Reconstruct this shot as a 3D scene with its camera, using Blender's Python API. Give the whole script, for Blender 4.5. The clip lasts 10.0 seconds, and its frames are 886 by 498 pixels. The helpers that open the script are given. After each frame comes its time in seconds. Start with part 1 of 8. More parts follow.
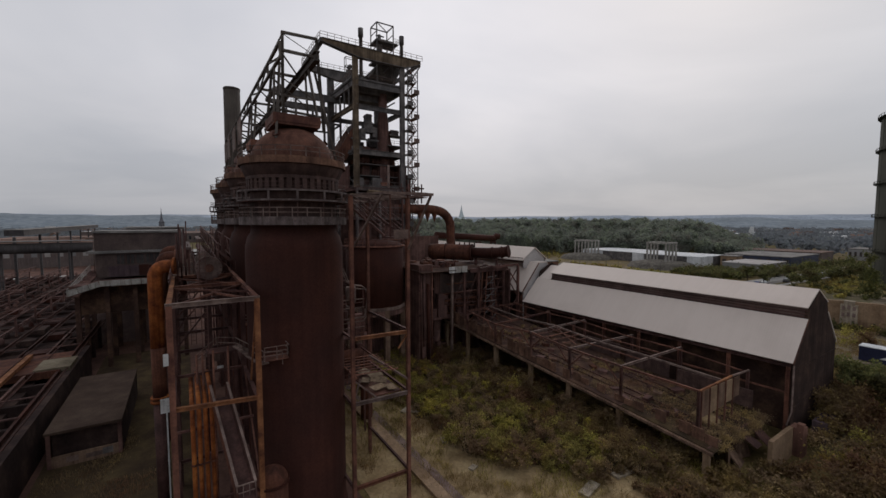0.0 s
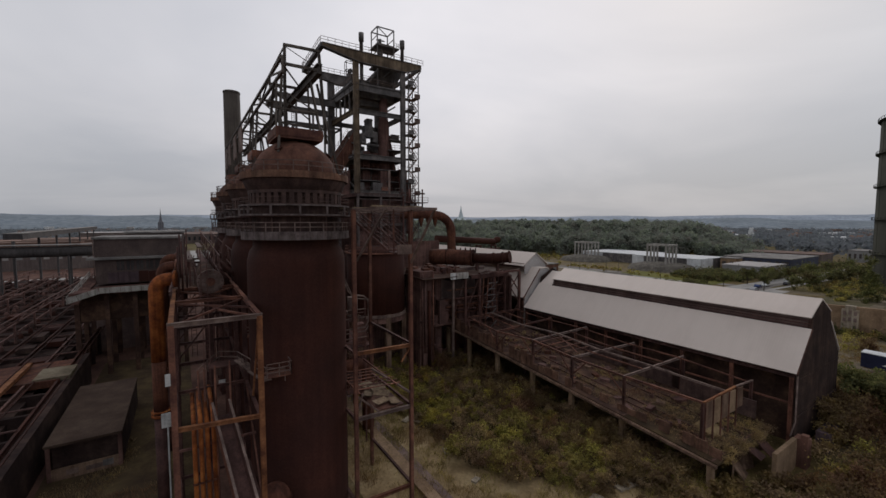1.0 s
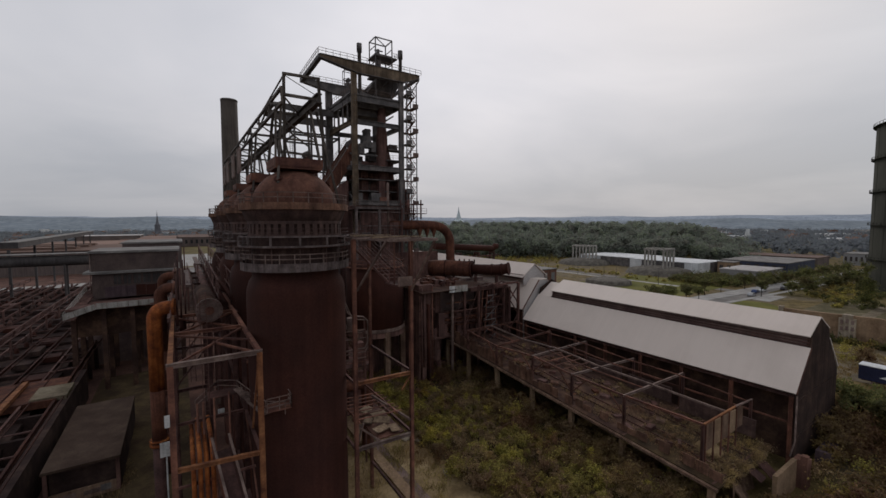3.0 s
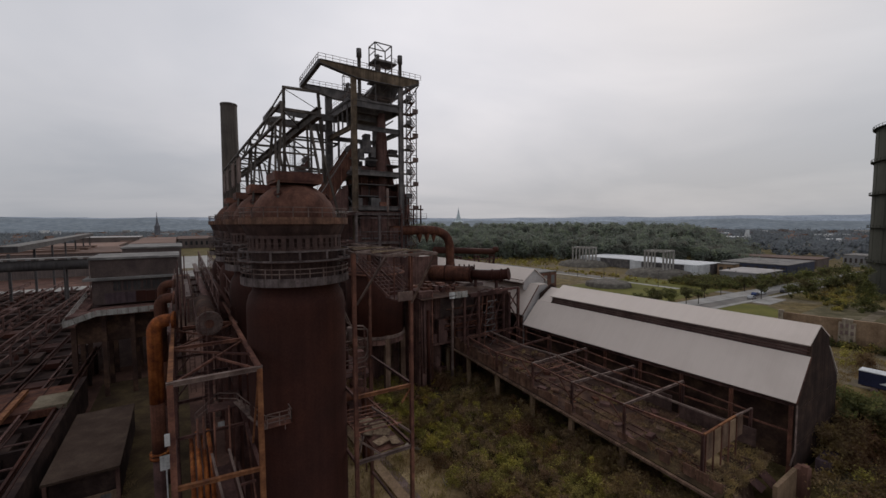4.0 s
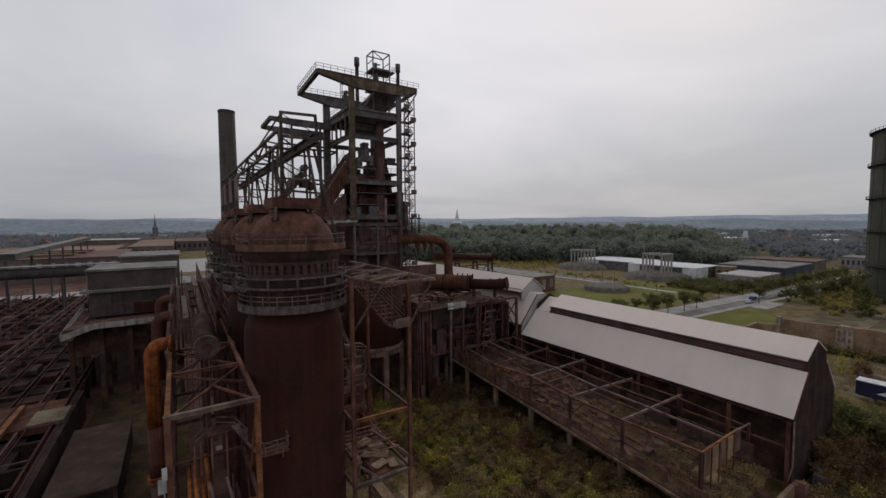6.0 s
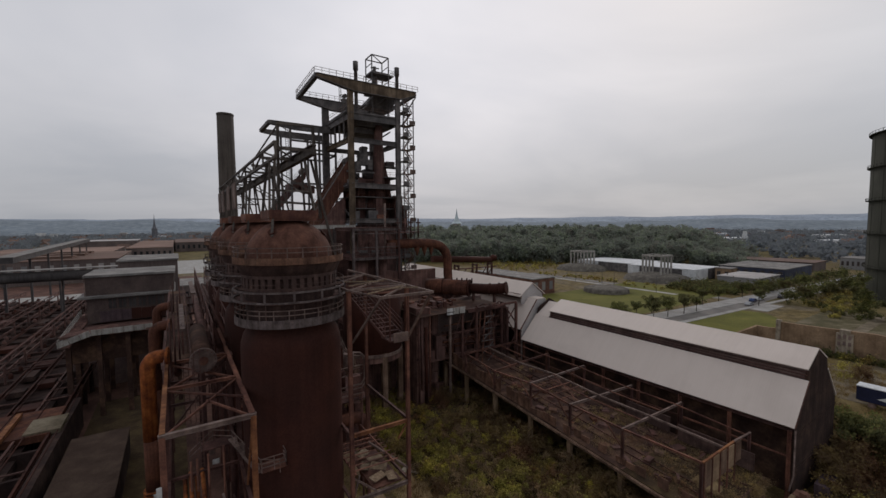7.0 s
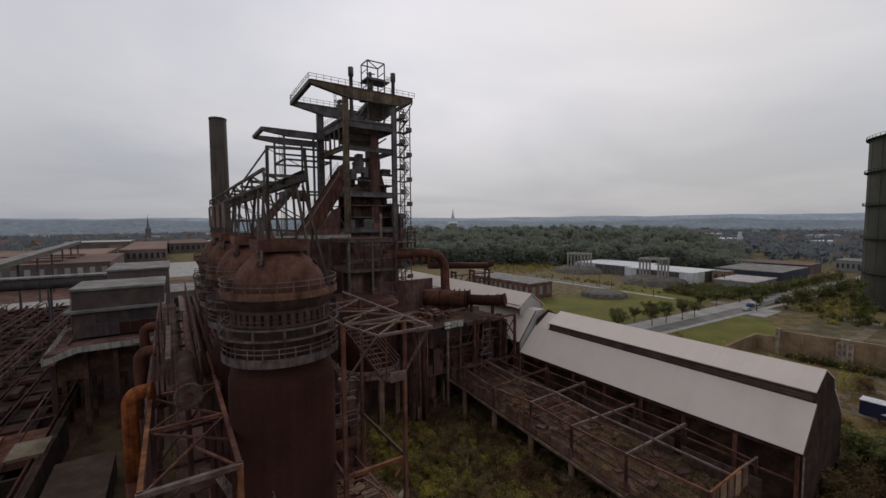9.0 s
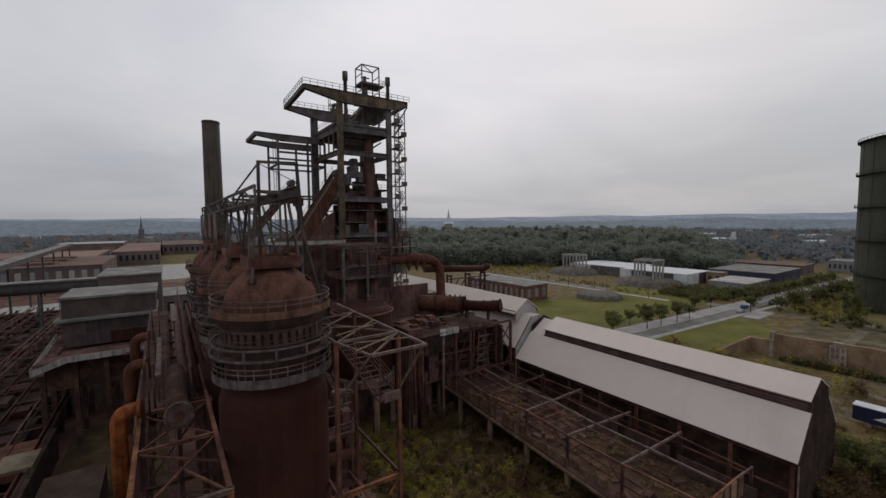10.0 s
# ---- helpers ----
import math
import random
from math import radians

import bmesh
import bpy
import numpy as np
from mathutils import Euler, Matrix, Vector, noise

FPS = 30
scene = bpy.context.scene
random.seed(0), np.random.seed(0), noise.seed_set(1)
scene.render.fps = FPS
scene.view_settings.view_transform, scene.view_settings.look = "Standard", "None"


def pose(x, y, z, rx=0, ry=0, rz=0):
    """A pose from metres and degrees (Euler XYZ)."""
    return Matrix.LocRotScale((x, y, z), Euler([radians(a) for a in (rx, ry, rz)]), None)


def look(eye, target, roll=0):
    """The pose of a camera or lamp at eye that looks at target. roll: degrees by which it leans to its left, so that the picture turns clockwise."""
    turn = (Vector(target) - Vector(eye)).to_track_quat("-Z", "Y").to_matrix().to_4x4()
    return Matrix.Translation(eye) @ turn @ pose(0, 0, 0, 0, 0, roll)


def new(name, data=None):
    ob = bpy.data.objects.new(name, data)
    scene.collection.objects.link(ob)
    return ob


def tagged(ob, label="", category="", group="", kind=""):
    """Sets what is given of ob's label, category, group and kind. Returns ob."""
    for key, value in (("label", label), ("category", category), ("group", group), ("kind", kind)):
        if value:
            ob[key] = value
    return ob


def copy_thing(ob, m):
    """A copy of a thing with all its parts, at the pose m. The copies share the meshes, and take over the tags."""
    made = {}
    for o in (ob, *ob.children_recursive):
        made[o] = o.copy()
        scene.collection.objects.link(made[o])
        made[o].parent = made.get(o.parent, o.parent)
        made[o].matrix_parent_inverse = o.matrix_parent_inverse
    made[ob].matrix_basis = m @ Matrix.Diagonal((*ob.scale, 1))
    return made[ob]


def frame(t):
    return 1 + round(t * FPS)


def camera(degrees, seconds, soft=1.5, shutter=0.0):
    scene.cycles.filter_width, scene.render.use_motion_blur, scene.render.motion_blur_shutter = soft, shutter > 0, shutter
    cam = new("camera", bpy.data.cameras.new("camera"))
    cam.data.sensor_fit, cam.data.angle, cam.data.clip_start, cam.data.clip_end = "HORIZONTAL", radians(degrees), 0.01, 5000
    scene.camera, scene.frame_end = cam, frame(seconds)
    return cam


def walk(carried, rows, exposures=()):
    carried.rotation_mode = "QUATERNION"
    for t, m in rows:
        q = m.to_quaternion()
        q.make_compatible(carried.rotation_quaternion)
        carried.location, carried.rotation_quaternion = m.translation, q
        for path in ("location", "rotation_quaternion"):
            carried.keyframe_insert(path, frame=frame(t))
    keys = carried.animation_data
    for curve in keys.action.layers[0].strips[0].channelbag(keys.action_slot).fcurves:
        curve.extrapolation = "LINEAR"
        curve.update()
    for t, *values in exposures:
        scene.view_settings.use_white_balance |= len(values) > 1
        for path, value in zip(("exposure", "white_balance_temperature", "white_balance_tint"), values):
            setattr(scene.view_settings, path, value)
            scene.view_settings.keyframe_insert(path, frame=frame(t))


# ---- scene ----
cam = camera(95.5, 10.0)
PATH = [
    (0, (2.144, -2.021, 25.78), (2.071, -0.027, 25.649), 0.0),
    (0.5, (1.944, -1.829, 26.335), (1.872, 0.166, 26.203), 0.0),
    (1, (1.8, -1.727, 26.909), (1.73, 0.267, 26.779), 0.0),
    (1.5, (1.7, -1.619, 27.481), (1.633, 0.376, 27.352), -0.0),
    (2, (1.667, -1.535, 28.05), (1.602, 0.46, 27.922), -0.1),
    (2.5, (1.583, -1.495, 28.657), (1.523, 0.5, 28.529), -0.1),
    (4, (1.558, -1.408, 30.309), (1.5, 0.588, 30.184), -0.2),
    (4.5, (1.603, -1.383, 30.795), (1.545, 0.613, 30.67), -0.3),
    (5, (1.625, -1.372, 31.319), (1.569, 0.623, 31.195), -0.3),
    (5.5, (1.62, -1.345, 31.829), (1.567, 0.651, 31.705), -0.3),
    (7, (1.745, -0.939, 33.269), (1.695, 1.056, 33.145), -0.4),
    (7.5, (1.673, -0.542, 33.857), (1.626, 1.453, 33.73), -0.4),
    (8, (1.576, -0.07, 34.445), (1.535, 1.926, 34.317), -0.4),
    (8.5, (1.499, 0.494, 35.024), (1.462, 2.489, 34.895), -0.4),
    (9, (1.467, 0.906, 35.611), (1.436, 2.902, 35.482), -0.4),
    (9.5, (1.456, 1.167, 36.224), (1.435, 3.163, 36.095), -0.5),
    (10, (1.571, 1.359, 36.811), (1.561, 3.355, 36.681), -0.5),
]
walk(cam, [(t, look(eye, target, roll)) for t, eye, target, roll in PATH], [(0, 0.0, 6500, 13), (10, 0.0, 6500, 13)])

# the works' own axes: x runs from the stoves to the casting hall, y along the row of stoves
SITE = pose(0, 0, 0, 0, 0, 35)

# ---- world and light: an overcast afternoon ----
world = bpy.data.worlds.new("overcast")
scene.world = world
world.use_nodes = True
wn = world.node_tree.nodes
wl = world.node_tree.links
wn.clear()
w_out = wn.new("ShaderNodeOutputWorld")
w_bg = wn.new("ShaderNodeBackground")
w_sky = wn.new("ShaderNodeTexSky")
w_sky.sky_type = "NISHITA"
w_sky.sun_disc = False
w_sky.sun_elevation = radians(38)
w_sky.sun_rotation = radians(35)
w_sky.dust_density = 4.0
w_co = wn.new("ShaderNodeTexCoord")
w_sep = wn.new("ShaderNodeSeparateXYZ")
wl.new(w_co.outputs["Generated"], w_sep.inputs[0])


def wmath(op, a, b=None, clamp=False):
    n = wn.new("ShaderNodeMath")
    n.operation = op
    n.use_clamp = clamp
    for i, s in enumerate((a, b)):
        if s is None:
            continue
        if isinstance(s, (int, float)):
            n.inputs[i].default_value = s
        else:
            wl.new(s, n.inputs[i])
    return n.outputs[0]


# the cloud deck is a flat sheet seen in perspective
w_up = wmath("ADD", wmath("MAXIMUM", w_sep.outputs[2], 0.0), 0.16)
w_cx = wmath("DIVIDE", w_sep.outputs[0], w_up)
w_cy = wmath("DIVIDE", w_sep.outputs[1], w_up)
w_comb = wn.new("ShaderNodeCombineXYZ")
wl.new(w_cx, w_comb.inputs[0])
wl.new(w_cy, w_comb.inputs[1])
w_noise = wn.new("ShaderNodeTexNoise")
w_noise.inputs["Scale"].default_value = 0.5
w_noise.inputs["Detail"].default_value = 5.0
w_noise.inputs["Roughness"].default_value = 0.5
w_noise.inputs["Distortion"].default_value = 0.4
wl.new(w_comb.outputs[0], w_noise.inputs["Vector"])
w_ramp = wn.new("ShaderNodeValToRGB")
w_ramp.color_ramp.elements[0].position = 0.37
w_ramp.color_ramp.elements[0].color = (0.525, 0.548, 0.580, 1)
w_ramp.color_ramp.elements[1].position = 0.62
w_ramp.color_ramp.elements[1].color = (0.678, 0.684, 0.700, 1)
wl.new(w_noise.outputs["Fac"], w_ramp.inputs["Fac"])
# brighter, warmer lobe fitted to the view's middle for lens vignetting, duller near the horizon
w_low = wn.new("ShaderNodeMapRange")
w_low.inputs["From Min"].default_value = 0.0
w_low.inputs["From Max"].default_value = 0.30
w_low.inputs["To Min"].default_value = 0.79
w_low.inputs["To Max"].default_value = 1.08
wl.new(w_sep.outputs[2], w_low.inputs["Value"])
w_mul = wn.new("ShaderNodeMix")
w_mul.data_type = "RGBA"
w_mul.blend_type = "MULTIPLY"
w_mul.inputs["Factor"].default_value = 1.0
wl.new(w_ramp.outputs["Color"], w_mul.inputs["A"])
w_dot = wn.new("ShaderNodeVectorMath")
w_dot.operation = "DOT_PRODUCT"
w_dot.inputs[1].default_value = (-0.14, 0.86, 0.50)
wl.new(w_co.outputs["Generated"], w_dot.inputs[0])
w_glow = wmath("MULTIPLY", wmath("POWER", wmath("MAXIMUM", w_dot.outputs["Value"], 0.0), 6.0), 0.36)
w_gain = wmath("MULTIPLY", wmath("ADD", w_glow, 0.83), w_low.outputs["Result"])
# the cloud is a little bluer away from the lobe, as at the view's edges
w_tint = wn.new("ShaderNodeValToRGB")
w_tint.color_ramp.elements[0].position = 0.42
w_tint.color_ramp.elements[0].color = (0.95, 1.0, 1.035, 1)
w_tint.color_ramp.elements[1].position = 0.97
w_tint.color_ramp.elements[1].color = (1.02, 1.0, 0.992, 1)
wl.new(w_dot.outputs["Value"], w_tint.inputs["Fac"])
w_scale = wn.new("ShaderNodeVectorMath")
w_scale.operation = "SCALE"
wl.new(w_tint.outputs["Color"], w_scale.inputs[0])
wl.new(w_gain, w_scale.inputs["Scale"])
wl.new(w_scale.outputs["Vector"], w_mul.inputs["B"])
w_dim = wn.new("ShaderNodeMix")
w_dim.data_type = "RGBA"
w_dim.blend_type = "MULTIPLY"
w_dim.inputs["Factor"].default_value = 1.0
w_dim.inputs["B"].default_value = (0.09, 0.09, 0.09, 1)
wl.new(w_sky.outputs[0], w_dim.inputs["A"])
w_mix = wn.new("ShaderNodeMix")
w_mix.data_type = "RGBA"
w_mix.inputs["Factor"].default_value = 0.92
wl.new(w_dim.outputs["Result"], w_mix.inputs["A"])
wl.new(w_mul.outputs["Result"], w_mix.inputs["B"])
wl.new(w_mix.outputs["Result"], w_bg.inputs["Color"])
w_bg.inputs["Strength"].default_value = 1.0
wl.new(w_bg.outputs[0], w_out.inputs[0])

sun_data = bpy.data.lights.new("sun", "SUN")
sun_data.energy = 0.6
sun_data.angle = radians(25)
sun_data.color = (1.0, 0.97, 0.93)
sun = new("sun", sun_data)
sun.matrix_world = look((2, 86, 50), (0, 0, 0))


# ---- materials ----
def shader(name, rough=0.8, metal=0.0):
    m = bpy.data.materials.new(name)
    m.use_nodes = True
    b = m.node_tree.nodes["Principled BSDF"]
    b.inputs["Roughness"].default_value = rough
    b.inputs["Metallic"].default_value = metal
    b.inputs["Specular IOR Level"].default_value = 0.12
    return m, m.node_tree.nodes, m.node_tree.links, b


def noise_node(n, l, vec, scale, detail=4.0, rough=0.55):
    t = n.new("ShaderNodeTexNoise")
    t.inputs["Scale"].default_value = scale
    t.inputs["Detail"].default_value = detail
    t.inputs["Roughness"].default_value = rough
    l.new(vec, t.inputs["Vector"])
    return t.outputs["Fac"]


def ramp_node(n, l, fac, stops):
    r = n.new("ShaderNodeValToRGB")
    while len(r.color_ramp.elements) < len(stops):
        r.color_ramp.elements.new(0.5)
    for e, (p, c) in zip(r.color_ramp.elements, stops):
        e.position = p
        e.color = (*c, 1)
    l.new(fac, r.inputs["Fac"])
    return r.outputs["Color"]


def mix_node(n, l, fac, a, b, blend="MIX"):
    x = n.new("ShaderNodeMix")
    x.data_type = "RGBA"
    x.blend_type = blend
    for s, v in (("Factor", fac), ("A", a), ("B", b)):
        if isinstance(v, tuple):
            x.inputs[s].default_value = (*v, 1)
        elif isinstance(v, (int, float)):
            x.inputs[s].default_value = v
        else:
            l.new(v, x.inputs[s])
    return x.outputs["Result"]


def grow(n, l, stretch=(1, 1, 1), world_space=True):
    """Coordinates in metres: world place, stretched."""
    if world_space:
        g = n.new("ShaderNodeNewGeometry").outputs["Position"]
    else:
        g = n.new("ShaderNodeTexCoord").outputs["Object"]
    m = n.new("ShaderNodeMapping")
    m.inputs["Scale"].default_value = stretch
    l.new(g, m.inputs["Vector"])
    return m.outputs["Vector"]


def bump(n, l, b, height, strength, dist):
    x = n.new("ShaderNodeBump")
    x.inputs["Strength"].default_value = strength
    x.inputs["Distance"].default_value = dist
    l.new(height, x.inputs["Height"])
    l.new(x.outputs["Normal"], b.inputs["Normal"])


def patchy(name, cols, scale=0.5, streak=0.0, rough=0.85, metal=0.0, fine=6.0, spread=0.16, bumps=0.15, rand=0.0):
    """Weathered surface: blotches of three colours, vertical run-off streaks, fine grain."""
    m, n, l, b = shader(name, rough, metal)
    # every colour is lifted a little, painting in the veil over the blacks
    cols = [(r + 0.0125 * (1 - r), g + 0.0085 * (1 - g), bl + 0.0085 * (1 - bl)) for r, g, bl in cols]
    vec = grow(n, l)
    big = noise_node(n, l, vec, scale, 6.0, 0.62)
    c = ramp_node(n, l, big, [(0.5 - spread, cols[0]), (0.5, cols[1]), (0.5 + spread, cols[2])])
    small = noise_node(n, l, vec, fine, 4.0, 0.6)
    c = mix_node(n, l, 0.55, c, ramp_node(n, l, small, [(0.3, (0.45, 0.45, 0.45)), (0.7, (1.0, 1.0, 1.0))]), "MULTIPLY")
    if streak:
        sv = grow(n, l, (1.6, 1.6, 0.09))
        s = noise_node(n, l, sv, 1.2, 5.0, 0.65)
        c = mix_node(n, l, streak, c, ramp_node(n, l, s, [(0.36, (0.30, 0.26, 0.24)), (0.56, (1.0, 1.0, 1.0)), (0.75, (1.5, 1.35, 1.2))]), "MULTIPLY")
    if rand:
        oi = n.new("ShaderNodeObjectInfo").outputs["Random"]
        c = mix_node(n, l, rand, c, ramp_node(n, l, oi, [(0.0, (0.5, 0.5, 0.52)), (1.0, (1.3, 1.2, 1.1))]), "MULTIPLY")
    l.new(c, b.inputs["Base Color"])
    bump(n, l, b, small, bumps, 0.05)
    return m


RUST_DARK = patchy("rusted_shell_plate", [(0.030, 0.008, 0.004), (0.046, 0.012, 0.006), (0.070, 0.020, 0.010)], 0.16, 0.22, 0.75)
RUST_RED = patchy("red_rust_plate", [(0.060, 0.023, 0.015), (0.115, 0.042, 0.024), (0.190, 0.073, 0.040)], 0.45, 0.5, 0.8)
RUST_ORANGE = patchy("orange_rust_pipe", [(0.120, 0.030, 0.011), (0.320, 0.090, 0.020), (0.520, 0.181, 0.045)], 0.7, 0.6, 0.75)
STEEL_DARK = patchy("sooty_steel", [(0.057, 0.028, 0.024), (0.106, 0.053, 0.045), (0.178, 0.089, 0.075)], 0.5, 0.4, 0.7, rand=0.6)
STEEL_BROWN = patchy("brown_steel_section", [(0.085, 0.035, 0.029), (0.168, 0.076, 0.053), (0.277, 0.124, 0.085)], 0.6, 0.4, 0.75, rand=0.6)
# Ochre steel raised in tone to paint the haze before the tower.
STEEL_OCHRE = patchy("hazed_ochre_painted_steel", [(0.086, 0.061, 0.040), (0.153, 0.110, 0.073), (0.254, 0.188, 0.127)], 0.4, 0.5, 0.75)
STEEL_PALE = patchy("pale_weathered_steel", [(0.118, 0.078, 0.066), (0.190, 0.132, 0.112), (0.285, 0.208, 0.178)], 0.8, 0.3, 0.7, rand=0.4)
STEEL_ORANGE = patchy("rust_orange_section", [(0.11, 0.04, 0.02), (0.24, 0.095, 0.04), (0.36, 0.16, 0.07)], 0.9, 0.3, 0.8)
RUNWAY_STEEL = patchy("grey_brown_runway_steel", [(0.066, 0.055, 0.047), (0.112, 0.094, 0.080), (0.180, 0.152, 0.130)], 0.4, 0.5, 0.75)
# Green-grey steel, likewise lightened by painted haze.
STEEL_GREEN = patchy("hazed_green_grey_painted_steel", [(0.086, 0.080, 0.079), (0.142, 0.132, 0.130), (0.230, 0.207, 0.196)], 0.5, 0.3, 0.65, rand=0.3)
GASHOLDER = patchy("green_gasholder_plate", [(0.036, 0.040, 0.029), (0.047, 0.050, 0.037), (0.060, 0.062, 0.047)], 0.08, 0.3, 0.95)
CHIMNEY = patchy("grey_chimney_shell", [(0.067, 0.054, 0.045), (0.092, 0.077, 0.063), (0.124, 0.101, 0.085)], 0.1, 0.5, 0.8)
CONCRETE = patchy("stained_concrete", [(0.105, 0.062, 0.041), (0.185, 0.113, 0.077), (0.300, 0.195, 0.134)], 0.35, 0.6, 0.9)
CONCRETE_DARK = patchy("sooty_concrete", [(0.084, 0.043, 0.036), (0.146, 0.077, 0.063), (0.240, 0.132, 0.107)], 0.35, 0.6, 0.9)
CONCRETE_PALE = patchy("pale_concrete", [(0.30, 0.28, 0.25), (0.42, 0.39, 0.35), (0.52, 0.49, 0.45)], 0.5, 0.5, 0.9)
RING_GREY = patchy("grey_painted_ring", [(0.085, 0.064, 0.060), (0.140, 0.110, 0.104), (0.220, 0.178, 0.166)], 0.9, 0.6, 0.8)
BRICK = patchy("red_brick_wall", [(0.120, 0.058, 0.042), (0.186, 0.090, 0.064), (0.264, 0.134, 0.095)], 0.3, 0.4, 0.9, fine=9)
BRICK_DARK = patchy("sooty_brick_wall", [(0.061, 0.042, 0.047), (0.088, 0.060, 0.066), (0.127, 0.085, 0.090)], 0.3, 0.4, 0.9)
ROOF_FELT = patchy("grey_felt_roof", [(0.143, 0.134, 0.126), (0.221, 0.205, 0.189), (0.325, 0.301, 0.277)], 0.25, 0.0, 0.9)
ROOF_PALE = patchy("pale_sheet_roof", [(0.36, 0.33, 0.31), (0.45, 0.41, 0.39), (0.53, 0.49, 0.47)], 0.15, 0.0, 0.8)
# Dark fill for shaded openings, paled so that veiled blacks sit in its colour.
DARK_VOID = patchy("lifted_dark_fill", [(0.140, 0.095, 0.086), (0.200, 0.138, 0.122), (0.280, 0.195, 0.168)], 0.4, 0.0, 0.95)
WHITE_SHEET = patchy("white_sheet_metal", [(0.62, 0.62, 0.62), (0.72, 0.72, 0.72), (0.80, 0.80, 0.80)], 0.3, 0.2, 0.6)
BLUE_SHEET = patchy("dark_blue_cladding", [(0.036, 0.044, 0.075), (0.052, 0.062, 0.100), (0.072, 0.086, 0.125)], 0.2, 0.0, 0.6)
BLUE_TARP = patchy("blue_trailer_side", [(0.013, 0.018, 0.046), (0.018, 0.025, 0.062), (0.024, 0.032, 0.077)], 0.4, 0.0, 0.5)
TIMBER = patchy("weathered_board", [(0.14, 0.10, 0.065), (0.24, 0.175, 0.115), (0.34, 0.26, 0.18)], 1.5, 0.0, 0.9, rand=0.5)
BARK = patchy("tree_bark", [(0.04, 0.03, 0.022), (0.07, 0.055, 0.04), (0.11, 0.085, 0.065)], 2.0, 0.5, 0.95)
WHITE_BOARD = patchy("white_enamel_board", [(0.5, 0.49, 0.47), (0.62, 0.61, 0.59), (0.72, 0.71, 0.69)], 2.0, 0.4, 0.6)
ASPHALT = patchy("worn_asphalt", [(0.138, 0.128, 0.115), (0.196, 0.180, 0.164), (0.265, 0.241, 0.215)], 0.1, 0.0, 0.9)
PAVING = patchy("pale_paving", [(0.30, 0.28, 0.26), (0.38, 0.36, 0.335), (0.46, 0.44, 0.41)], 0.2, 0.0, 0.9)
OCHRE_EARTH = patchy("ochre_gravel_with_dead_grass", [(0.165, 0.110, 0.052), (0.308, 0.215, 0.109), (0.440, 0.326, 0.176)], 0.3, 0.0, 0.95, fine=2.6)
MOSS_FLOOR = patchy("mossy_trodden_floor", [(0.040, 0.025, 0.013), (0.070, 0.046, 0.021), (0.12, 0.085, 0.036)], 0.25, 0.0, 0.95, fine=3.0)
EARTH = patchy("bare_gravelly_earth", [(0.10, 0.080, 0.050), (0.17, 0.135, 0.09), (0.26, 0.215, 0.15)], 0.25, 0.0, 0.95, fine=3.0)
LAWN = patchy("mown_grass", [(0.094, 0.094, 0.018), (0.134, 0.130, 0.024), (0.180, 0.164, 0.035)], 0.06, 0.0, 0.95, fine=2.0)
GRAVEL_FIELD = patchy("weedy_brown_gravel", [(0.060, 0.056, 0.022), (0.112, 0.094, 0.046), (0.205, 0.168, 0.110)], 0.16, 0.0, 0.95, fine=2.0)
SCRUB = patchy("dry_scrub_grass", [(0.078, 0.064, 0.022), (0.126, 0.099, 0.034), (0.185, 0.142, 0.052)], 0.09, 0.0, 0.95, fine=2.0)
TILE_RED = patchy("brown_tiled_roof", [(0.134, 0.091, 0.074), (0.186, 0.121, 0.097), (0.250, 0.167, 0.135)], 0.02, 0.0, 0.9, rand=0.6)
PLASTER = patchy("plaster_and_pale_panes", [(0.26, 0.255, 0.25), (0.34, 0.335, 0.33), (0.46, 0.45, 0.44)], 0.02, 0.0, 0.9, rand=0.8)
# Copper green with the haze of a kilometre mixed into the colour.
STONE_GREEN = patchy("hazed_copper_green_spire", [(0.500, 0.562, 0.575), (0.562, 0.625, 0.637), (0.625, 0.688, 0.700)], 0.05, 0.0, 0.8)
SLATE = patchy("weathered_slate", [(0.125, 0.125, 0.140), (0.150, 0.150, 0.165), (0.180, 0.180, 0.195)], 0.2, 0.0, 0.7)


def glass_dark(name):
    m, n, l, b = shader(name, 0.12)
    b.inputs["Base Color"].default_value = (0.02, 0.022, 0.025, 1)
    b.inputs["Specular IOR Level"].default_value = 0.5
    return m


GLASS = glass_dark("dusty_window_glass")
GLASS_DUSTY = patchy("grimy_wired_glass", [(0.038, 0.036, 0.036), (0.052, 0.049, 0.047), (0.075, 0.070, 0.066)], 0.8, 0.3, 0.5)


def roof_metal():
    """Pale trapezoid sheet: ribs down the slope, faint sheet joints and dirt."""
    m, n, l, b = shader("pale_roof_sheeting", 0.55, 0.0)
    vec = grow(n, l, world_space=False)
    big = noise_node(n, l, vec, 0.12, 5.0, 0.6)
    c = ramp_node(n, l, big, [(0.35, (0.60, 0.505, 0.445)), (0.5, (0.645, 0.545, 0.482)), (0.66, (0.645, 0.545, 0.482))])
    w = n.new("ShaderNodeTexWave")
    w.wave_type = "BANDS"
    w.bands_direction = "Y"
    w.inputs["Scale"].default_value = 1.1
    w.inputs["Distortion"].default_value = 0.0
    l.new(vec, w.inputs["Vector"])
    st = noise_node(n, l, grow(n, l, (0.12, 1.6, 0.12), False), 1.0, 4.0)
    c = mix_node(n, l, 0.6, c, ramp_node(n, l, st, [(0.35, (0.95, 0.945, 0.94)), (0.6, (1, 1, 1))]), "MULTIPLY")
    l.new(c, b.inputs["Base Color"])
    bump(n, l, b, w.outputs["Fac"], 0.14, 0.04)
    return m


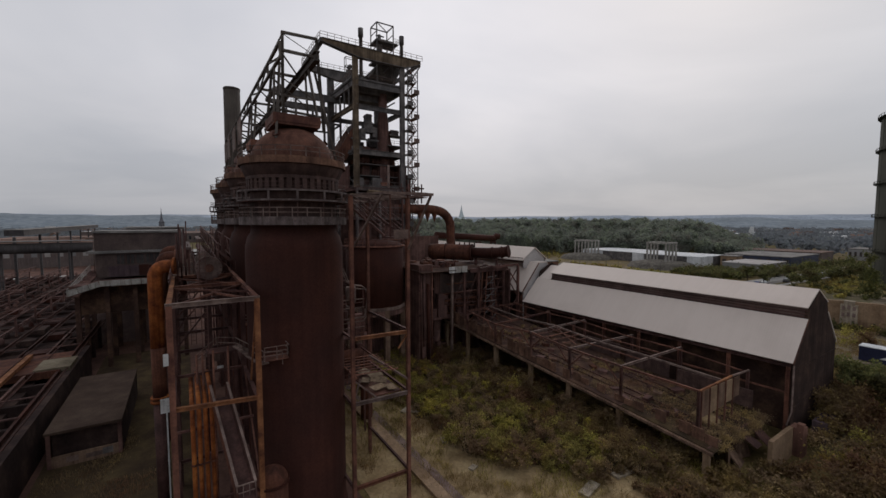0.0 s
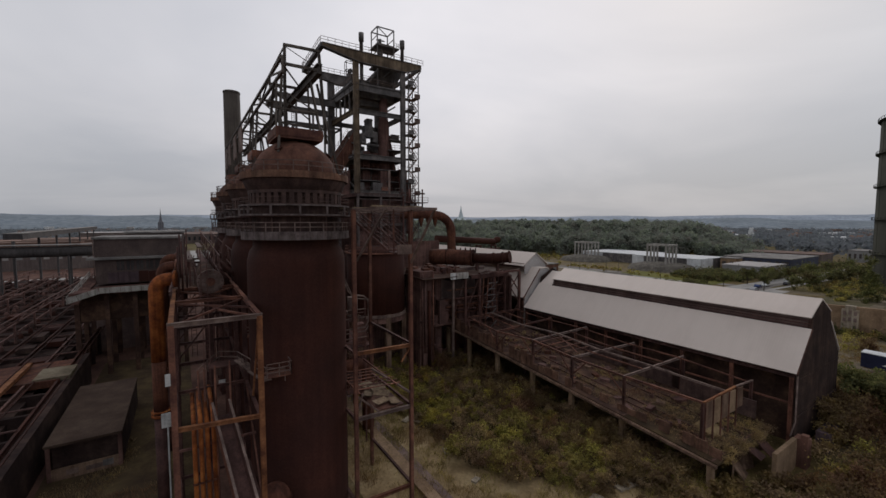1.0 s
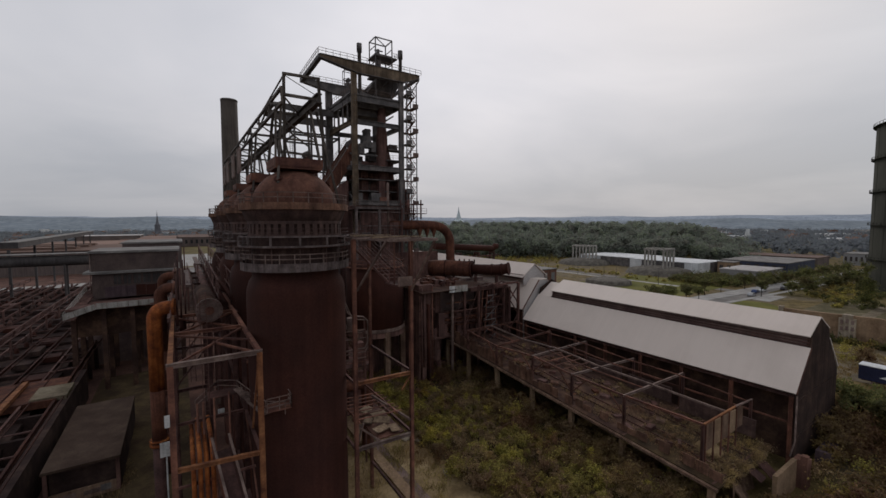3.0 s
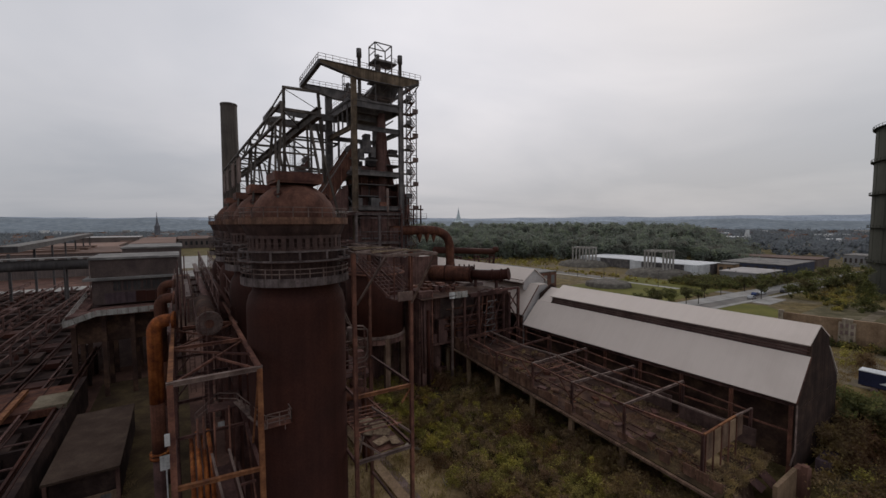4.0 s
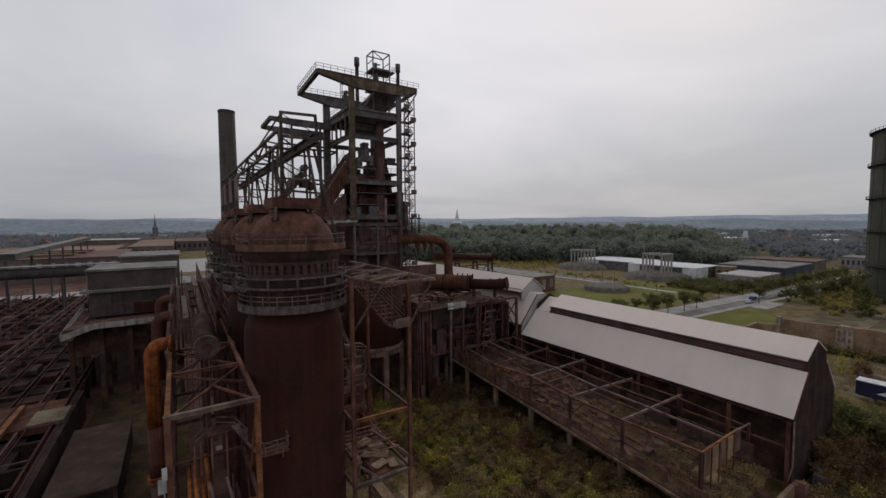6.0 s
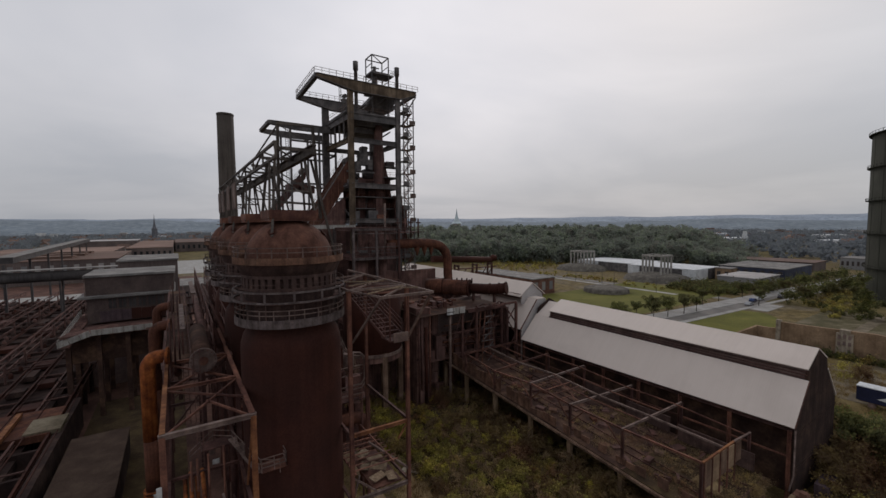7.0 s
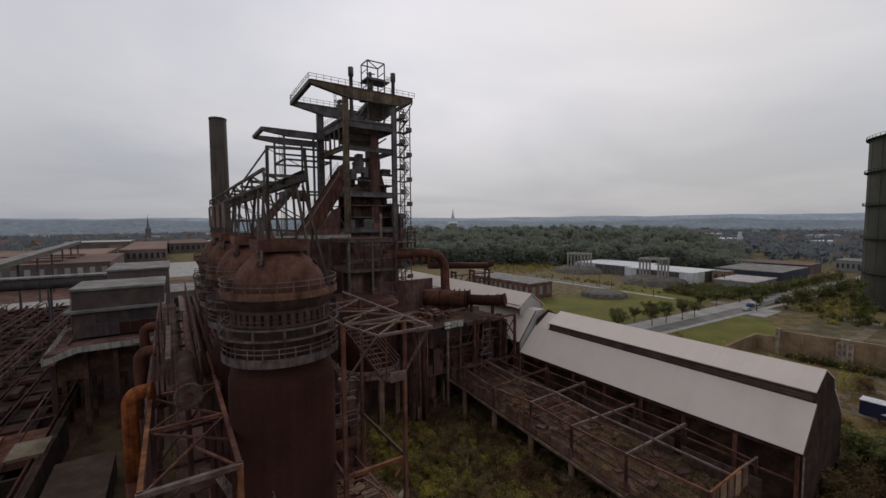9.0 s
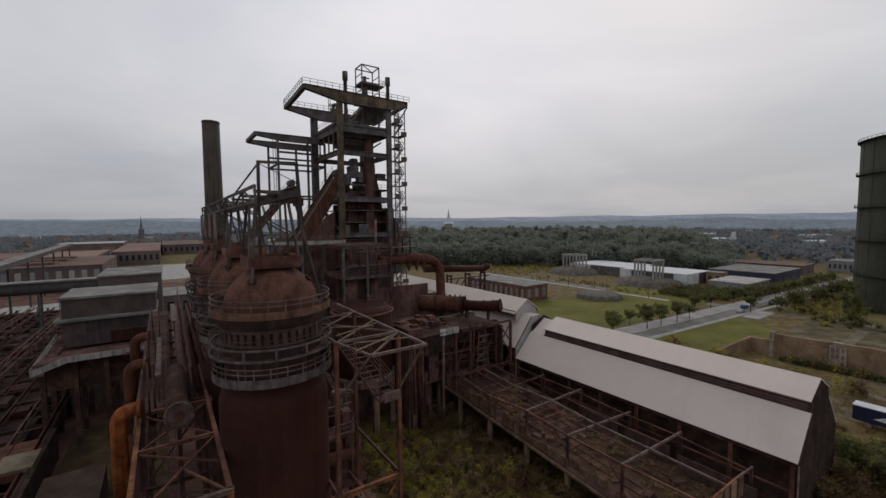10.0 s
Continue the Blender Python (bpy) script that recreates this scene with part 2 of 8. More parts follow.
ROOF_METAL = roof_metal()


def leaf_material(name, dark, mid, light, vary=1.0):
    m, n, l, b = shader(name, 0.75)
    r = n.new("ShaderNodeNewGeometry").outputs["Random Per Island"]
    c = ramp_node(n, l, r, [(0.0, dark), (0.55, mid), (1.0, light)])
    vec = grow(n, l)
    big = noise_node(n, l, vec, 0.12, 3.0)
    c = mix_node(n, l, 0.8 * vary, c, ramp_node(n, l, big, [(0.36, (0.85, 0.62, 0.58)), (0.5, (0.95, 0.92, 0.85)), (0.64, (1.32, 1.30, 0.92))]), "MULTIPLY")
    near = noise_node(n, l, vec, 0.62, 3.0)
    c = mix_node(n, l, 0.75 * vary, c, ramp_node(n, l, near, [(0.34, (0.72, 0.62, 0.62)), (0.5, (1.0, 1.0, 1.0)), (0.66, (1.3, 1.28, 1.0))]), "MULTIPLY")
    l.new(c, b.inputs["Base Color"])
    # thin leaves let a good part of the light through
    tr = n.new("ShaderNodeBsdfTranslucent")
    l.new(c, tr.inputs["Color"])
    mx = n.new("ShaderNodeMixShader")
    mx.inputs["Fac"].default_value = 0.45
    l.new(b.outputs[0], mx.inputs[1])
    l.new(tr.outputs[0], mx.inputs[2])
    l.new(mx.outputs[0], n["Material Output"].inputs["Surface"])
    return m


LEAF_BUSH = leaf_material("scrub_leaves", (0.165, 0.140, 0.055), (0.305, 0.268, 0.092), (0.470, 0.415, 0.132))
LEAF_YELLOW = leaf_material("yellowing_leaves", (0.225, 0.185, 0.060), (0.380, 0.322, 0.088), (0.530, 0.455, 0.120))
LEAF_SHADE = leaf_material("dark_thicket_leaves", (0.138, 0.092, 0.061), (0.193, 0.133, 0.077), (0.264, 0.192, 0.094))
GRASS_DRY = leaf_material("dry_grass_blades", (0.17, 0.125, 0.062), (0.27, 0.205, 0.095), (0.38, 0.30, 0.13))
LEAF_BROWN = leaf_material("dry_brown_stalks", (0.200, 0.140, 0.092), (0.300, 0.215, 0.135), (0.420, 0.310, 0.185))
# Wood leaves are greyed and lightened, so the colour includes haze.
LEAF_WOOD = leaf_material("hazed_forest_leaves", (0.194, 0.222, 0.198), (0.214, 0.242, 0.212), (0.240, 0.266, 0.226), 0.7)
LEAF_TREE = leaf_material("street_tree_leaves", (0.080, 0.088, 0.046), (0.125, 0.132, 0.062), (0.185, 0.180, 0.080))


def ground_material():
    """Wild ground: dry grass, moss, earth and rubble in blotches."""
    m, n, l, b = shader("wild_ground", 0.95)
    vec = grow(n, l)
    big = noise_node(n, l, vec, 0.035, 6.0, 0.6)
    mid = noise_node(n, l, vec, 0.30, 6.0, 0.65)
    fine = noise_node(n, l, vec, 3.2, 5.0, 0.7)
    grass = ramp_node(n, l, mid, [(0.34, (0.095, 0.068, 0.028)), (0.5, (0.150, 0.108, 0.044)), (0.66, (0.22, 0.16, 0.07))])
    soil = ramp_node(n, l, mid, [(0.34, (0.085, 0.066, 0.042)), (0.5, (0.15, 0.118, 0.075)), (0.68, (0.23, 0.185, 0.125))])
    f = ramp_node(n, l, big, [(0.46, (0, 0, 0)), (0.60, (1, 1, 1))])
    c = mix_node(n, l, f, grass, soil)
    c = mix_node(n, l, 0.7, c, ramp_node(n, l, fine, [(0.32, (0.45, 0.45, 0.42)), (0.55, (1, 1, 1)), (0.75, (1.4, 1.35, 1.25))]), "MULTIPLY")
    l.new(c, b.inputs["Base Color"])
    bump(n, l, b, fine, 0.5, 0.2)
    return m


GROUND = ground_material()


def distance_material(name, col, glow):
    """A backdrop of hills behind kilometres of air: haze is painted on as glow."""
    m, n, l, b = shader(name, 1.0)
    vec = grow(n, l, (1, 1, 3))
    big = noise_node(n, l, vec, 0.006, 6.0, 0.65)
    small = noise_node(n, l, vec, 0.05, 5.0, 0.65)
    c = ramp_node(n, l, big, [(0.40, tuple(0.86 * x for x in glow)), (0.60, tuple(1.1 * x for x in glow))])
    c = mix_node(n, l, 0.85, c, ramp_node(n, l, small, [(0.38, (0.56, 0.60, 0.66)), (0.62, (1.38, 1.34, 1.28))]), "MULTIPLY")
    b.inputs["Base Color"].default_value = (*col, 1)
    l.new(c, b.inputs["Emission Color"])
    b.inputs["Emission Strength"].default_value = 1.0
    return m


# The pale blue in these leaves is haze put into the base colour.
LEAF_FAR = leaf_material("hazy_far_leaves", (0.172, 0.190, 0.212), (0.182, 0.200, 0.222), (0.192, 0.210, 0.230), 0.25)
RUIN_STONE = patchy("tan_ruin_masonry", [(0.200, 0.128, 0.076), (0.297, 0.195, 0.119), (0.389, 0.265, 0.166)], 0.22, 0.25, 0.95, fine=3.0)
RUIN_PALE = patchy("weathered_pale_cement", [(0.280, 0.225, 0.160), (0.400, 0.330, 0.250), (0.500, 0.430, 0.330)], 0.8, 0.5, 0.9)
# Soot colour that also paints the shade inside hall and bunker house.
SOOT_SHADE = patchy("soot_and_shade_dark", [(0.035, 0.018, 0.013), (0.067, 0.036, 0.025), (0.152, 0.084, 0.052)], 0.4, 0.0, 0.95, fine=3.0)
# Bunker soot, near black to hold pit and recess shade in the colour.
BUNKER_DARK = patchy("bunker_soot_and_pit_shade", [(0.022, 0.013, 0.011), (0.040, 0.024, 0.020), (0.085, 0.052, 0.040)], 0.4, 0.0, 0.95, fine=3.0)
RUBBLE_GREY = patchy("weathered_grey_rubble", [(0.085, 0.075, 0.062), (0.13, 0.116, 0.096), (0.20, 0.18, 0.15)], 0.4, 0.3, 0.95, fine=1.5)
SOOT_PLATE = patchy("sooty_furnace_plate", [(0.090, 0.049, 0.042), (0.131, 0.069, 0.058), (0.200, 0.106, 0.086)], 0.4, 0.5, 0.75)
# Brick of the far buildings, made lighter to put distance haze into its colour.
BRICK_HAZE = patchy("hazed_brown_brick", [(0.11, 0.085, 0.078), (0.145, 0.112, 0.102), (0.19, 0.148, 0.132)], 0.06, 0.3, 0.9)
DUCT_GREY = patchy("dull_grey_duct_plate", [(0.06, 0.055, 0.055), (0.085, 0.078, 0.076), (0.12, 0.11, 0.105)], 0.2, 0.4, 0.7)
GALLERY_GREY = patchy("sooty_grey_gallery_steel", [(0.057, 0.036, 0.031), (0.087, 0.053, 0.046), (0.138, 0.086, 0.072)], 0.8, 0.4, 0.75, rand=0.3)
DOME_RUST = patchy("dull_rusted_dome_plate", [(0.078, 0.032, 0.021), (0.120, 0.050, 0.032), (0.172, 0.076, 0.050)], 0.45, 0.5, 0.8)
WALL_BROWN = patchy("decayed_brown_cladding", [(0.108, 0.057, 0.040), (0.178, 0.096, 0.065), (0.270, 0.158, 0.105)], 0.9, 0.5, 0.9, rand=0.5)
# Near-black gable colour paints the dark of an open hall end.
GABLE_DARK = patchy("near_black_gable_end", [(0.024, 0.014, 0.011), (0.042, 0.024, 0.018), (0.072, 0.042, 0.030)], 0.5, 0.5, 0.97)
BUNKER_WALL = patchy("dingy_grey_render", [(0.071, 0.051, 0.047), (0.097, 0.070, 0.062), (0.134, 0.097, 0.084)], 0.3, 0.15, 0.9)
MOSS_DECK = patchy("mossy_soot_deck", [(0.033, 0.022, 0.011), (0.060, 0.037, 0.018), (0.096, 0.064, 0.027)], 0.5, 0.0, 0.95, fine=4.0)
YARD = patchy("ore_stained_yard", [(0.070, 0.036, 0.028), (0.120, 0.062, 0.046), (0.200, 0.105, 0.075)], 0.14, 0.0, 0.95, fine=2.5)
SHED_ROOF = patchy("brown_felt_roof", [(0.043, 0.025, 0.016), (0.063, 0.039, 0.026), (0.089, 0.059, 0.041)], 0.35, 0.0, 0.9)
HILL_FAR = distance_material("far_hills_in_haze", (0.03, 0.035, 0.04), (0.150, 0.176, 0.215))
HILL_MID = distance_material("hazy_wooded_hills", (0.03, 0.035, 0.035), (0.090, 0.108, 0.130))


# ---- shapes ----
def box(bm, x0, x1, y0, y1, z0, z1):
    v = [bm.verts.new((x, y, z)) for z in (z0, z1) for x, y in ((x0, y0), (x1, y0), (x1, y1), (x0, y1))]
    for f in ((0, 3, 2, 1), (4, 5, 6, 7), (0, 1, 5, 4), (1, 2, 6, 5), (2, 3, 7, 6), (3, 0, 4, 7)):
        bm.faces.new([v[i] for i in f])


def frame_of(p, q):
    """Two unit vectors across the way from p to q: sideways and upwards."""
    d = (Vector(q) - Vector(p)).normalized()
    side = d.cross(Vector((0, 0, 1)))
    if side.length < 1e-3:
        side = Vector((1, 0, 0))
    side.normalize()
    return side, side.cross(d).normalized()


def bar(bm, p, q, w, h):
    """A straight bar from p to q, w wide and h deep."""
    p, q = Vector(p), Vector(q)
    s, t = frame_of(p, q)
    v = []
    for e in (p, q):
        for a, b in ((-1, -1), (1, -1), (1, 1), (-1, 1)):
            v.append(bm.verts.new(e + s * (a * w / 2) + t * (b * h / 2)))
    for f in ((0, 3, 2, 1), (4, 5, 6, 7), (0, 1, 5, 4), (1, 2, 6, 5), (2, 3, 7, 6), (3, 0, 4, 7)):
        bm.faces.new([v[i] for i in f])


def isec(bm, p, q, w, h, t=0.0):
    """A rolled I-section: two flanges and a web in one outline."""
    p, q = Vector(p), Vector(q)
    s, u = frame_of(p, q)
    t = t or max(0.02, 0.1 * h)
    a, c, e, f = w / 2, max(0.01, 0.07 * w), h / 2, h / 2 - t
    outline = ((-a, -e), (a, -e), (a, -f), (c, -f), (c, f), (a, f), (a, e), (-a, e), (-a, f), (-c, f), (-c, -f), (-a, -f))
    lo = [bm.verts.new(p + s * x + u * y) for x, y in outline]
    hi = [bm.verts.new(q + s * x + u * y) for x, y in outline]
    faces = [bm.faces.new(lo[::-1]), bm.faces.new(hi)]
    for k in range(12):
        j = (k + 1) % 12
        faces.append(bm.faces.new((lo[k], lo[j], hi[j], hi[k])))
    bmesh.ops.recalc_face_normals(bm, faces=faces)


def ring_verts(bm, c, ax, ay, r, seg):
    return [bm.verts.new(Vector(c) + ax * (r * math.cos(2 * math.pi * i / seg)) + ay * (r * math.sin(2 * math.pi * i / seg))) for i in range(seg)]


def tube(bm, pts, r, seg=12, caps=True, r_end=None):
    """A round tube along points; the rings stand across the way."""
    pts = [Vector(p) for p in pts]
    rings = []
    s = None
    for i, p in enumerate(pts):
        d = (pts[min(i + 1, len(pts) - 1)] - pts[max(i - 1, 0)]).normalized()
        if s is None:
            s = d.cross(Vector((0, 0, 1)))
            if s.length < 1e-3:
                s = Vector((1, 0, 0))
        s = (s - d * s.dot(d)).normalized()
        k = r if r_end is None else r + (r_end - r) * i / (len(pts) - 1)
        rings.append(ring_verts(bm, p, s, d.cross(s), k, seg))
    for a, b in zip(rings, rings[1:]):
        for i in range(seg):
            f = bm.faces.new((a[i], a[(i + 1) % seg], b[(i + 1) % seg], b[i]))
            f.smooth = True
    if caps:
        bm.faces.new(rings[0][::-1])
        bm.faces.new(rings[-1])


def bend(a, corner, b, r, n=6):
    """Points of a pipe from a round a corner to b."""
    a, c, b = Vector(a), Vector(corner), Vector(b)
    d0, d1 = (c - a).normalized(), (b - c).normalized()
    p0, p1 = c - d0 * r, c + d1 * r
    out = [a]
    for i in range(n + 1):
        t = i / n
        out.append(p0 * (1 - t) ** 2 + c * (2 * t * (1 - t)) + p1 * t**2)
    return out + [b]


def lathe(bm, profile, seg=48, smooth=True, c=(0, 0)):
    """A body of revolution about the z axis through c, from (radius, height) pairs; radius 0 closes it."""
    rings = []
    for r, z in profile:
        if r < 1e-6:
            rings.append([bm.verts.new((c[0], c[1], z))])
        else:
            rings.append(ring_verts(bm, (c[0], c[1], z), Vector((1, 0, 0)), Vector((0, 1, 0)), r, seg))
    for a, b in zip(rings, rings[1:]):
        for i in range(seg):
            j = (i + 1) % seg
            if len(a) == 1 and len(b) == 1:
                continue
            if len(a) == 1:
                f = bm.faces.new((a[0], b[j], b[i]))
            elif len(b) == 1:
                f = bm.faces.new((a[i], a[j], b[0]))
            else:
                f = bm.faces.new((a[i], a[j], b[j], b[i]))
            f.smooth = smooth


def hoop(bm, r, z, w, h, seg=48, c=(0, 0)):
    """A flat ring band of width w (inwards) and height h."""
    lathe(bm, [(r - w, z), (r, z), (r, z + h), (r - w, z + h), (r - w, z)], seg, False, c)


def thing(name, label, category, at=(0, 0, 0), rz=0.0, group="", kind=""):
    e = new(name)
    e.empty_display_size = 0.3
    e.matrix_world = SITE @ pose(*at, 0, 0, rz)
    return tagged(e, label, category, group, kind)


def part(name, bm, material, parent, label=""):
    """One bmesh as one mesh object under a thing or a part, in the thing's own axes."""
    me = bpy.data.meshes.new(name)
    bm.to_mesh(me)
    bm.free()
    me.materials.append(material)
    ob = new(name, me)
    if parent is not None:
        ob.parent = parent
    return tagged(ob, label)


def solid(name, bm, material, label, category, at=(0, 0, 0), rz=0.0, kind="", group="", site=True):
    """A top-level thing that is one mesh."""
    ob = part(name, bm, material, None)
    ob.matrix_world = (SITE if site else Matrix.Identity(4)) @ pose(*at, 0, 0, rz)
    return tagged(ob, label, category, group, kind)


def member(parent, name, p, q, w, h, material, shape="bar"):
    """One steel member as a part: bar, isec or tube."""
    bm = bmesh.new()
    if shape == "isec":
        isec(bm, p, q, w, h)
    elif shape == "tube":
        tube(bm, [p, q], w / 2, 10)
    else:
        bar(bm, p, q, w, h)
    return part(name, bm, material, parent)


def railing(parent, pts, height, material, name="railing", step=1.5, rails=2, r=0.04):
    """A handrail along points: each post and rail a part of its own."""
    for a, b in zip(pts, pts[1:]):
        a, b = Vector(a), Vector(b)
        k = max(1, round((b - a).length / step))
        for i in range(k + 1):
            p = a.lerp(b, i / k)
            member(parent, "rail_post", p, p + Vector((0, 0, height)), r * 1.5, r * 1.5, material)
        for j in range(1, rails + 1):
            o = Vector((0, 0, height * j / rails))
            member(parent, "handrail", a + o, b + o, r * 1.5, r * 1.5, material)


def truss(parent, p, q, depth, bays, w, material, name="truss"):
    """A plane truss from p to q: top chord on the line, bottom chord below it, posts and diagonals. One part a member."""
    p, q = Vector(p), Vector(q)
    down = Vector((0, 0, -depth))
    member(parent, name + "_chord", p, q, w, w, material)
    member(parent, name + "_chord", p + down, q + down, w, w, material)
    for i in range(bays + 1):
        a = p.lerp(q, i / bays)
        member(parent, name + "_post", a, a + down, w * 0.7, w * 0.7, material)
        if i < bays:
            b = p.lerp(q, (i + 1) / bays)
            if i % 2:
                member(parent, name + "_brace", a, b + down, w * 0.6, w * 0.6, material)
            else:
                member(parent, name + "_brace", a + down, b, w * 0.6, w * 0.6, material)


def leaf_cloud(centres, radii, per, size, seed, flat=0.75, loose=False):
    """Vertices and faces of many small bent leaves round centres: arrays for from_pydata."""
    rng = np.random.default_rng(seed)
    c = np.repeat(np.asarray(centres, float), per, axis=0)
    r = np.repeat(np.asarray(radii, float), per)
    n = len(c)
    d = rng.normal(size=(n, 3))
    d /= np.linalg.norm(d, axis=1)[:, None]
    k = np.abs(rng.normal(size=n)) * 0.7 if loose else rng.random(n) ** 0.45
    p = c + d * (r * k)[:, None] * np.array([1, 1, flat])
    a = rng.normal(size=(n, 3))
    a /= np.linalg.norm(a, axis=1)[:, None]
    b = np.cross(a, rng.normal(size=(n, 3)))
    b /= np.linalg.norm(b, axis=1)[:, None]
    s = (size * (0.6 + 0.8 * rng.random(n)))[:, None]
    v = np.stack([p - a * s, p + b * s * 0.55, p + a * s, p - b * s * 0.55], 1).reshape(-1, 3)
    f = np.arange(4 * n).reshape(-1, 4)
    return v, f


def mesh_of(name, v, f, material):
    me = bpy.data.meshes.new(name)
    me.from_pydata(v.tolist(), [], f.tolist())
    me.materials.append(material)
    return me


def blades(spots, per, height, spread, width, seed):
    """Thin leaning grass blades in tufts: arrays for from_pydata."""
    rng = np.random.default_rng(seed)
    c = np.repeat(np.asarray(spots, float), per, axis=0)
    n = len(c)
    c[:, :2] += rng.normal(size=(n, 2)) * spread
    h = (height * (0.5 + 0.9 * rng.random(n)))[:, None]
    lean = rng.normal(size=(n, 3)) * (0.45, 0.45, 0.0)
    side = rng.normal(size=(n, 3)) * (1, 1, 0)
    side /= np.linalg.norm(side, axis=1)[:, None]
    tip = c + (lean + (0, 0, 1)) * h
    w = side * width
    v = np.stack([c - w, c + w, tip], 1).reshape(-1, 3)
    return v, np.arange(3 * n).reshape(-1, 3)

# ---- ground and distance ----
def ground_sheet():
    bm = bmesh.new()
    rings = [0, 25, 60, 120, 250, 500, 1000, 2000, 4600]
    rows = []
    for r in rings[1:]:
        rows.append(ring_verts(bm, (0, 0, 0), Vector((1, 0, 0)), Vector((0, 1, 0)), r, 64))
    c = bm.verts.new((0, 0, 0))
    for i in range(64):
        bm.faces.new((c, rows[0][i], rows[0][(i + 1) % 64]))
    for a, b in zip(rows, rows[1:]):
        for i in range(64):
            j = (i + 1) % 64
            bm.faces.new((a[i], b[i], b[j], a[j]))
    solid("ground", bm, GROUND, "wild ground of dry grass, moss and rubble", "ground", kind="structure", site=False)


ground_sheet()


def slab(name, x0, x1, y0, y1, z, material, label, category="ground"):
    bm = bmesh.new()
    box(bm, x0, x1, y0, y1, -0.3, z)
    return solid(name, bm, material, label, category, kind="structure")


def hills(name, radius, depth, low, high, az0, az1, material, seed, label, tilt=0.0):
    """A wooded ridge far off, with an uneven skyline."""
    bm = bmesh.new()
    n = 160
    rows = [[], [], []]
    for i in range(n + 1):
        a = radians(az0 + (az1 - az0) * i / n)
        h = noise.fractal(Vector((i * 0.045 + seed, seed, 0)), 0.9, 2.0, 5)
        h = low + (high - low) * min(1, max(0, 0.5 + 0.75 * h))
        h = (h + 3.0 * noise.noise(Vector((i * 1.3, seed, 4)))) * (1.0 - tilt * (2.0 * i / n - 1.0))
        for k, (r, z) in enumerate(((radius, -1.0), (radius + depth * 0.6, h * 0.8), (radius + depth, h))):
            rows[k].append(bm.verts.new((r * math.sin(a), r * math.cos(a), z)))
    for a, b in zip(rows, rows[1:]):
        for i in range(n):
            bm.faces.new((a[i], a[i + 1], b[i + 1], b[i]))
    solid(name, bm, material, label, "hills", kind="structure", site=False)


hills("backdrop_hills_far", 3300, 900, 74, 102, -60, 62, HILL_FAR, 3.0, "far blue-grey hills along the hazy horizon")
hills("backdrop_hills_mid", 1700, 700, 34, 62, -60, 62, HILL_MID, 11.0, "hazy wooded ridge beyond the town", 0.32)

slab("lawn_by_the_brick_building", 96, 215, 79, 127, 0.05, LAWN, "mown lawn beside the brick building", "lawn")
bm = bmesh.new()
low, top = [[bm.verts.new((x, y, z)) for x, y in ((116, 47.6), (137, 43.6), (152, 43.2), (166, 45.2), (173, 49.0), (178.5, 54.0), (177.5, 60.85), (116, 65.1))] for z in (-0.2, 0.06)]
bm.faces.new(low[::-1])
bm.faces.new(top)
for k in range(8):
    bm.faces.new((low[k], low[(k + 1) % 8], top[(k + 1) % 8], top[k]))
solid("lawn_by_the_ruin", bm, LAWN, "triangular mown lawn beside the road", "lawn", kind="structure")
slab("paved_corner", 182, 199, 54.5, 60.0, 0.1, PAVING, "pale paved corner beside the road", "pavement")


def strip(name, x0, x1, y0, y1, z, material, label, category):
    """A ground strip that follows the road's slight turn from the works' axis."""
    bm = bmesh.new()
    box(bm, x0, x1, y0, y1, z - 0.25, z)
    for v in bm.verts:
        v.co.y += road_shift(v.co.x)
    solid(name, bm, material, label, category, kind="structure")


def road_shift(x):
    return -0.07 * (x - 127.0)


strip("road", 70, 384, 66.3, 71.4, 0.03, ASPHALT, "grey asphalt road along the lawns", "road")
strip("pavement_1", 70, 384, 71.4, 78.0, 0.15, PAVING, "pale paved footway with a tree row", "pavement")
strip("pavement_2", 90, 384, 64.4, 66.3, 0.15, PAVING, "pale paved footway beside the lawn", "pavement")
slab("road_far", 196, 202, 73.4, 190, 0.035, ASPHALT, "narrow asphalt side road past the old bases", "road")
slab("path_by_the_ruin", 96, 133, 36.0, 39.0, 0.04, EARTH, "pale gravel track beside the ruined wall", "path")
slab("earth_by_the_truck", 104, 128, 14, 33, 0.04, EARTH, "bare trodden earth beside the ruined wall", "ground")
slab("gravel_behind_the_ruin", 137.2, 204, 2, 43.2, 0.045, GRAVEL_FIELD, "weedy brown gravel behind the ruined wall", "ground")
slab("meadow_by_the_road", 204.2, 330, 12, 62.5, 0.05, SCRUB, "rough yellow-green meadow beside the road", "meadow")
slab("gravel_track", 160, 204, 27.0, 30.0, 0.055, EARTH, "pale gravel track across the weedy ground", "path")
slab("footpath", 191.0, 194.2, 92, 240, 0.06, PAVING, "pale footpath across the lawn past the old bases", "path")
slab("works_yard", -220, 13.9, -40, 312, 0.02, YARD, "dark ore-stained yard of the works", "yard")
slab("loading_yard", -150, -14, 217, 262, 0.05, PAVING, "pale concrete loading yard behind the bunkers", "yard")
slab("furnace_yard", 13.9, 58.5, 62, 128, 0.025, YARD, "dark sooty yard under the furnace", "yard")
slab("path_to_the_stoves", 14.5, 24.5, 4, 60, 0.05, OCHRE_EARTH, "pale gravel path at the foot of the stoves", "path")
# The ditch is not cut; a dark strip holds its shade.
slab("drain", 20.7, 21.9, 14, 58, 0.06, DARK_VOID, "flat dark strip for the shaded ditch beside the kerb", "drain")
slab("concrete_edge", 19.5, 20.7, 14, 58, 0.4, RUIN_STONE, "concrete kerb beam along the gravel path", "kerb")
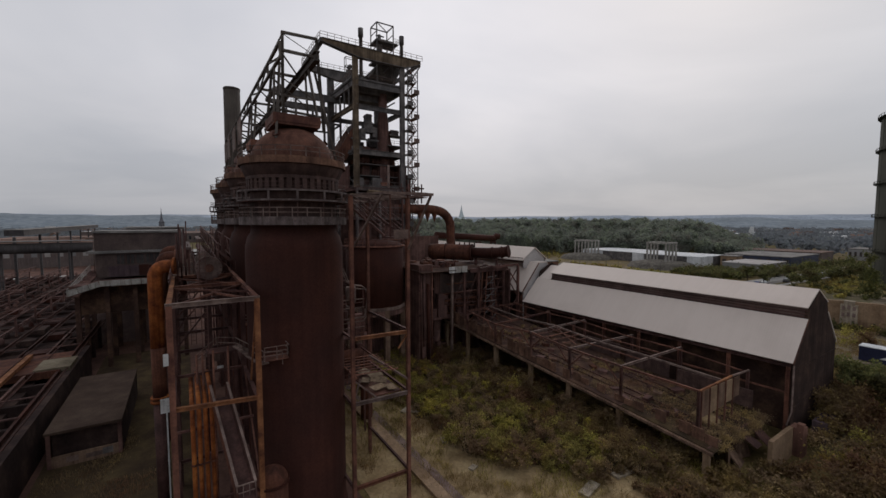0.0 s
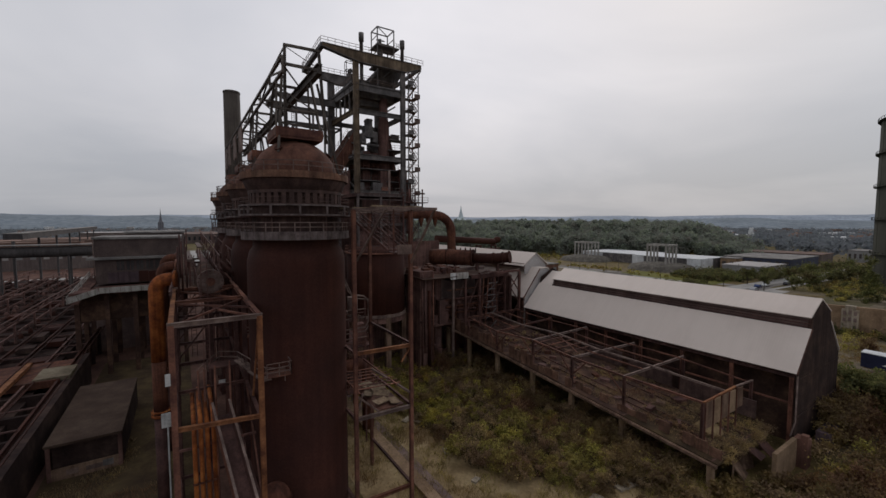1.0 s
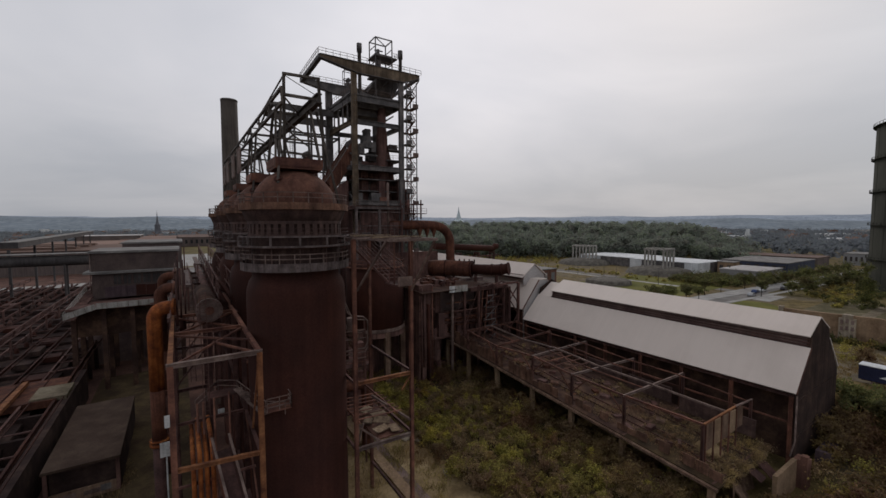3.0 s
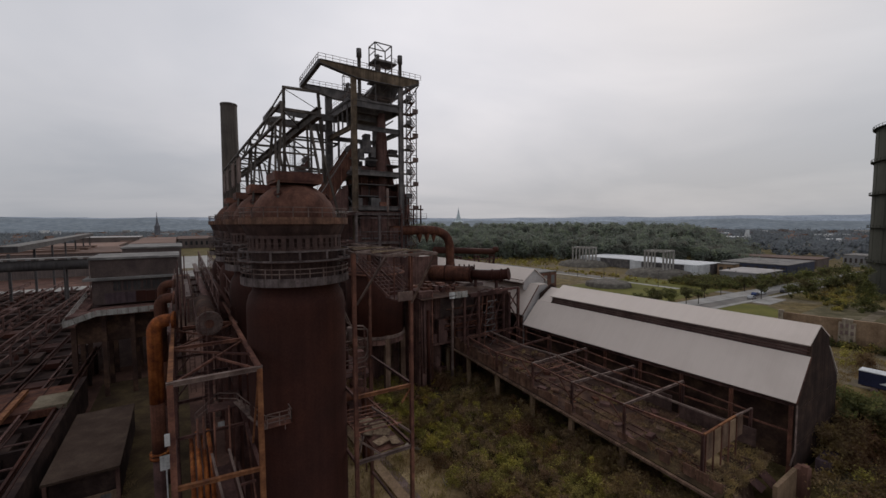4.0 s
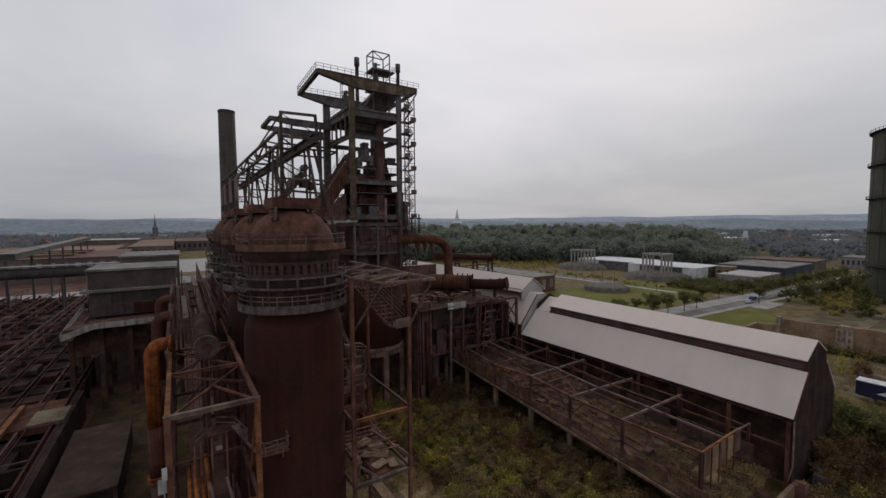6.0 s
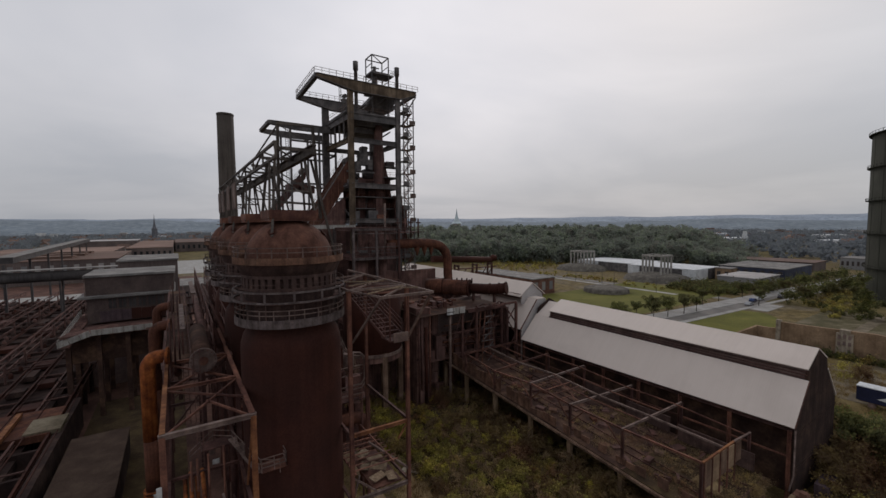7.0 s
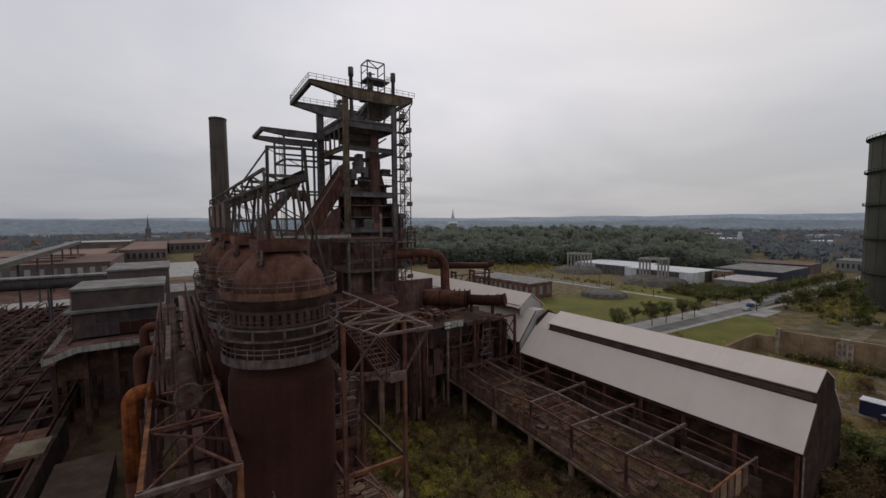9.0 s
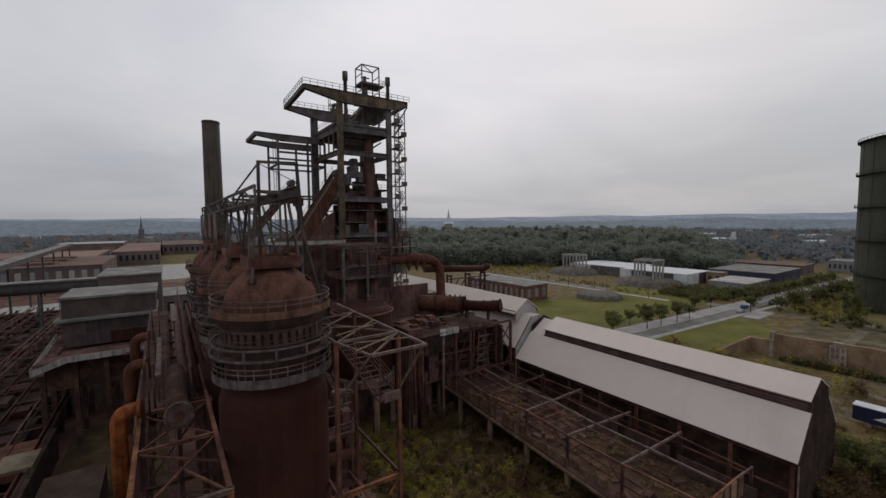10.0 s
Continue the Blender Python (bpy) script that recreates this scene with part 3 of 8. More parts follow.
slab("shed_lane", -12.6, 1.0, 30, 96, 0.04, MOSS_FLOOR, "mossy trodden lane between shed and pipes", "lane")
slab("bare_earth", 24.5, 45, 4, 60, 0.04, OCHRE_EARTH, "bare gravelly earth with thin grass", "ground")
bm = bmesh.new()
rim = []
for i in range(90):
    y = 19 + 43 * i / 89
    rim.append((np.interp(y, (18, 21, 28.5, 31, 41, 52, 66), (43, 36, 29.5, 28.6, 26, 24.8, 23)) + 1.3 * noise.noise(Vector((y * 0.5, 1.0, 0))) + 0.5 * noise.noise(Vector((y * 1.9, 2.0, 0))), y))
vs = [(bm.verts.new((x, y, 0.055)), bm.verts.new((46.0, y, 0.055))) for x, y in rim]
for p, q in zip(vs, vs[1:]):
    bm.faces.new((p[0], p[1], q[1], q[0]))
solid("scrub_floor", bm, MOSS_FLOOR, "dark uneven floor under the scrub", "ground", kind="structure")

for x, y, a, b, r in ((32.7, 20.7, 2.6, 1.0, 12), (37.6, 20.4, 2.4, 0.9, -8), (25.6, 45.0, 2.2, 0.8, 30), (26.3, 44.0, 1.4, 0.7, -50), (30.2, 38.6, 2.0, 0.5, 15), (25.6, 35.7, 1.2, 0.5, 70), (25.3, 29.5, 0.9, 0.6, 20)):
    bm = bmesh.new()
    box(bm, -a / 2, a / 2, -b / 2, b / 2, 0, 0.22)
    solid("concrete_slab", bm, RUIN_PALE, "pale broken concrete slab lying on the gravel", "slab", (x, y, 0.03), r, group="loose concrete slabs")


# ---- the casting halls ----
def hall(y0, y1, eave_x, eave_z, top_x, top_z, mon_x, mon_z, ridge_x, ridge_z, m0, m1, label):
    root = thing("casting_hall", label, "hall", group="casting halls")
    far = 2 * ridge_x

    def sheet(name, xa, za, xb, zb, ya, yb, t=0.14):
        bm = bmesh.new()
        d = Vector((xb - xa, 0, zb - za)).normalized()
        nrm = Vector((-d.z, 0, d.x)) * t
        if nrm.z < 0:
            nrm = -nrm
        vs = []
        for y in (ya, yb):
            for x, z in ((xa, za), (xb, zb)):
                vs += [bm.verts.new((x, y, z)), bm.verts.new((x + nrm.x, y, z + nrm.z))]
        a0, a1, b0, b1, c0, c1, d0, d1 = vs
        for f in ((a1, b1, d1, c1), (a0, c0, d0, b0), (a0, b0, b1, a1), (c0, c1, d1, d0), (a0, a1, c1, c0), (b0, d0, d1, b1)):
            bm.faces.new(f)
        bmesh.ops.recalc_face_normals(bm, faces=bm.faces)
        return part(name, bm, ROOF_METAL, root, "pale ribbed roof sheeting")

    sheet("roof_slope", eave_x, eave_z, top_x, top_z, y0, y1)
    sheet("roof_slope", far - top_x, top_z, far - eave_x, eave_z, y0, y1)
    sheet("monitor_roof", mon_x - 0.5, mon_z - 0.32, ridge_x, ridge_z, m0, m1)
    sheet("monitor_roof", ridge_x, ridge_z, far - mon_x + 0.5, mon_z - 0.32, m0, m1)
    # roof beyond the ends of the monitor
    for a, b in ((y0, m0), (m1, y1)):
        if b - a > 0.6 and mon_x > top_x:
            sheet("roof_slope", top_x, top_z, ridge_x, top_z + (top_z - eave_z) / (top_x - eave_x) * (ridge_x - top_x) * 0.62, a, b)
    # dark panels paint the shade of the open louvre band under the monitor roof
    for sx in (mon_x, far - mon_x):
        bm = bmesh.new()
        box(bm, sx - 0.06, sx + 0.06, m0 + 0.1, m1 - 0.1, top_z - 0.1, mon_z)
        part("monitor_wall", bm, DARK_VOID, root, "dark panel for the shaded louvre gap")
        for k in range(3):
            member(root, "louvre", (sx - 0.18, m0 + 0.1, top_z + 0.25 + k * 0.36), (sx - 0.18, m1 - 0.1, top_z + 0.25 + k * 0.36), 0.16, 0.09, STEEL_DARK)
    # gable walls with a pale verge
    for y in (y0 + 0.15, y1 - 0.15):
        bm = bmesh.new()
        pts = [(eave_x + 0.3, 0), (far - eave_x - 0.3, 0), (far - eave_x - 0.3, eave_z - 0.1), (far - top_x, top_z - 0.1), (far - mon_x, mon_z - 0.15), (ridge_x, ridge_z - 0.1), (mon_x, mon_z - 0.15), (top_x, top_z - 0.1), (eave_x + 0.3, eave_z - 0.1)]
        if mon_x < top_x:
            pts = pts[:4] + pts[7:]
        f0 = bm.faces.new([bm.verts.new((x, y - 0.1, z)) for x, z in pts])
        ext = bmesh.ops.extrude_face_region(bm, geom=[f0])
        bmesh.ops.translate(bm, verts=[v for v in ext["geom"] if isinstance(v, bmesh.types.BMVert)], vec=(0, 0.2, 0))
        bmesh.ops.recalc_face_normals(bm, faces=bm.faces)
        part("gable_wall", bm, ROOF_PALE if 30 < y < 100 and y0 > 30 else GABLE_DARK, root, "gable wall in near-black or pale sheet")
    for z in (4.2, 8.6):
        member(root, "gable_rail", (eave_x + 0.4, y0 + 0.0, z), (far - eave_x - 0.4, y0 + 0.0, z), 0.1, 0.18, GABLE_DARK)
    # closed end of the monitor
    bm = bmesh.new()
    pts = [(top_x, top_z - 0.6), (mon_x, mon_z - 0.2), (ridge_x, ridge_z - 0.15), (far - mon_x, mon_z - 0.2), (far - top_x, top_z - 0.6)]
    if mon_x < top_x:
        pts = [(mon_x + 0.1, top_z - 1.2)] + pts[1:4] + [(far - mon_x - 0.1, top_z - 1.2)]
        sheet("flat_roof", top_x, top_z, far - top_x, top_z, y0, m0 + 0.4)
    f0 = bm.faces.new([bm.verts.new((x, m0 + 0.2, z)) for x, z in pts])
    ext = bmesh.ops.extrude_face_region(bm, geom=[f0])
    bmesh.ops.translate(bm, verts=[v for v in ext["geom"] if isinstance(v, bmesh.types.BMVert)], vec=(0, 0.15, 0))
    bmesh.ops.recalc_face_normals(bm, faces=bm.faces)
    part("monitor_end", bm, GABLE_DARK if mon_x > top_x else ROOF_PALE, root, "sheet end of the monitor")
    # far long wall and eave beam
    bm = bmesh.new()
    box(bm, far - eave_x - 0.4, far - eave_x - 0.2, y0 + 0.3, y1 - 0.3, 0, eave_z - 0.2)
    part("long_wall", bm, SOOT_PLATE, root)
    # inner wall coloured dark for the shaded inside of the hall
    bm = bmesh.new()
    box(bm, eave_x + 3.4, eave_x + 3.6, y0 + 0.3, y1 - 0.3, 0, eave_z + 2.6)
    part("inner_wall", bm, SOOT_SHADE, root, "dark inner wall with the hall's shade in its colour")
    member(root, "eave_beam", (eave_x + 0.35, y0, eave_z - 0.35), (eave_x + 0.35, y1, eave_z - 0.35), 0.25, 0.45, STEEL_DARK, "isec")
    bm = bmesh.new()
    tube(bm, [(eave_x + 0.1, y0 - 0.06, eave_z - 0.2), (eave_x + 0.15, y0 - 0.06, 3.9), (eave_x - 1.3, y0 - 0.06, 2.6)], 0.09, 8)
    part("down_pipe", bm, STEEL_PALE, root)
    k = max(3, round((y1 - y0) / 6.2))
    for i in range(k + 1):
        y = y0 + 0.5 + (y1 - y0 - 1.0) * i / k
        member(root, "column", (eave_x + 0.35, y, 0), (eave_x + 0.35, y, eave_z - 0.5), 0.35, 0.4, STEEL_BROWN, "isec")
        if i < k:
            y2 = y0 + 0.5 + (y1 - y0 - 1.0) * (i + 1) / k
            member(root, "wall_rail", (eave_x + 0.35, y, eave_z * 0.62), (eave_x + 0.35, y2, eave_z * 0.62), 0.16, 0.2, STEEL_BROWN)
    member(root, "verge", (eave_x, y0 - 0.02, eave_z + 0.02), (top_x, y0 - 0.02, top_z + 0.02), 0.1, 0.24, STEEL_BROWN)
    return root


hall(13.3, 57.2, 59.1, 9.5, 63.45, 14.1, 63.9, 15.75, 67.2, 17.35, 13.4, 53.8, "long casting hall with pale ribbed roof and dark louvred monitor")
hall(57.6, 118.0, 59.3, 11.4, 64.0, 17.2, 61.9, 17.9, 65.2, 20.3, 59.9, 117.0, "taller casting hall behind with pale roof and monitor")


# ---- the raised track and roofless gallery beside the hall ----
def gallery():
    root = thing("gallery", "rusty roofless loading gallery on concrete columns beside the hall", "gallery")
    x0, x1 = 44.3, 58.2
    cols = (15.7, 25.5, 33.1, 40.4, 48.5, 56.5, 63.5, 70.0)

    def deck(y):
        return 2.62 + (y - 15.6) * 0.075

    for y in cols:
        bm = bmesh.new()
        box(bm, x0 + 0.02, x0 + 0.58, y - 0.28, y + 0.28, -0.1, deck(y) - 0.1)
        box(bm, x0 - 0.05, x0 + 1.3, y - 0.24, y + 0.24, deck(y) - 0.55, deck(y) - 0.1)
        part("concrete_column", bm, RUIN_STONE, root, "stained tan concrete column")
        member(root, "cross_girder", (x0 + 0.2, y, deck(y) + 0.05), (x1, y, deck(y) + 0.05), 0.4, 0.5, CONCRETE_DARK)
        for x in (51.0, 57.5):
            bm = bmesh.new()
            box(bm, x - 0.25, x + 0.25, y - 0.25, y + 0.25, -0.1, deck(y) - 0.1)
            part("concrete_column", bm, CONCRETE_DARK, root)
    ys = (15.0, 25.5, 33.1, 40.4, 48.5, 56.5, 63.5, 71.0)
    for k, (a, b) in enumerate(zip(ys, ys[1:])):
        bm = bmesh.new()
        bar(bm, ((x0 + x1) / 2, a, deck(a) + 0.2), ((x0 + x1) / 2, b, deck(b) + 0.2), x1 - x0 - 0.3, 0.2)
        part("deck", bm, MOSS_DECK if a < 20 else SOOT_SHADE, root, "dark deck with weeds")
        member(root, "edge_beam", (x0 - 0.05, a + 0.02, deck(a) + 0.02), (x0 - 0.05, b - 0.02, deck(b) + 0.02), 0.36, 0.3, CONCRETE)
        # inner kerb wall of cement slabs, several of them broken
        n = max(3, round((b - a) / 1.3))
        for j in range(n):
            if (j * 5 + k * 3) % 7 in (1, 4) and k < 4:
                continue
            t0, t1 = a + (b - a) * (j + 0.04) / n, a + (b - a) * (j + 0.96) / n
            xk = x0 + (0.35 if a > 30 else 1.1)
            h = 1.25 - 0.5 * ((j * 3 + k) % 4 == 1) - 0.25 * ((j + k) % 3 == 0) + (0.9 if a > 40 else 0.0)
            bm = bmesh.new()
            bar(bm, (xk, t0, deck((t0 + t1) / 2) + 0.3 + h / 2), (xk, t1, deck((t0 + t1) / 2) + 0.3 + h / 2), 0.12, h)
            part("kerb_slab", bm, WALL_BROWN, root)
    # open roof frame: heavy edge beam on posts, cross beams, thin purlins
    left = ((46.5, 17.5, 7.75), (45.4, 25.9, 8.1), (45.2, 33.6, 8.3), (44.9, 40.7, 9.0), (44.5, 48.6, 8.6), (44.5, 56.6, 9.4))
    right = ((57.6, 17.1, 7.9), (57.7, 25.0, 8.6), (57.4, 32.0, 8.7), (57.2, 40.4, 9.3), (57.2, 48.2, 9.3), (57.2, 56.4, 9.6))
    for k, (p, q) in enumerate(zip(left, right)):
        p, q = Vector(p), Vector(q)
        member(root, "post", (p.x, p.y, deck(p.y) + 0.2), p, 0.28, 0.3, STEEL_DARK, "isec")
        member(root, "post", (q.x, q.y, deck(q.y) + 0.2), q, 0.28, 0.3, STEEL_DARK, "isec")
        if k:
            member(root, "roof_beam", p + (p - q).normalized() * 0.15, q, 0.24, 0.3, STEEL_PALE if k < 4 else STEEL_BROWN, "isec")
        if k + 1 < len(left):
            p2, q2 = Vector(left[k + 1]), Vector(right[k + 1])
            member(root, "edge_purlin", p, p2, 0.22, 0.24, STEEL_BROWN, "isec")
            for f, w in ((0.28, 0.1), (0.42, 0.18), (0.62, 0.1), (0.88, 0.1)):
                if f in (0.28, 0.62) and k in (0, 3):
                    continue
                up = Vector((0, 0, 0.2))
                member(root, "purlin", p.lerp(q, f) + up, p2.lerp(q2, f) + up, w, w + 0.05, STEEL_PALE if f == 0.42 else STEEL_BROWN)
            if k:
                s = (p2 - p).normalized() * 2.2
                member(root, "knee_brace", p + Vector((0, 0, -2.4)), p + s + Vector((0, 0, -0.1)), 0.13, 0.15, STEEL_BROWN)
                member(root, "knee_brace", p2 + Vector((0, 0, -2.4)), p2 - s + Vector((0, 0, -0.1)), 0.13, 0.15, STEEL_BROWN)
    # small cross bars of the trolley way
    a, b, c2, d = Vector(left[2]), Vector(right[2]), Vector(left[3]), Vector(right[3])
    for f in (0.2, 0.4, 0.6, 0.8):
        u = a.lerp(c2, f)
        v = b.lerp(d, f)
        member(root, "trolley_bar", u + Vector((0, 0, 0.25)), u.lerp(v, 0.42) + Vector((0, 0, 0.25)), 0.1, 0.1, STEEL_BROWN)
    member(root, "roof_brace", a.lerp(b, 0.1) + Vector((0, 0, 0.3)), c2.lerp(d, 0.4) + Vector((0, 0, 0.3)), 0.09, 0.09, STEEL_BROWN)
    # end wall: a short row of grey cement panels under a rusty capping
    p, q = Vector(left[0]), Vector(right[0])
    for j in range(5):
        u, v = p.lerp(q, 0.03 + 0.155 * j), p.lerp(q, 0.03 + 0.155 * (j + 0.93))
        h = (2.9, 2.8, 2.7, 2.5, 2.3)[j]
        bm = bmesh.new()
        bar(bm, u + Vector((0, -0.06, -0.15 - h / 2)), v + Vector((0, -0.06, -0.15 - h / 2)), 0.1, h)
        part("end_panel", bm, RUIN_STONE if j in (1, 3) else CONCRETE, root, "grey cement end panel")
        member(root, "end_post", (u.x - 0.06, u.y - 0.14, deck(17) + 0.2), u + Vector((-0.06, -0.14, 0.1)), 0.12, 0.16, STEEL_BROWN)
    member(root, "end_capping", p + Vector((0, -0.1, 0.05)), p.lerp(q, 0.62) + Vector((0, -0.1, 0.25)), 0.2, 0.18, STEEL_ORANGE)
    member(root, "end_capping", p.lerp(q, 0.62) + Vector((0, -0.1, 0.25)), q + Vector((0, -0.1, 0.05)), 0.2, 0.16, STEEL_PALE)
    for k in range(3):
        bm = bmesh.new()
        box(bm, 56.9, 57.1, cols[k] + 0.6, cols[k + 1] - 0.5, deck(cols[k + 1]) + 0.25, deck(cols[k + 1]) + 2.4)
        part("back_panel", bm, GALLERY_GREY, root, "stained cement back panel")
    for x in (48.0, 49.4, 53.0, 54.4):
        member(root, "rail", (x, 16.0, deck(16.0) + 0.38), (x, 70, deck(70) + 0.38), 0.1, 0.16, STEEL_DARK)
    # wreckage strewn over the deck
    rngg = random.Random(3)
    for k in range(70):
        x, y = rngg.uniform(45.6, 56.4), 17.5 + 52 * rngg.random() ** 1.2
        w, d, h = rngg.uniform(0.2, 1.4), rngg.uniform(0.2, 1.8), rngg.uniform(0.06, 0.6)
        bm = bmesh.new()
        box(bm, -w / 2, w / 2, -d / 2, d / 2, 0, h)
        ob = part("wreckage", bm, rngg.choice((STEEL_DARK, SOOT_PLATE, RUST_RED, CONCRETE, WALL_BROWN, STEEL_DARK)), root)
        ob.matrix_local = pose(x, y, deck(y) + 0.26, rngg.uniform(-6, 6), rngg.uniform(-6, 6), rngg.uniform(0, 180))
    # tilted plates hanging off the broken deck end
    for x, y, z, w, tip in ((51.6, 14.5, 2.3, 2.0, 28), (54.2, 14.2, 2.0, 2.4, 40)):
        bm = bmesh.new()
        box(bm, -w / 2, w / 2, -1.0, 1.0, -0.05, 0.05)
        ob = part("hanging_plate", bm, STEEL_DARK, root)
        ob.matrix_local = pose(x, y, z, tip, 8, 6)
    bm = bmesh.new()
    lathe(bm, [(1.5, deck(19) + 0.25), (1.2, deck(19) + 0.7), (0.5, deck(19) + 1.0), (0, deck(19) + 1.05)], 14, True, (50.6, 18.6))
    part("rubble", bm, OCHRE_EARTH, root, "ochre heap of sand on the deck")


gallery()

for x, y, rz, lean in ((49.6, 14.4, 10, 62), (51.6, 14.9, -14, 40), (47.6, 15.0, 30, 20)):
    bm = bmesh.new()
    box(bm, -0.9, 0.9, -0.08, 0.08, 0, 2.4)
    ob = solid("fallen_panel", bm, CONCRETE, "broken cement panel leaning by the gallery end", "panel", (x, y, 0), rz, group="fallen panels")
    ob.matrix_world = SITE @ pose(x, y, 0.05, -lean + 20, 0, rz)

bm = bmesh.new()
box(bm, 50.6, 56.3, 12.2, 12.6, 0, 3.3)
solid("retaining_wall", bm, RUIN_STONE, "stained concrete retaining wall at the hall end", "wall", kind="structure")
bm = bmesh.new()
box(bm, 56.6, 58.0, 11.4, 12.6, 0, 3.2)
box(bm, 56.6, 57.3, 11.4, 12.0, 3.2, 3.7)
solid("brick_pier", bm, BRICK, "crumbling red brick pier beside the hall", "pier")
bm = bmesh.new()
box(bm, 62.5, 66.5, 11.0, 12.2, 0, 2.4)
solid("brick_wall_remnant", bm, BRICK_DARK, "sooty brick wall remnant overgrown with scrub", "wall")


# ---- the hot-blast stoves ----
def stove():
    root = thing("blast_stove", "tall rusted hot-blast stove with domed top and ring galleries", "stove", (8.73, 33.1, 0), group="row of blast stoves")
    bm = bmesh.new()
    lathe(bm, [(4.05, 0), (4.05, 0.6), (3.93, 0.7), (3.93, 23.3), (3.9, 23.9), (3.72, 24.6), (3.45, 25.0), (3.45, 25.7)], 64)
    part("shell", bm, RUST_DARK, root, "dark rusted shell plate with run-off streaks")
    bm = bmesh.new()
    lathe(bm, [(3.45, 25.6), (3.45, 29.3), (3.75, 29.5), (4.05, 30.2), (4.1, 30.34)], 64)
    part("upper_drum", bm, GALLERY_GREY, root, "sooty upper drum")
    # ring galleries with kick plates and rails
    for z, mat, kick in ((25.58, RING_GREY, 0.66), (30.3, WALL_BROWN, 0.54)):
        bm = bmesh.new()
        hoop(bm, 4.24, z, 0.85, 0.1, 64)
        part("gallery_floor", bm, STEEL_DARK, root)
        for i in range(24):
            a = 2 * math.pi * i / 24
            b = 2 * math.pi * (i + 0.985) / 24
            bm = bmesh.new()
            n = 5
            rows = [[bm.verts.new((r * math.cos(a + (b - a) * k / n), r * math.sin(a + (b - a) * k / n), zz)) for k in range(n + 1)] for r, zz in ((4.24, z + 0.02), (4.28, z + 0.02), (4.28, z + kick), (4.24, z + kick))]
            for p, q in zip(rows, rows[1:] + rows[:1]):
                for k in range(n):
                    bm.faces.new((p[k], p[k + 1], q[k + 1], q[k]))
            for k in (0, n):
                bm.faces.new([row[k] for row in rows])
            bmesh.ops.recalc_face_normals(bm, faces=bm.faces)
            part("kick_plate", bm, mat, root)
    bm = bmesh.new()
    for z, r in ((26.55, 4.26), (26.9, 4.26), (31.2, 4.26), (31.55, 4.26)):
        hoop(bm, r, z, 0.06, 0.06, 64)
    for i in range(24):
        a = 2 * math.pi * i / 24
        for z0, z1 in ((26.1, 26.95), (30.75, 31.6)):
            box(bm, 4.17 * math.cos(a) - 0.035, 4.17 * math.cos(a) + 0.035, 4.17 * math.sin(a) - 0.035, 4.17 * math.sin(a) + 0.035, z0, z1)
    part("handrail", bm, STEEL_PALE, root)
    # two slender walkway rings with wide-set posts
    for z, r in ((27.45, 4.42), (28.2, 4.36)):
        bm = bmesh.new()
        hoop(bm, r, z, 0.14, 0.13, 64)
        part("walkway_ring", bm, RING_GREY, root)
    bm = bmesh.new()
    hoop(bm, 4.3, 27.38, 0.8, 0.06, 64)
    part("walkway_floor", bm, STEEL_DARK, root)
    for i in range(13):
        a = 2 * math.pi * (i + 0.4) / 13
        c, sn = 4.36 * math.cos(a), 4.36 * math.sin(a)
        member(root, "walkway_post", (c, sn, 27.5), (c, sn, 28.25), 0.14, 0.14, RING_GREY)
        member(root, "walkway_hanger", (c * 0.97, sn * 0.97, 26.2), (c * 0.97, sn * 0.97, 27.4), 0.06, 0.06, GALLERY_GREY)
    for z in (28.55, 28.85):
        bm = bmesh.new()
        hoop(bm, 4.3, z, 0.05, 0.05, 64)
        part("walkway_rail", bm, GALLERY_GREY, root)
    # colonnade of stiffeners under the dome collar
    for i in range(40):
        a = 2 * math.pi * i / 40
        bm = bmesh.new()
        c, s = math.cos(a), math.sin(a)
        pts = [(3.44, -0.17), (3.66, -0.17), (3.66, 0.17), (3.44, 0.17)]
        vs = [bm.verts.new((r * c - w * s, r * s + w * c, z)) for z in (28.4, 29.25) for r, w in pts]
        for f in ((3, 2, 1, 0), (4, 5, 6, 7), (0, 1, 5, 4), (1, 2, 6, 5), (2, 3, 7, 6), (3, 0, 4, 7)):
            bm.faces.new([vs[k] for k in f])
        part("stiffener", bm, GALLERY_GREY, root)
    for z, h in ((29.22, 0.3), (28.25, 0.2)):
        bm = bmesh.new()
        hoop(bm, 3.7, z, 0.28, h, 64)
        part("stiffener_ring", bm, GALLERY_GREY, root)
    # dome
    bm = bmesh.new()
    prof = [(3.45, 30.2), (3.45, 30.5)] + [(3.42 * math.cos(t), 30.4 + 3.35 * math.sin(t)) for t in np.linspace(0.05, 1.38, 18)]
    lathe(bm, prof + [(0.0, 33.75)], 64)
    part("dome", bm, DOME_RUST, root, "red-rusted riveted dome")
    for a, t in ((-2.3, 0.75), (-0.4, 0.7)):
        r = 3.42 * math.cos(t)
        p = Vector((r * math.cos(a), r * math.sin(a), 30.4 + 3.35 * math.sin(t)))
        d = Vector((math.cos(t) * math.cos(a), math.cos(t) * math.sin(a), math.sin(t)))
        bm = bmesh.new()
        tube(bm, [p - d * 0.2, p + d * 0.12], 0.22, 12)
        tube(bm, [p + d * 0.08, p + d * 0.16], 0.3, 12)
        part("manhole", bm, RUST_DARK, root)
    # square deck on the dome
    bm = bmesh.new()
    box(bm, -1.8, 1.8, -1.8, 1.8, 33.6, 33.8)
    box(bm, -1.85, 1.85, -1.85, -1.75, 33.8, 34.45)
    box(bm, -1.85, 1.85, 1.75, 1.85, 33.8, 34.45)
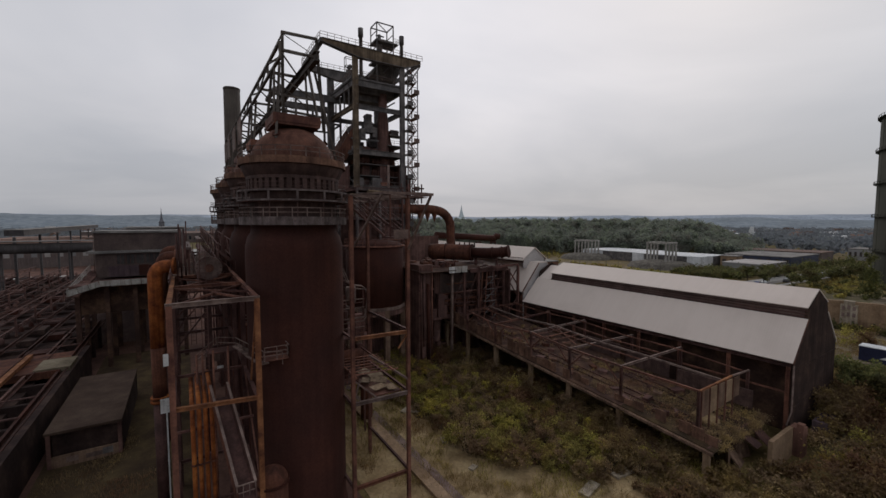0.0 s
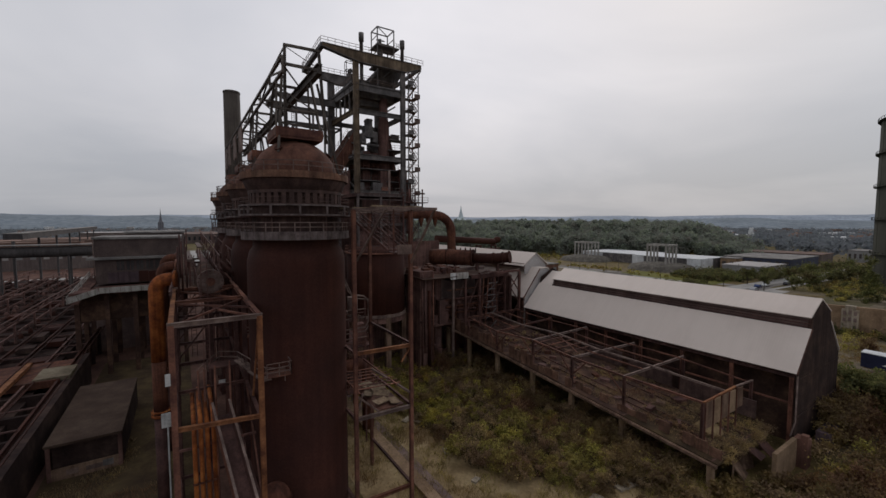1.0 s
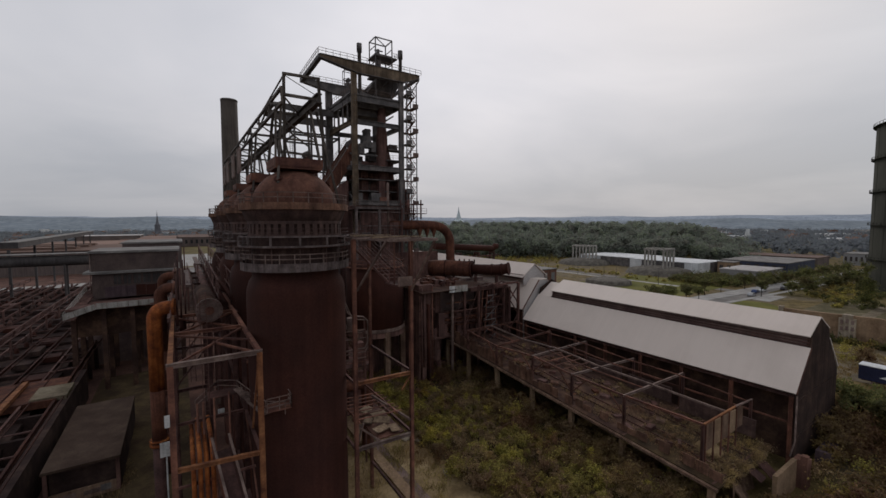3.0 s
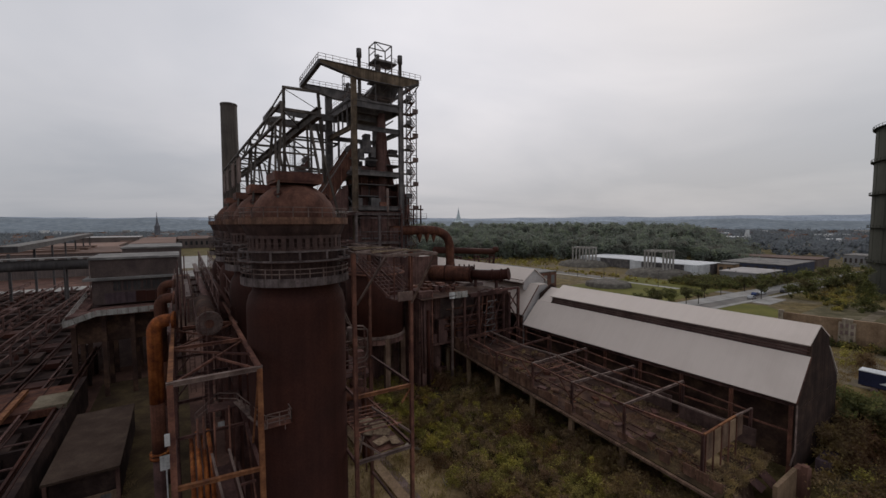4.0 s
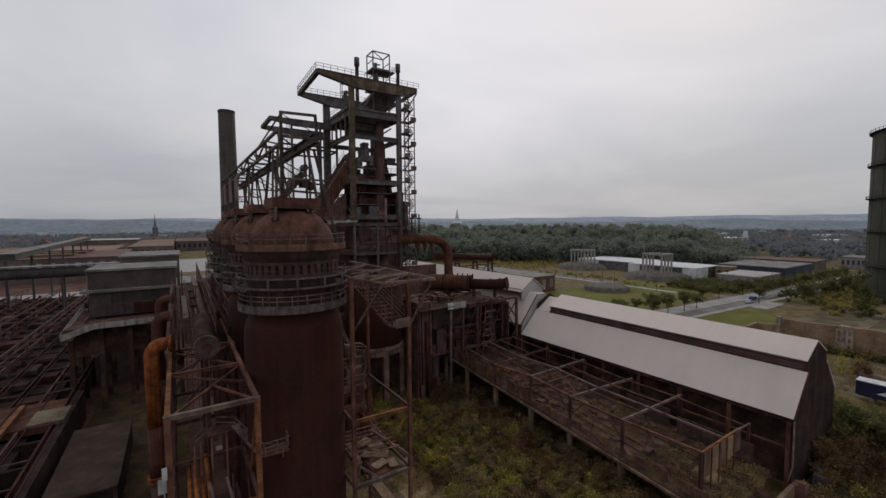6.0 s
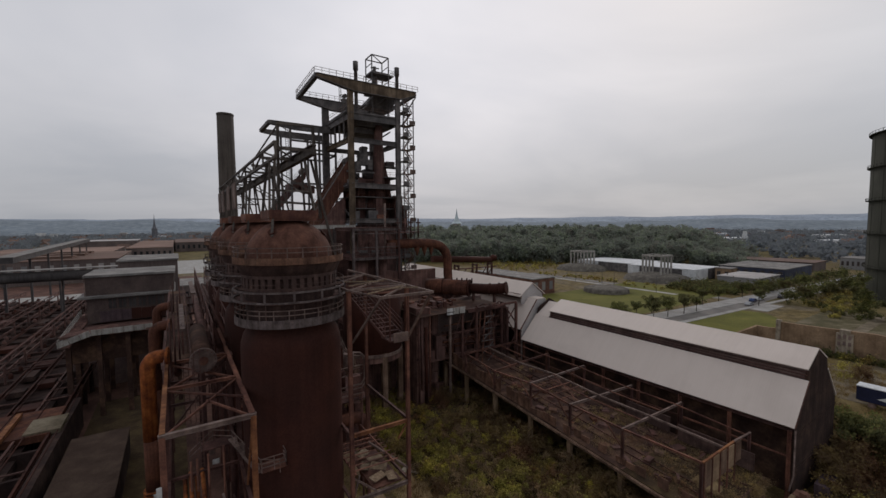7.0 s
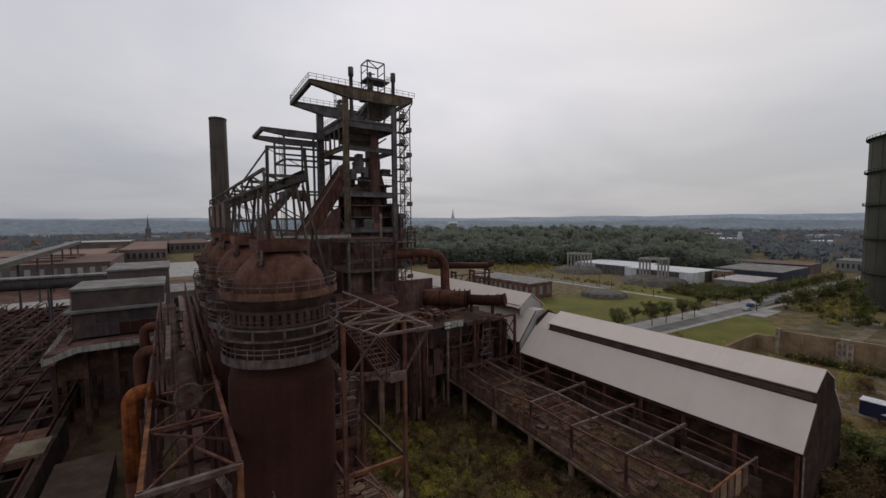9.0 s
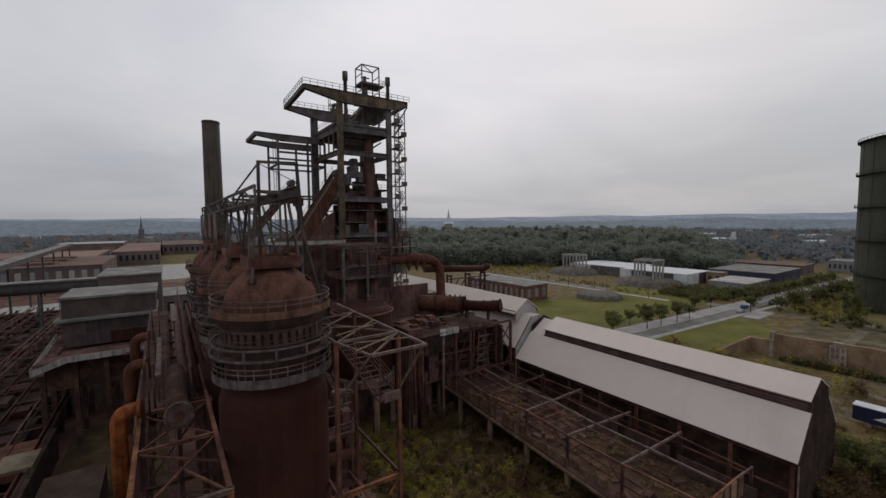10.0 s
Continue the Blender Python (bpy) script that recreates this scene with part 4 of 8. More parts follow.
    box(bm, -1.85, -1.75, -1.75, 1.75, 33.8, 34.45)
    box(bm, 1.75, 1.85, -1.75, 1.75, 33.8, 34.45)
    part("top_deck", bm, STEEL_BROWN, root, "rusty plate deck on the dome")
    # side service balcony and connecting pipe
    bm = bmesh.new()
    box(bm, -3.4, -1.7, -4.6, -3.3, 15.55, 15.63)
    part("balcony", bm, STEEL_BROWN, root)
    for p, q in (((-3.4, -4.6), (-1.7, -4.6)), ((-1.7, -4.6), (-1.7, -3.5))):
        for z in (15.95, 16.25, 16.6):
            member(root, "handrail", (*p, z), (*q, z), 0.055, 0.055, STEEL_PALE)
        for t in (0.0, 0.5, 1.0):
            x, y = p[0] + (q[0] - p[0]) * t, p[1] + (q[1] - p[1]) * t
            member(root, "rail_post", (x, y, 15.6), (x, y, 16.6), 0.055, 0.055, STEEL_PALE)
    return root


first = stove()
for y in (45.5, 58.0, 70.5):
    copy_thing(first, SITE @ pose(8.73, y, 0, 0, 0, 0))


# ---- the lifting runway over the stoves ----
def runway():
    root = thing("crane_runway", "riveted steel crane runway on splayed legs over the stoves", "crane runway")
    y0, y1, zt = 30.6, 76.0, 39.3
    # right: deep plate girder; left: lattice girder
    bm = bmesh.new()
    isec(bm, (10.2, y0, zt - 0.1), (10.0, y1, zt - 0.5), 0.45, 0.8, 0.09)
    part("plate_girder", bm, RUNWAY_STEEL, root)
    truss(root, (7.3, 30.3, zt + 0.15), (7.3, y1, zt + 0.15), 1.1, 9, 0.2, RUNWAY_STEEL, "lattice_girder")
    for i in range(9):
        y = 30.8 + i * 5.4
        member(root, "cross_beam", (7.3, y, zt - 0.2), (10.0, y, zt - 0.2), 0.16, 0.22, RUNWAY_STEEL)
        if i < 8:
            member(root, "plan_brace", (7.3, y, zt - 0.1), (10.0, y + 5.4, zt - 0.1), 0.1, 0.1, RUNWAY_STEEL)
    # end portal standing above the girders
    for x, lean in ((8.1, -0.1), (10.9, 0.5)):
        member(root, "portal_post", (x + lean, 33.2, 33.8), (x, 33.2, 41.5), 0.2, 0.22, RUNWAY_STEEL, "isec")
    member(root, "portal_beam", (8.0, 33.2, 41.5), (11.0, 33.2, 41.6), 0.2, 0.2, RUNWAY_STEEL)
    member(root, "tie_rod", (8.1, 33.2, 41.4), (7.3, 40.0, zt + 0.15), 0.1, 0.1, RUNWAY_STEEL)
    member(root, "portal_tie", (8.1, 33.2, 41.4), (10.85, 33.2, 40.1), 0.05, 0.05, RUNWAY_STEEL)
    member(root, "portal_sill", (7.5, 33.2, 35.2), (11.3, 33.2, 35.0), 0.16, 0.18, RUNWAY_STEEL)
    # splayed legs down to each dome deck
    for y in (33.1, 45.5, 58.0, 70.5):
        for s in (-1.2, 1.2):
            member(root, "leg", (7.3, y + s * 0.4, zt - 0.8), (6.95, y + s * 1.35, 33.7), 0.16, 0.18, RUNWAY_STEEL, "isec")
            member(root, "leg", (10.0, y + s * 0.4, zt - 0.6), (10.5, y + s * 1.35, 33.7), 0.16, 0.18, RUNWAY_STEEL, "isec")
            member(root, "leg_brace", (7.2, y + s * 0.5, zt - 1.4), (10.3, y + s * 1.1, 36.0), 0.09, 0.09, RUNWAY_STEEL)
        member(root, "long_leg", (7.75, y - 0.3, zt - 0.4), (7.0, y - 2.1, 32.35), 0.18, 0.18, RUNWAY_STEEL)
        member(root, "long_leg", (10.6, y - 0.2, zt - 0.6), (12.5, y - 0.4, 30.45), 0.18, 0.18, RUNWAY_STEEL)
        member(root, "leg_tie", (7.1, y - 1.2, 36.0), (10.3, y - 1.2, 36.0), 0.12, 0.14, RUNWAY_STEEL)
    # plank screens hung between the far legs
    for y in (50.0, 56.0, 63.0, 68.0):
        bm = bmesh.new()
        for k in range(5):
            box(bm, 6.7 + 0.02 * (k % 2), 6.8, y + k * 0.62, y + k * 0.62 + 0.55, 35.2 + 0.15 * (k % 3), 38.2 - 0.12 * (k % 2))
        part("screen", bm, STEEL_PALE, root, "grey sheet screen")


runway()


# ---- the open pipe frame beside the first stove ----
def pipe_frame():
    root = thing("pipe_rack", "open rusty steel pipe rack beside the first stove", "steel frame")
    xl, xr, ya, yb, zt = -0.3, 4.72, 27.1, 42.6, 20.6
    for x, y, m in ((xl, ya, STEEL_BROWN), (xr, ya, STEEL_ORANGE), (xl, yb, STEEL_DARK), (xr, yb, STEEL_DARK), (xl, 35.4, STEEL_DARK), (xr, 35.4, STEEL_DARK)):
        member(root, "post", (x, y, 0), (x, y, zt), 0.34, 0.36, m, "isec")
    member(root, "top_beam", (xl - 0.2, ya, zt), (xr + 0.2, ya, zt), 0.3, 0.3, STEEL_PALE, "isec")
    member(root, "edge_beam", (xl, ya, zt), (xl, yb, zt), 0.3, 0.3, STEEL_ORANGE, "isec")
    member(root, "edge_beam", (xr, ya, zt), (xr, 54, zt), 0.3, 0.3, STEEL_BROWN, "isec")
    member(root, "top_beam", (xl, yb, zt), (xr, yb, zt), 0.26, 0.26, STEEL_BROWN, "isec")
    member(root, "top_beam", (xl, 35.4, zt), (xr, 35.4, zt), 0.26, 0.26, STEEL_BROWN, "isec")
    for a, b in (((xl, ya), (xr, 35.4)), ((xr, ya), (2.3, 31.8)), ((xl, 35.4), (xr, 31.0)), ((xl, 42.6), (xr, 35.4)), ((xl, 35.4), (xr, 42.6))):
        member(root, "plan_brace", (*a, zt - 0.1), (*b, zt - 0.1), 0.14, 0.14, STEEL_BROWN)
    member(root, "mid_beam", (xl, ya - 0.02, 13.95), (xr, ya - 0.02, 13.6), 0.26, 0.26, STEEL_ORANGE, "isec")
    member(root, "mid_beam", (xl, ya, 6.2), (xr, ya, 6.2), 0.26, 0.26, STEEL_BROWN, "isec")
    for z in (6.2, 13.3):
        member(root, "side_beam", (xl, ya, z), (xl, yb, z), 0.22, 0.24, STEEL_DARK, "isec")
        member(root, "side_beam", (xr, ya, z), (xr, yb, z), 0.22, 0.24, STEEL_DARK, "isec")
        member(root, "cross_beam", (xl, 35.4, z), (xr, 35.4, z), 0.22, 0.24, STEEL_DARK, "isec")
    member(root, "side_brace", (xr, ya + 0.2, 6.2), (xr, 35.4, 13.3), 0.12, 0.14, STEEL_BROWN)
    member(root, "side_brace", (xr, ya + 0.2, 20.3), (xr, 31.4, 13.3), 0.12, 0.14, STEEL_ORANGE)
    # walkway with bent handrail inside the frame
    bm = bmesh.new()
    box(bm, 2.0, 4.4, 36.2, 37.8, 14.5, 14.62)
    part("walkway", bm, STEEL_DARK, root)
    railing(root, [(1.1, 37.4, 13.3), (2.85, 37.4, 14.7), (4.2, 36.4, 14.7), (4.8, 33.0, 14.9), (5.4, 29.6, 15.1), (6.6, 28.7, 15.1)], 0.95, STEEL_PALE, rails=2, step=1.2, r=0.035)
    for p, q in (((4.3, 36.6), (4.9, 33.0)), ((4.9, 33.2), (5.5, 29.8))):
        bm = bmesh.new()
        bar(bm, (*p, 14.85), (*q, 14.98), 0.7, 0.1)
        part("walkway", bm, STEEL_PALE, root)
    # slender risers
    for x, y in ((1.15, 33.0), (1.55, 33.2), (2.3, 33.5), (3.4, 34.2)):
        member(root, "riser", (x, y, 0), (x, y, 15.6), 0.16, 0.16, STEEL_BROWN, "tube")
    # white notice boards on the posts
    for x, y, z, w, h in ((-0.55, 26.85, 17.3, 0.28, 0.75), (3.0, 37.2, 12.9, 0.52, 0.42), (2.75, 37.25, 14.0, 0.5, 0.9)):
        bm = bmesh.new()
        box(bm, x - w / 2, x + w / 2, y - 0.03, y + 0.03, z - h / 2, z + h / 2)
        part("sheet_plate", bm, WHITE_BOARD if z != 14.0 else STEEL_PALE, root, "small pale sheet plate")


pipe_frame()


def pipe_bundle():
    root = thing("pipe_bundle", "bundle of four upright orange-rusted pipes in the rack", "pipes")
    for i in range(4):
        x = 0.72 + i * 0.40
        bm = bmesh.new()
        tube(bm, bend((x + 0.02, 29.0, 0.0), (x, 30.2, 12.9 + 0.3 * (i % 2)), (x, 36.0, 12.9 + 0.3 * (i % 2)), 0.7), 0.15, 12)
        part("pipe", bm, RUST_ORANGE, root)
        for z in (3.0, 8.6):
            y = 29.0 + 1.4 * z / 15.6
            bm = bmesh.new()
            tube(bm, [(x + 0.01, y, z - 0.06), (x + 0.01, y, z + 0.06)], 0.21, 12)
            part("flange", bm, RUST_RED, root)
    for z in (5.6, 11.0):
        y = 29.0 + 1.4 * z / 15.6 + 0.26
        member(root, "saddle", (-0.3, y, z), (4.7, y, z), 0.14, 0.16, STEEL_DARK)


pipe_bundle()


def trough():
    """A steep open chute that comes down between the rack's posts."""
    root = thing("chute", "steep open rusted steel chute with a railed end", "chute")
    a0, a1 = Vector((1.85, 30.4, 13.9)), Vector((2.86, 24.5, 9.2))
    b0, b1 = Vector((2.95, 30.4, 13.9)), Vector((3.93, 24.5, 9.2))
    down = Vector((0, -0.35, -0.9))
    for p, q, m in ((a0, a1, RUST_RED), (b0, b1, STEEL_DARK)):
        bm = bmesh.new()
        vs = [bm.verts.new(v + o) for o in (Vector((0, 0, 0)), Vector((0.1, 0, 0))) for v in (p, q, q + down, p + down)]
        for f in ((0, 1, 2, 3), (7, 6, 5, 4), (0, 4, 5, 1), (1, 5, 6, 2), (2, 6, 7, 3), (3, 7, 4, 0)):
            bm.faces.new([vs[i] for i in f])
        part("side_plate", bm, m, root)
        member(root, "top_flange", p + Vector((0.05, 0, 0.03)), q + Vector((0.05, 0, 0.03)), 0.16, 0.05, STEEL_PALE)
    bm = bmesh.new()
    vs = [bm.verts.new(v) for v in (a0 + down + Vector((0.1, 0, 0)), b0 + down, b1 + down, a1 + down + Vector((0.1, 0, 0)))]
    vs += [bm.verts.new(v.co + Vector((0, 0, -0.07))) for v in vs]
    for f in ((0, 1, 2, 3), (7, 6, 5, 4), (0, 4, 5, 1), (1, 5, 6, 2), (2, 6, 7, 3), (3, 7, 4, 0)):
        bm.faces.new([vs[i] for i in f])
    part("floor_plate", bm, STEEL_DARK, root)
    member(root, "end_flange", a1 + Vector((0, -0.03, 0.03)), b1 + Vector((0.1, -0.03, 0.03)), 0.07, 0.07, STEEL_PALE)
    for f in (0.0, 0.33, 0.67, 1.0):
        p = a1.lerp(b1, f) + Vector((0.03, -0.1, 0))
        member(root, "end_post", p, p + Vector((0, 0, -1.6)), 0.05, 0.05, STEEL_PALE)
    for h in (0.4, 0.8, 1.2):
        member(root, "end_rail", a1 + Vector((0, -0.13, -h)), b1 + Vector((0.1, -0.13, -h)), 0.04, 0.05, STEEL_PALE)
    for v in (a1, b1):
        member(root, "leg", (v.x + 0.05, v.y + 0.3, 0), (v.x + 0.05, v.y + 0.3, v.z - 0.8), 0.16, 0.16, STEEL_DARK)
    for v in (a0, b0):
        member(root, "leg", (v.x + 0.05, v.y - 0.2, 0), (v.x + 0.05, v.y - 0.2, v.z - 0.9), 0.16, 0.16, STEEL_DARK)


trough()

bm = bmesh.new()
tube(bm, [(0, 0, -3.2), (0, 0, 3.6)], 1.1, 28)
lathe(bm, [(1.1, 3.6)] + [(1.1 * math.cos(t), 3.6 + 1.1 * math.sin(t)) for t in np.linspace(0.1, 1.4, 7)] + [(0, 4.7)], 28)
vessel = thing("dome_vessel", "small red-rusted domed vessel at the foot of the stove", "vessel", (5.5, 27.9, 3.2))
part("shell", bm, RUST_RED, vessel)
bm = bmesh.new()
hoop(bm, 1.22, 3.5, 0.2, 0.16, 28)
part("flange", bm, RUST_DARK, vessel)


def wheel():
    root = thing("end_flange", "round pale flange cover on the end of a gas main", "flange", (2.42, 37.35, 0.1))
    bm = bmesh.new()
    tube(bm, [(0, 0.35, 21.75), (0, 12.0, 21.75)], 0.75, 24)
    part("main", bm, SOOT_SHADE, root)
    bm = bmesh.new()
    tube(bm, [(0, 0, 21.75), (0, 0.35, 21.75)], 1.02, 32)
    part("cover", bm, STEEL_PALE, root, "pale grey bolted cover")
    bm = bmesh.new()
    tube(bm, [(0, -0.16, 21.75), (0, 0.02, 21.75)], 0.36, 20)
    part("hub", bm, STEEL_BROWN, root)
    for i in range(16):
        a = 2 * math.pi * i / 16
        bm = bmesh.new()
        tube(bm, [(0.9 * math.cos(a), -0.06, 21.75 + 0.9 * math.sin(a)), (0.9 * math.cos(a), 0.02, 21.75 + 0.9 * math.sin(a))], 0.06, 6)
        part("bolt", bm, STEEL_DARK, root)
    for y in (1.5, 6.0, 11.0):
        member(root, "support", (0, y, 0), (0, y, 21.1), 0.3, 0.3, STEEL_DARK)


wheel()


def gas_pipe(y, x, z_low, flange):
    """A fat upright pipe that turns over into the pipe bridge."""
    root = thing("gas_pipe", "fat orange-rusted gas pipe bending over at its top", "pipe", (x, y, 0), group="upright gas pipes")
    bm = bmesh.new()
    tube(bm, bend((0, 0, 14.6), (0, 0, 21.9), (1.55, -0.3, 21.9), 1.1, 8), 0.57, 20)
    part("upper_pipe", bm, RUST_ORANGE if flange else RUST_RED, root, "rusted upper pipe")
    bm = bmesh.new()
    tube(bm, [(0, 0, z_low), (0, 0, 14.6)], 0.565, 20)
    part("middle_pipe", bm, RUST_RED, root, "duller middle pipe")
    bm = bmesh.new()
    tube(bm, [(0, 0, 0), (0, 0, z_low)], 0.54, 20)
    part("lower_pipe", bm, STEEL_DARK, root, "dark lower pipe")
    for a, b in (((1.4, -0.27, 21.9), (1.6, -0.31, 21.9)), ((0, 0, z_low - 0.12), (0, 0, z_low + 0.12)), ((0, 0, z_low + 0.3), (0, 0, z_low + 0.42))):
        bm = bmesh.new()
        tube(bm, [a, b], 0.76, 20)
        ring = part("flange", bm, RUST_ORANGE if flange else STEEL_BROWN, root)
        d = (Vector(b) - Vector(a)).normalized()
        u = Vector((0, 1, 0)) if abs(d.y) < 0.7 else Vector((0, 0, 1))
        v = d.cross(u).normalized()
        u = v.cross(d)
        for k in range(8):
            w = (u * math.cos(k * 0.785) + v * math.sin(k * 0.785)) * 0.67
            bm = bmesh.new()
            tube(bm, [Vector(a) - d * 0.06 + w, Vector(b) + d * 0.06 + w], 0.05, 6)
            part("bolt", bm, STEEL_DARK, ring)
    return root


gas_pipe(40.9, -1.62, 9.7, True)
gas_pipe(53.9, -1.62, 9.7, False)
gas_pipe(66.9, -1.75, 9.7, False)
bm = bmesh.new()
box(bm, -0.45, 0.45, -0.04, 0.04, 8.3, 9.6)
box(bm, -0.06, 0.06, 0.04, 0.12, -0.5, 9.3)
solid("white_cabinet", bm, WHITE_BOARD, "white enamel box on a thin post beside the pipe", "box", (-1.15, 39.9, 0.5))


def pipe_bridge():
    """The long pipe and service bridge that runs along the stoves."""
    root = thing("pipe_bridge", "long cluttered service bridge of pipes, ladders and walkways", "bridge")
    for y in np.arange(44.0, 92, 8.0):
        for x in (-0.6, 5.0):
            member(root, "post", (x, y, 0), (x, y, 20.4), 0.3, 0.3, STEEL_DARK, "isec")
        member(root, "cross_beam", (-0.6, y, 20.3), (5.0, y, 20.3), 0.26, 0.3, STEEL_DARK, "isec")
        member(root, "cross_beam", (-0.6, y, 13.0), (5.0, y, 13.0), 0.26, 0.3, STEEL_DARK, "isec")
        member(root, "brace", (-0.6, y, 13.0), (5.0, y, 20.3), 0.14, 0.14, STEEL_DARK)
    for x in (-0.6, 5.0):
        member(root, "long_beam", (x, 42.6, 20.3), (x, 92, 20.3), 0.28, 0.34, SOOT_PLATE, "isec")
        member(root, "long_beam", (x, 42.6, 13.0), (x, 92, 13.0), 0.28, 0.34, STEEL_DARK, "isec")
    bm = bmesh.new()
    box(bm, -0.4, 2.0, 43, 92, 20.5, 20.58)
    part("walkway", bm, SOOT_SHADE, root)
    railing(root, [(-0.4, 36.5, 20.6), (-0.4, 92, 20.6)], 1.1, SOOT_PLATE, step=1.6, rails=3)
    railing(root, [(1.6, 37, 20.6), (1.6, 92, 20.6)], 1.1, SOOT_PLATE, step=1.6, rails=3)
    for x, z, r in ((3.1, 21.2, 0.45), (4.2, 21.0, 0.3), (4.9, 21.6, 0.25), (2.1, 19.6, 0.35), (3.4, 18.6, 0.5), (0.5, 18.9, 0.3)):
        bm = bmesh.new()
        tube(bm, [(x, 44.5, z), (x, 91.5, z)], r, 12)
        part("pipe", bm, SOOT_PLATE if r > 0.3 else RUST_DARK, root)
    # ladders and thin stacks that stand up above the bridge
    for x, y, h in ((0.1, 40.5, 24.8), (0.4, 42.0, 25.2), (0.75, 43.5, 24.6), (0.2, 52.5, 25.6), (0.7, 55.0, 25.0), (1.0, 65.5, 26.0), (0.2, 69.0, 25.0)):
        member(root, "vent_pipe", (x, y, 20.3), (x, y, h), 0.16, 0.16, STEEL_DARK, "tube")
    for x, y in ((1.9, 36.2), (1.2, 45.5)):
        bm = bmesh.new()
        for s in (-0.22, 0.22):
            bar(bm, (x + s, y, 13.2), (x + s, y, 23.6), 0.06, 0.06)
        for k in range(26):
            bar(bm, (x - 0.22, y, 13.6 + 0.38 * k), (x + 0.22, y, 13.6 + 0.38 * k), 0.04, 0.04)
        part("ladder", bm, SOOT_PLATE, root)
    # pale duct covers, slanting conveyor cheeks
    for x, y, w in ((0.85, 50, 0.42), (2.4, 74, 0.6)):
        bm = bmesh.new()
        box(bm, x, x + w, y - 6, y + 9, 23.1, 23.35)
        part("duct_cover", bm, STEEL_PALE, root, "pale sheet duct cover")
        for q in (-5, 8):
            member(root, "duct_post", (x + w / 2, y + q, 20.4), (x + w / 2, y + q, 23.1), 0.12, 0.12, STEEL_DARK)
    truss(root, (3.6, 44, 23.6), (3.6, 90, 25.2), 1.8, 14, 0.1, SOOT_PLATE, "conveyor_truss")
    truss(root, (5.2, 44, 23.6), (5.2, 90, 25.2), 1.8, 14, 0.1, SOOT_PLATE, "conveyor_truss")
    for y in np.arange(44, 91, 5.75):
        z = 21.8 + (y - 44) / 46 * 1.6
        member(root, "conveyor_post", (3.6, y, 20.3), (3.6, y, z), 0.16, 0.16, SOOT_PLATE)
        member(root, "conveyor_post", (5.2, y, 20.3), (5.2, y, z), 0.16, 0.16, SOOT_PLATE)


pipe_bridge()


# ---- the tall access frame on the other side of the first stove ----
def access_frame():
    root = thing("access_frame", "tall slender steel access frame with cantilevered roof frame", "steel frame")
    xl, xr, y = 12.15, 17.35, 28.8
    for x, yy in ((xl, y), (xr, y), (xr, 38.0), (xl + 0.2, 36.5)):
        member(root, "post", (x, yy, 0), (x, yy, 28.0), 0.3, 0.32, STEEL_BROWN, "isec")
    top = 28.0
    for a, b in (((xl, y), (xr, y)), ((13.1, 24.6), (xr, 24.6)), ((xl, 24.6 + 4.2), (xl, 36.5)), ((13.1, 24.6), (12.2, 29.0)), ((xr, 24.5), (xr, 43.0)), ((xl, 36.5), (xr, 38.0)), ((13.1, 24.6), (xr, y)), ((xr, y), (xl, 36.5)), ((xl, y), (xr, 33.5)), ((xl, 33.0), (xr, 38))):
        heavy = 0.16 if a[1] == b[1] or a[0] == b[0] else 0.1
        member(root, "roof_member", (*a, top), (*b, top), heavy, heavy + 0.04, STEEL_PALE)
    member(root, "strut", (xr, 24.8, top - 0.1), (xr, y - 0.1, 23.4), 0.16, 0.16, STEEL_PALE)
    member(root, "strut", (13.1, 24.8, top - 0.1), (xl + 0.2, y - 0.1, 23.8), 0.14, 0.14, STEEL_PALE)
    # storey beams
    for z, m in ((16.1, STEEL_ORANGE), (10.5, STEEL_PALE), (3.1, RUST_RED)):
        member(root, "storey_beam", (xl, y, z), (xr, y, z - 0.1), 0.26, 0.3, m, "isec")
        member(root, "storey_beam", (xr, y, z), (xr, 38.0, z), 0.2, 0.24, STEEL_DARK, "isec")
        member(root, "storey_beam", (xl, y, z), (xl, 36.5, z), 0.2, 0.24, STEEL_DARK, "isec")
    member(root, "knee_brace", (xl, y, 12.6), (14.2, y, 10.7), 0.14, 0.14, STEEL_PALE)
    member(root, "knee_brace", (14.8, y + 3, 13.4), (xr, y, 11.6), 0.16, 0.18, STEEL_PALE)
    member(root, "knee_brace", (xl, y, 10.6), (xl + 0.6, y, 12.6), 0.12, 0.12, STEEL_PALE)
    member(root, "knee_brace", (xr, y, 15.9), (xr - 1.0, y, 14.6), 0.12, 0.12, STEEL_ORANGE)
    # slatted floor at 13 m
    for k in range(7):
        member(root, "slat", (xl + 0.1, y + 0.3 + k * 0.75, 12.9), (xr - 0.9, y + 0.3 + k * 0.75, 12.7), 0.12, 0.06, STEEL_BROWN)
    for x in (xl + 0.3, 15.9):
        member(root, "slat_bearer", (x, y, 12.72), (x, 36.5, 12.72), 0.12, 0.16, STEEL_BROWN)
    for x, yy, r, tilt in ((15.0, 30.2, 20, 0.15), (15.6, 31.4, -35, 0.3), (14.7, 32.4, 60, 0.1), (15.9, 33.0, 5, 0.2), (15.2, 34.2, 35, 0.25), (16.1, 29.9, 80, 0.05)):
        bm = bmesh.new()
        box(bm, -0.75, 0.75, -0.4, 0.4, 0, 0.06)
        ob = part("loose_board", bm, TIMBER, root, "loose weathered board")
        ob.matrix_local = pose(x, yy, 10.75 + tilt, 6 * tilt * 10, 4, r)
    bm = bmesh.new()
    box(bm, 14.2, 16.8, 29.2, 34.8, 10.5, 10.62)
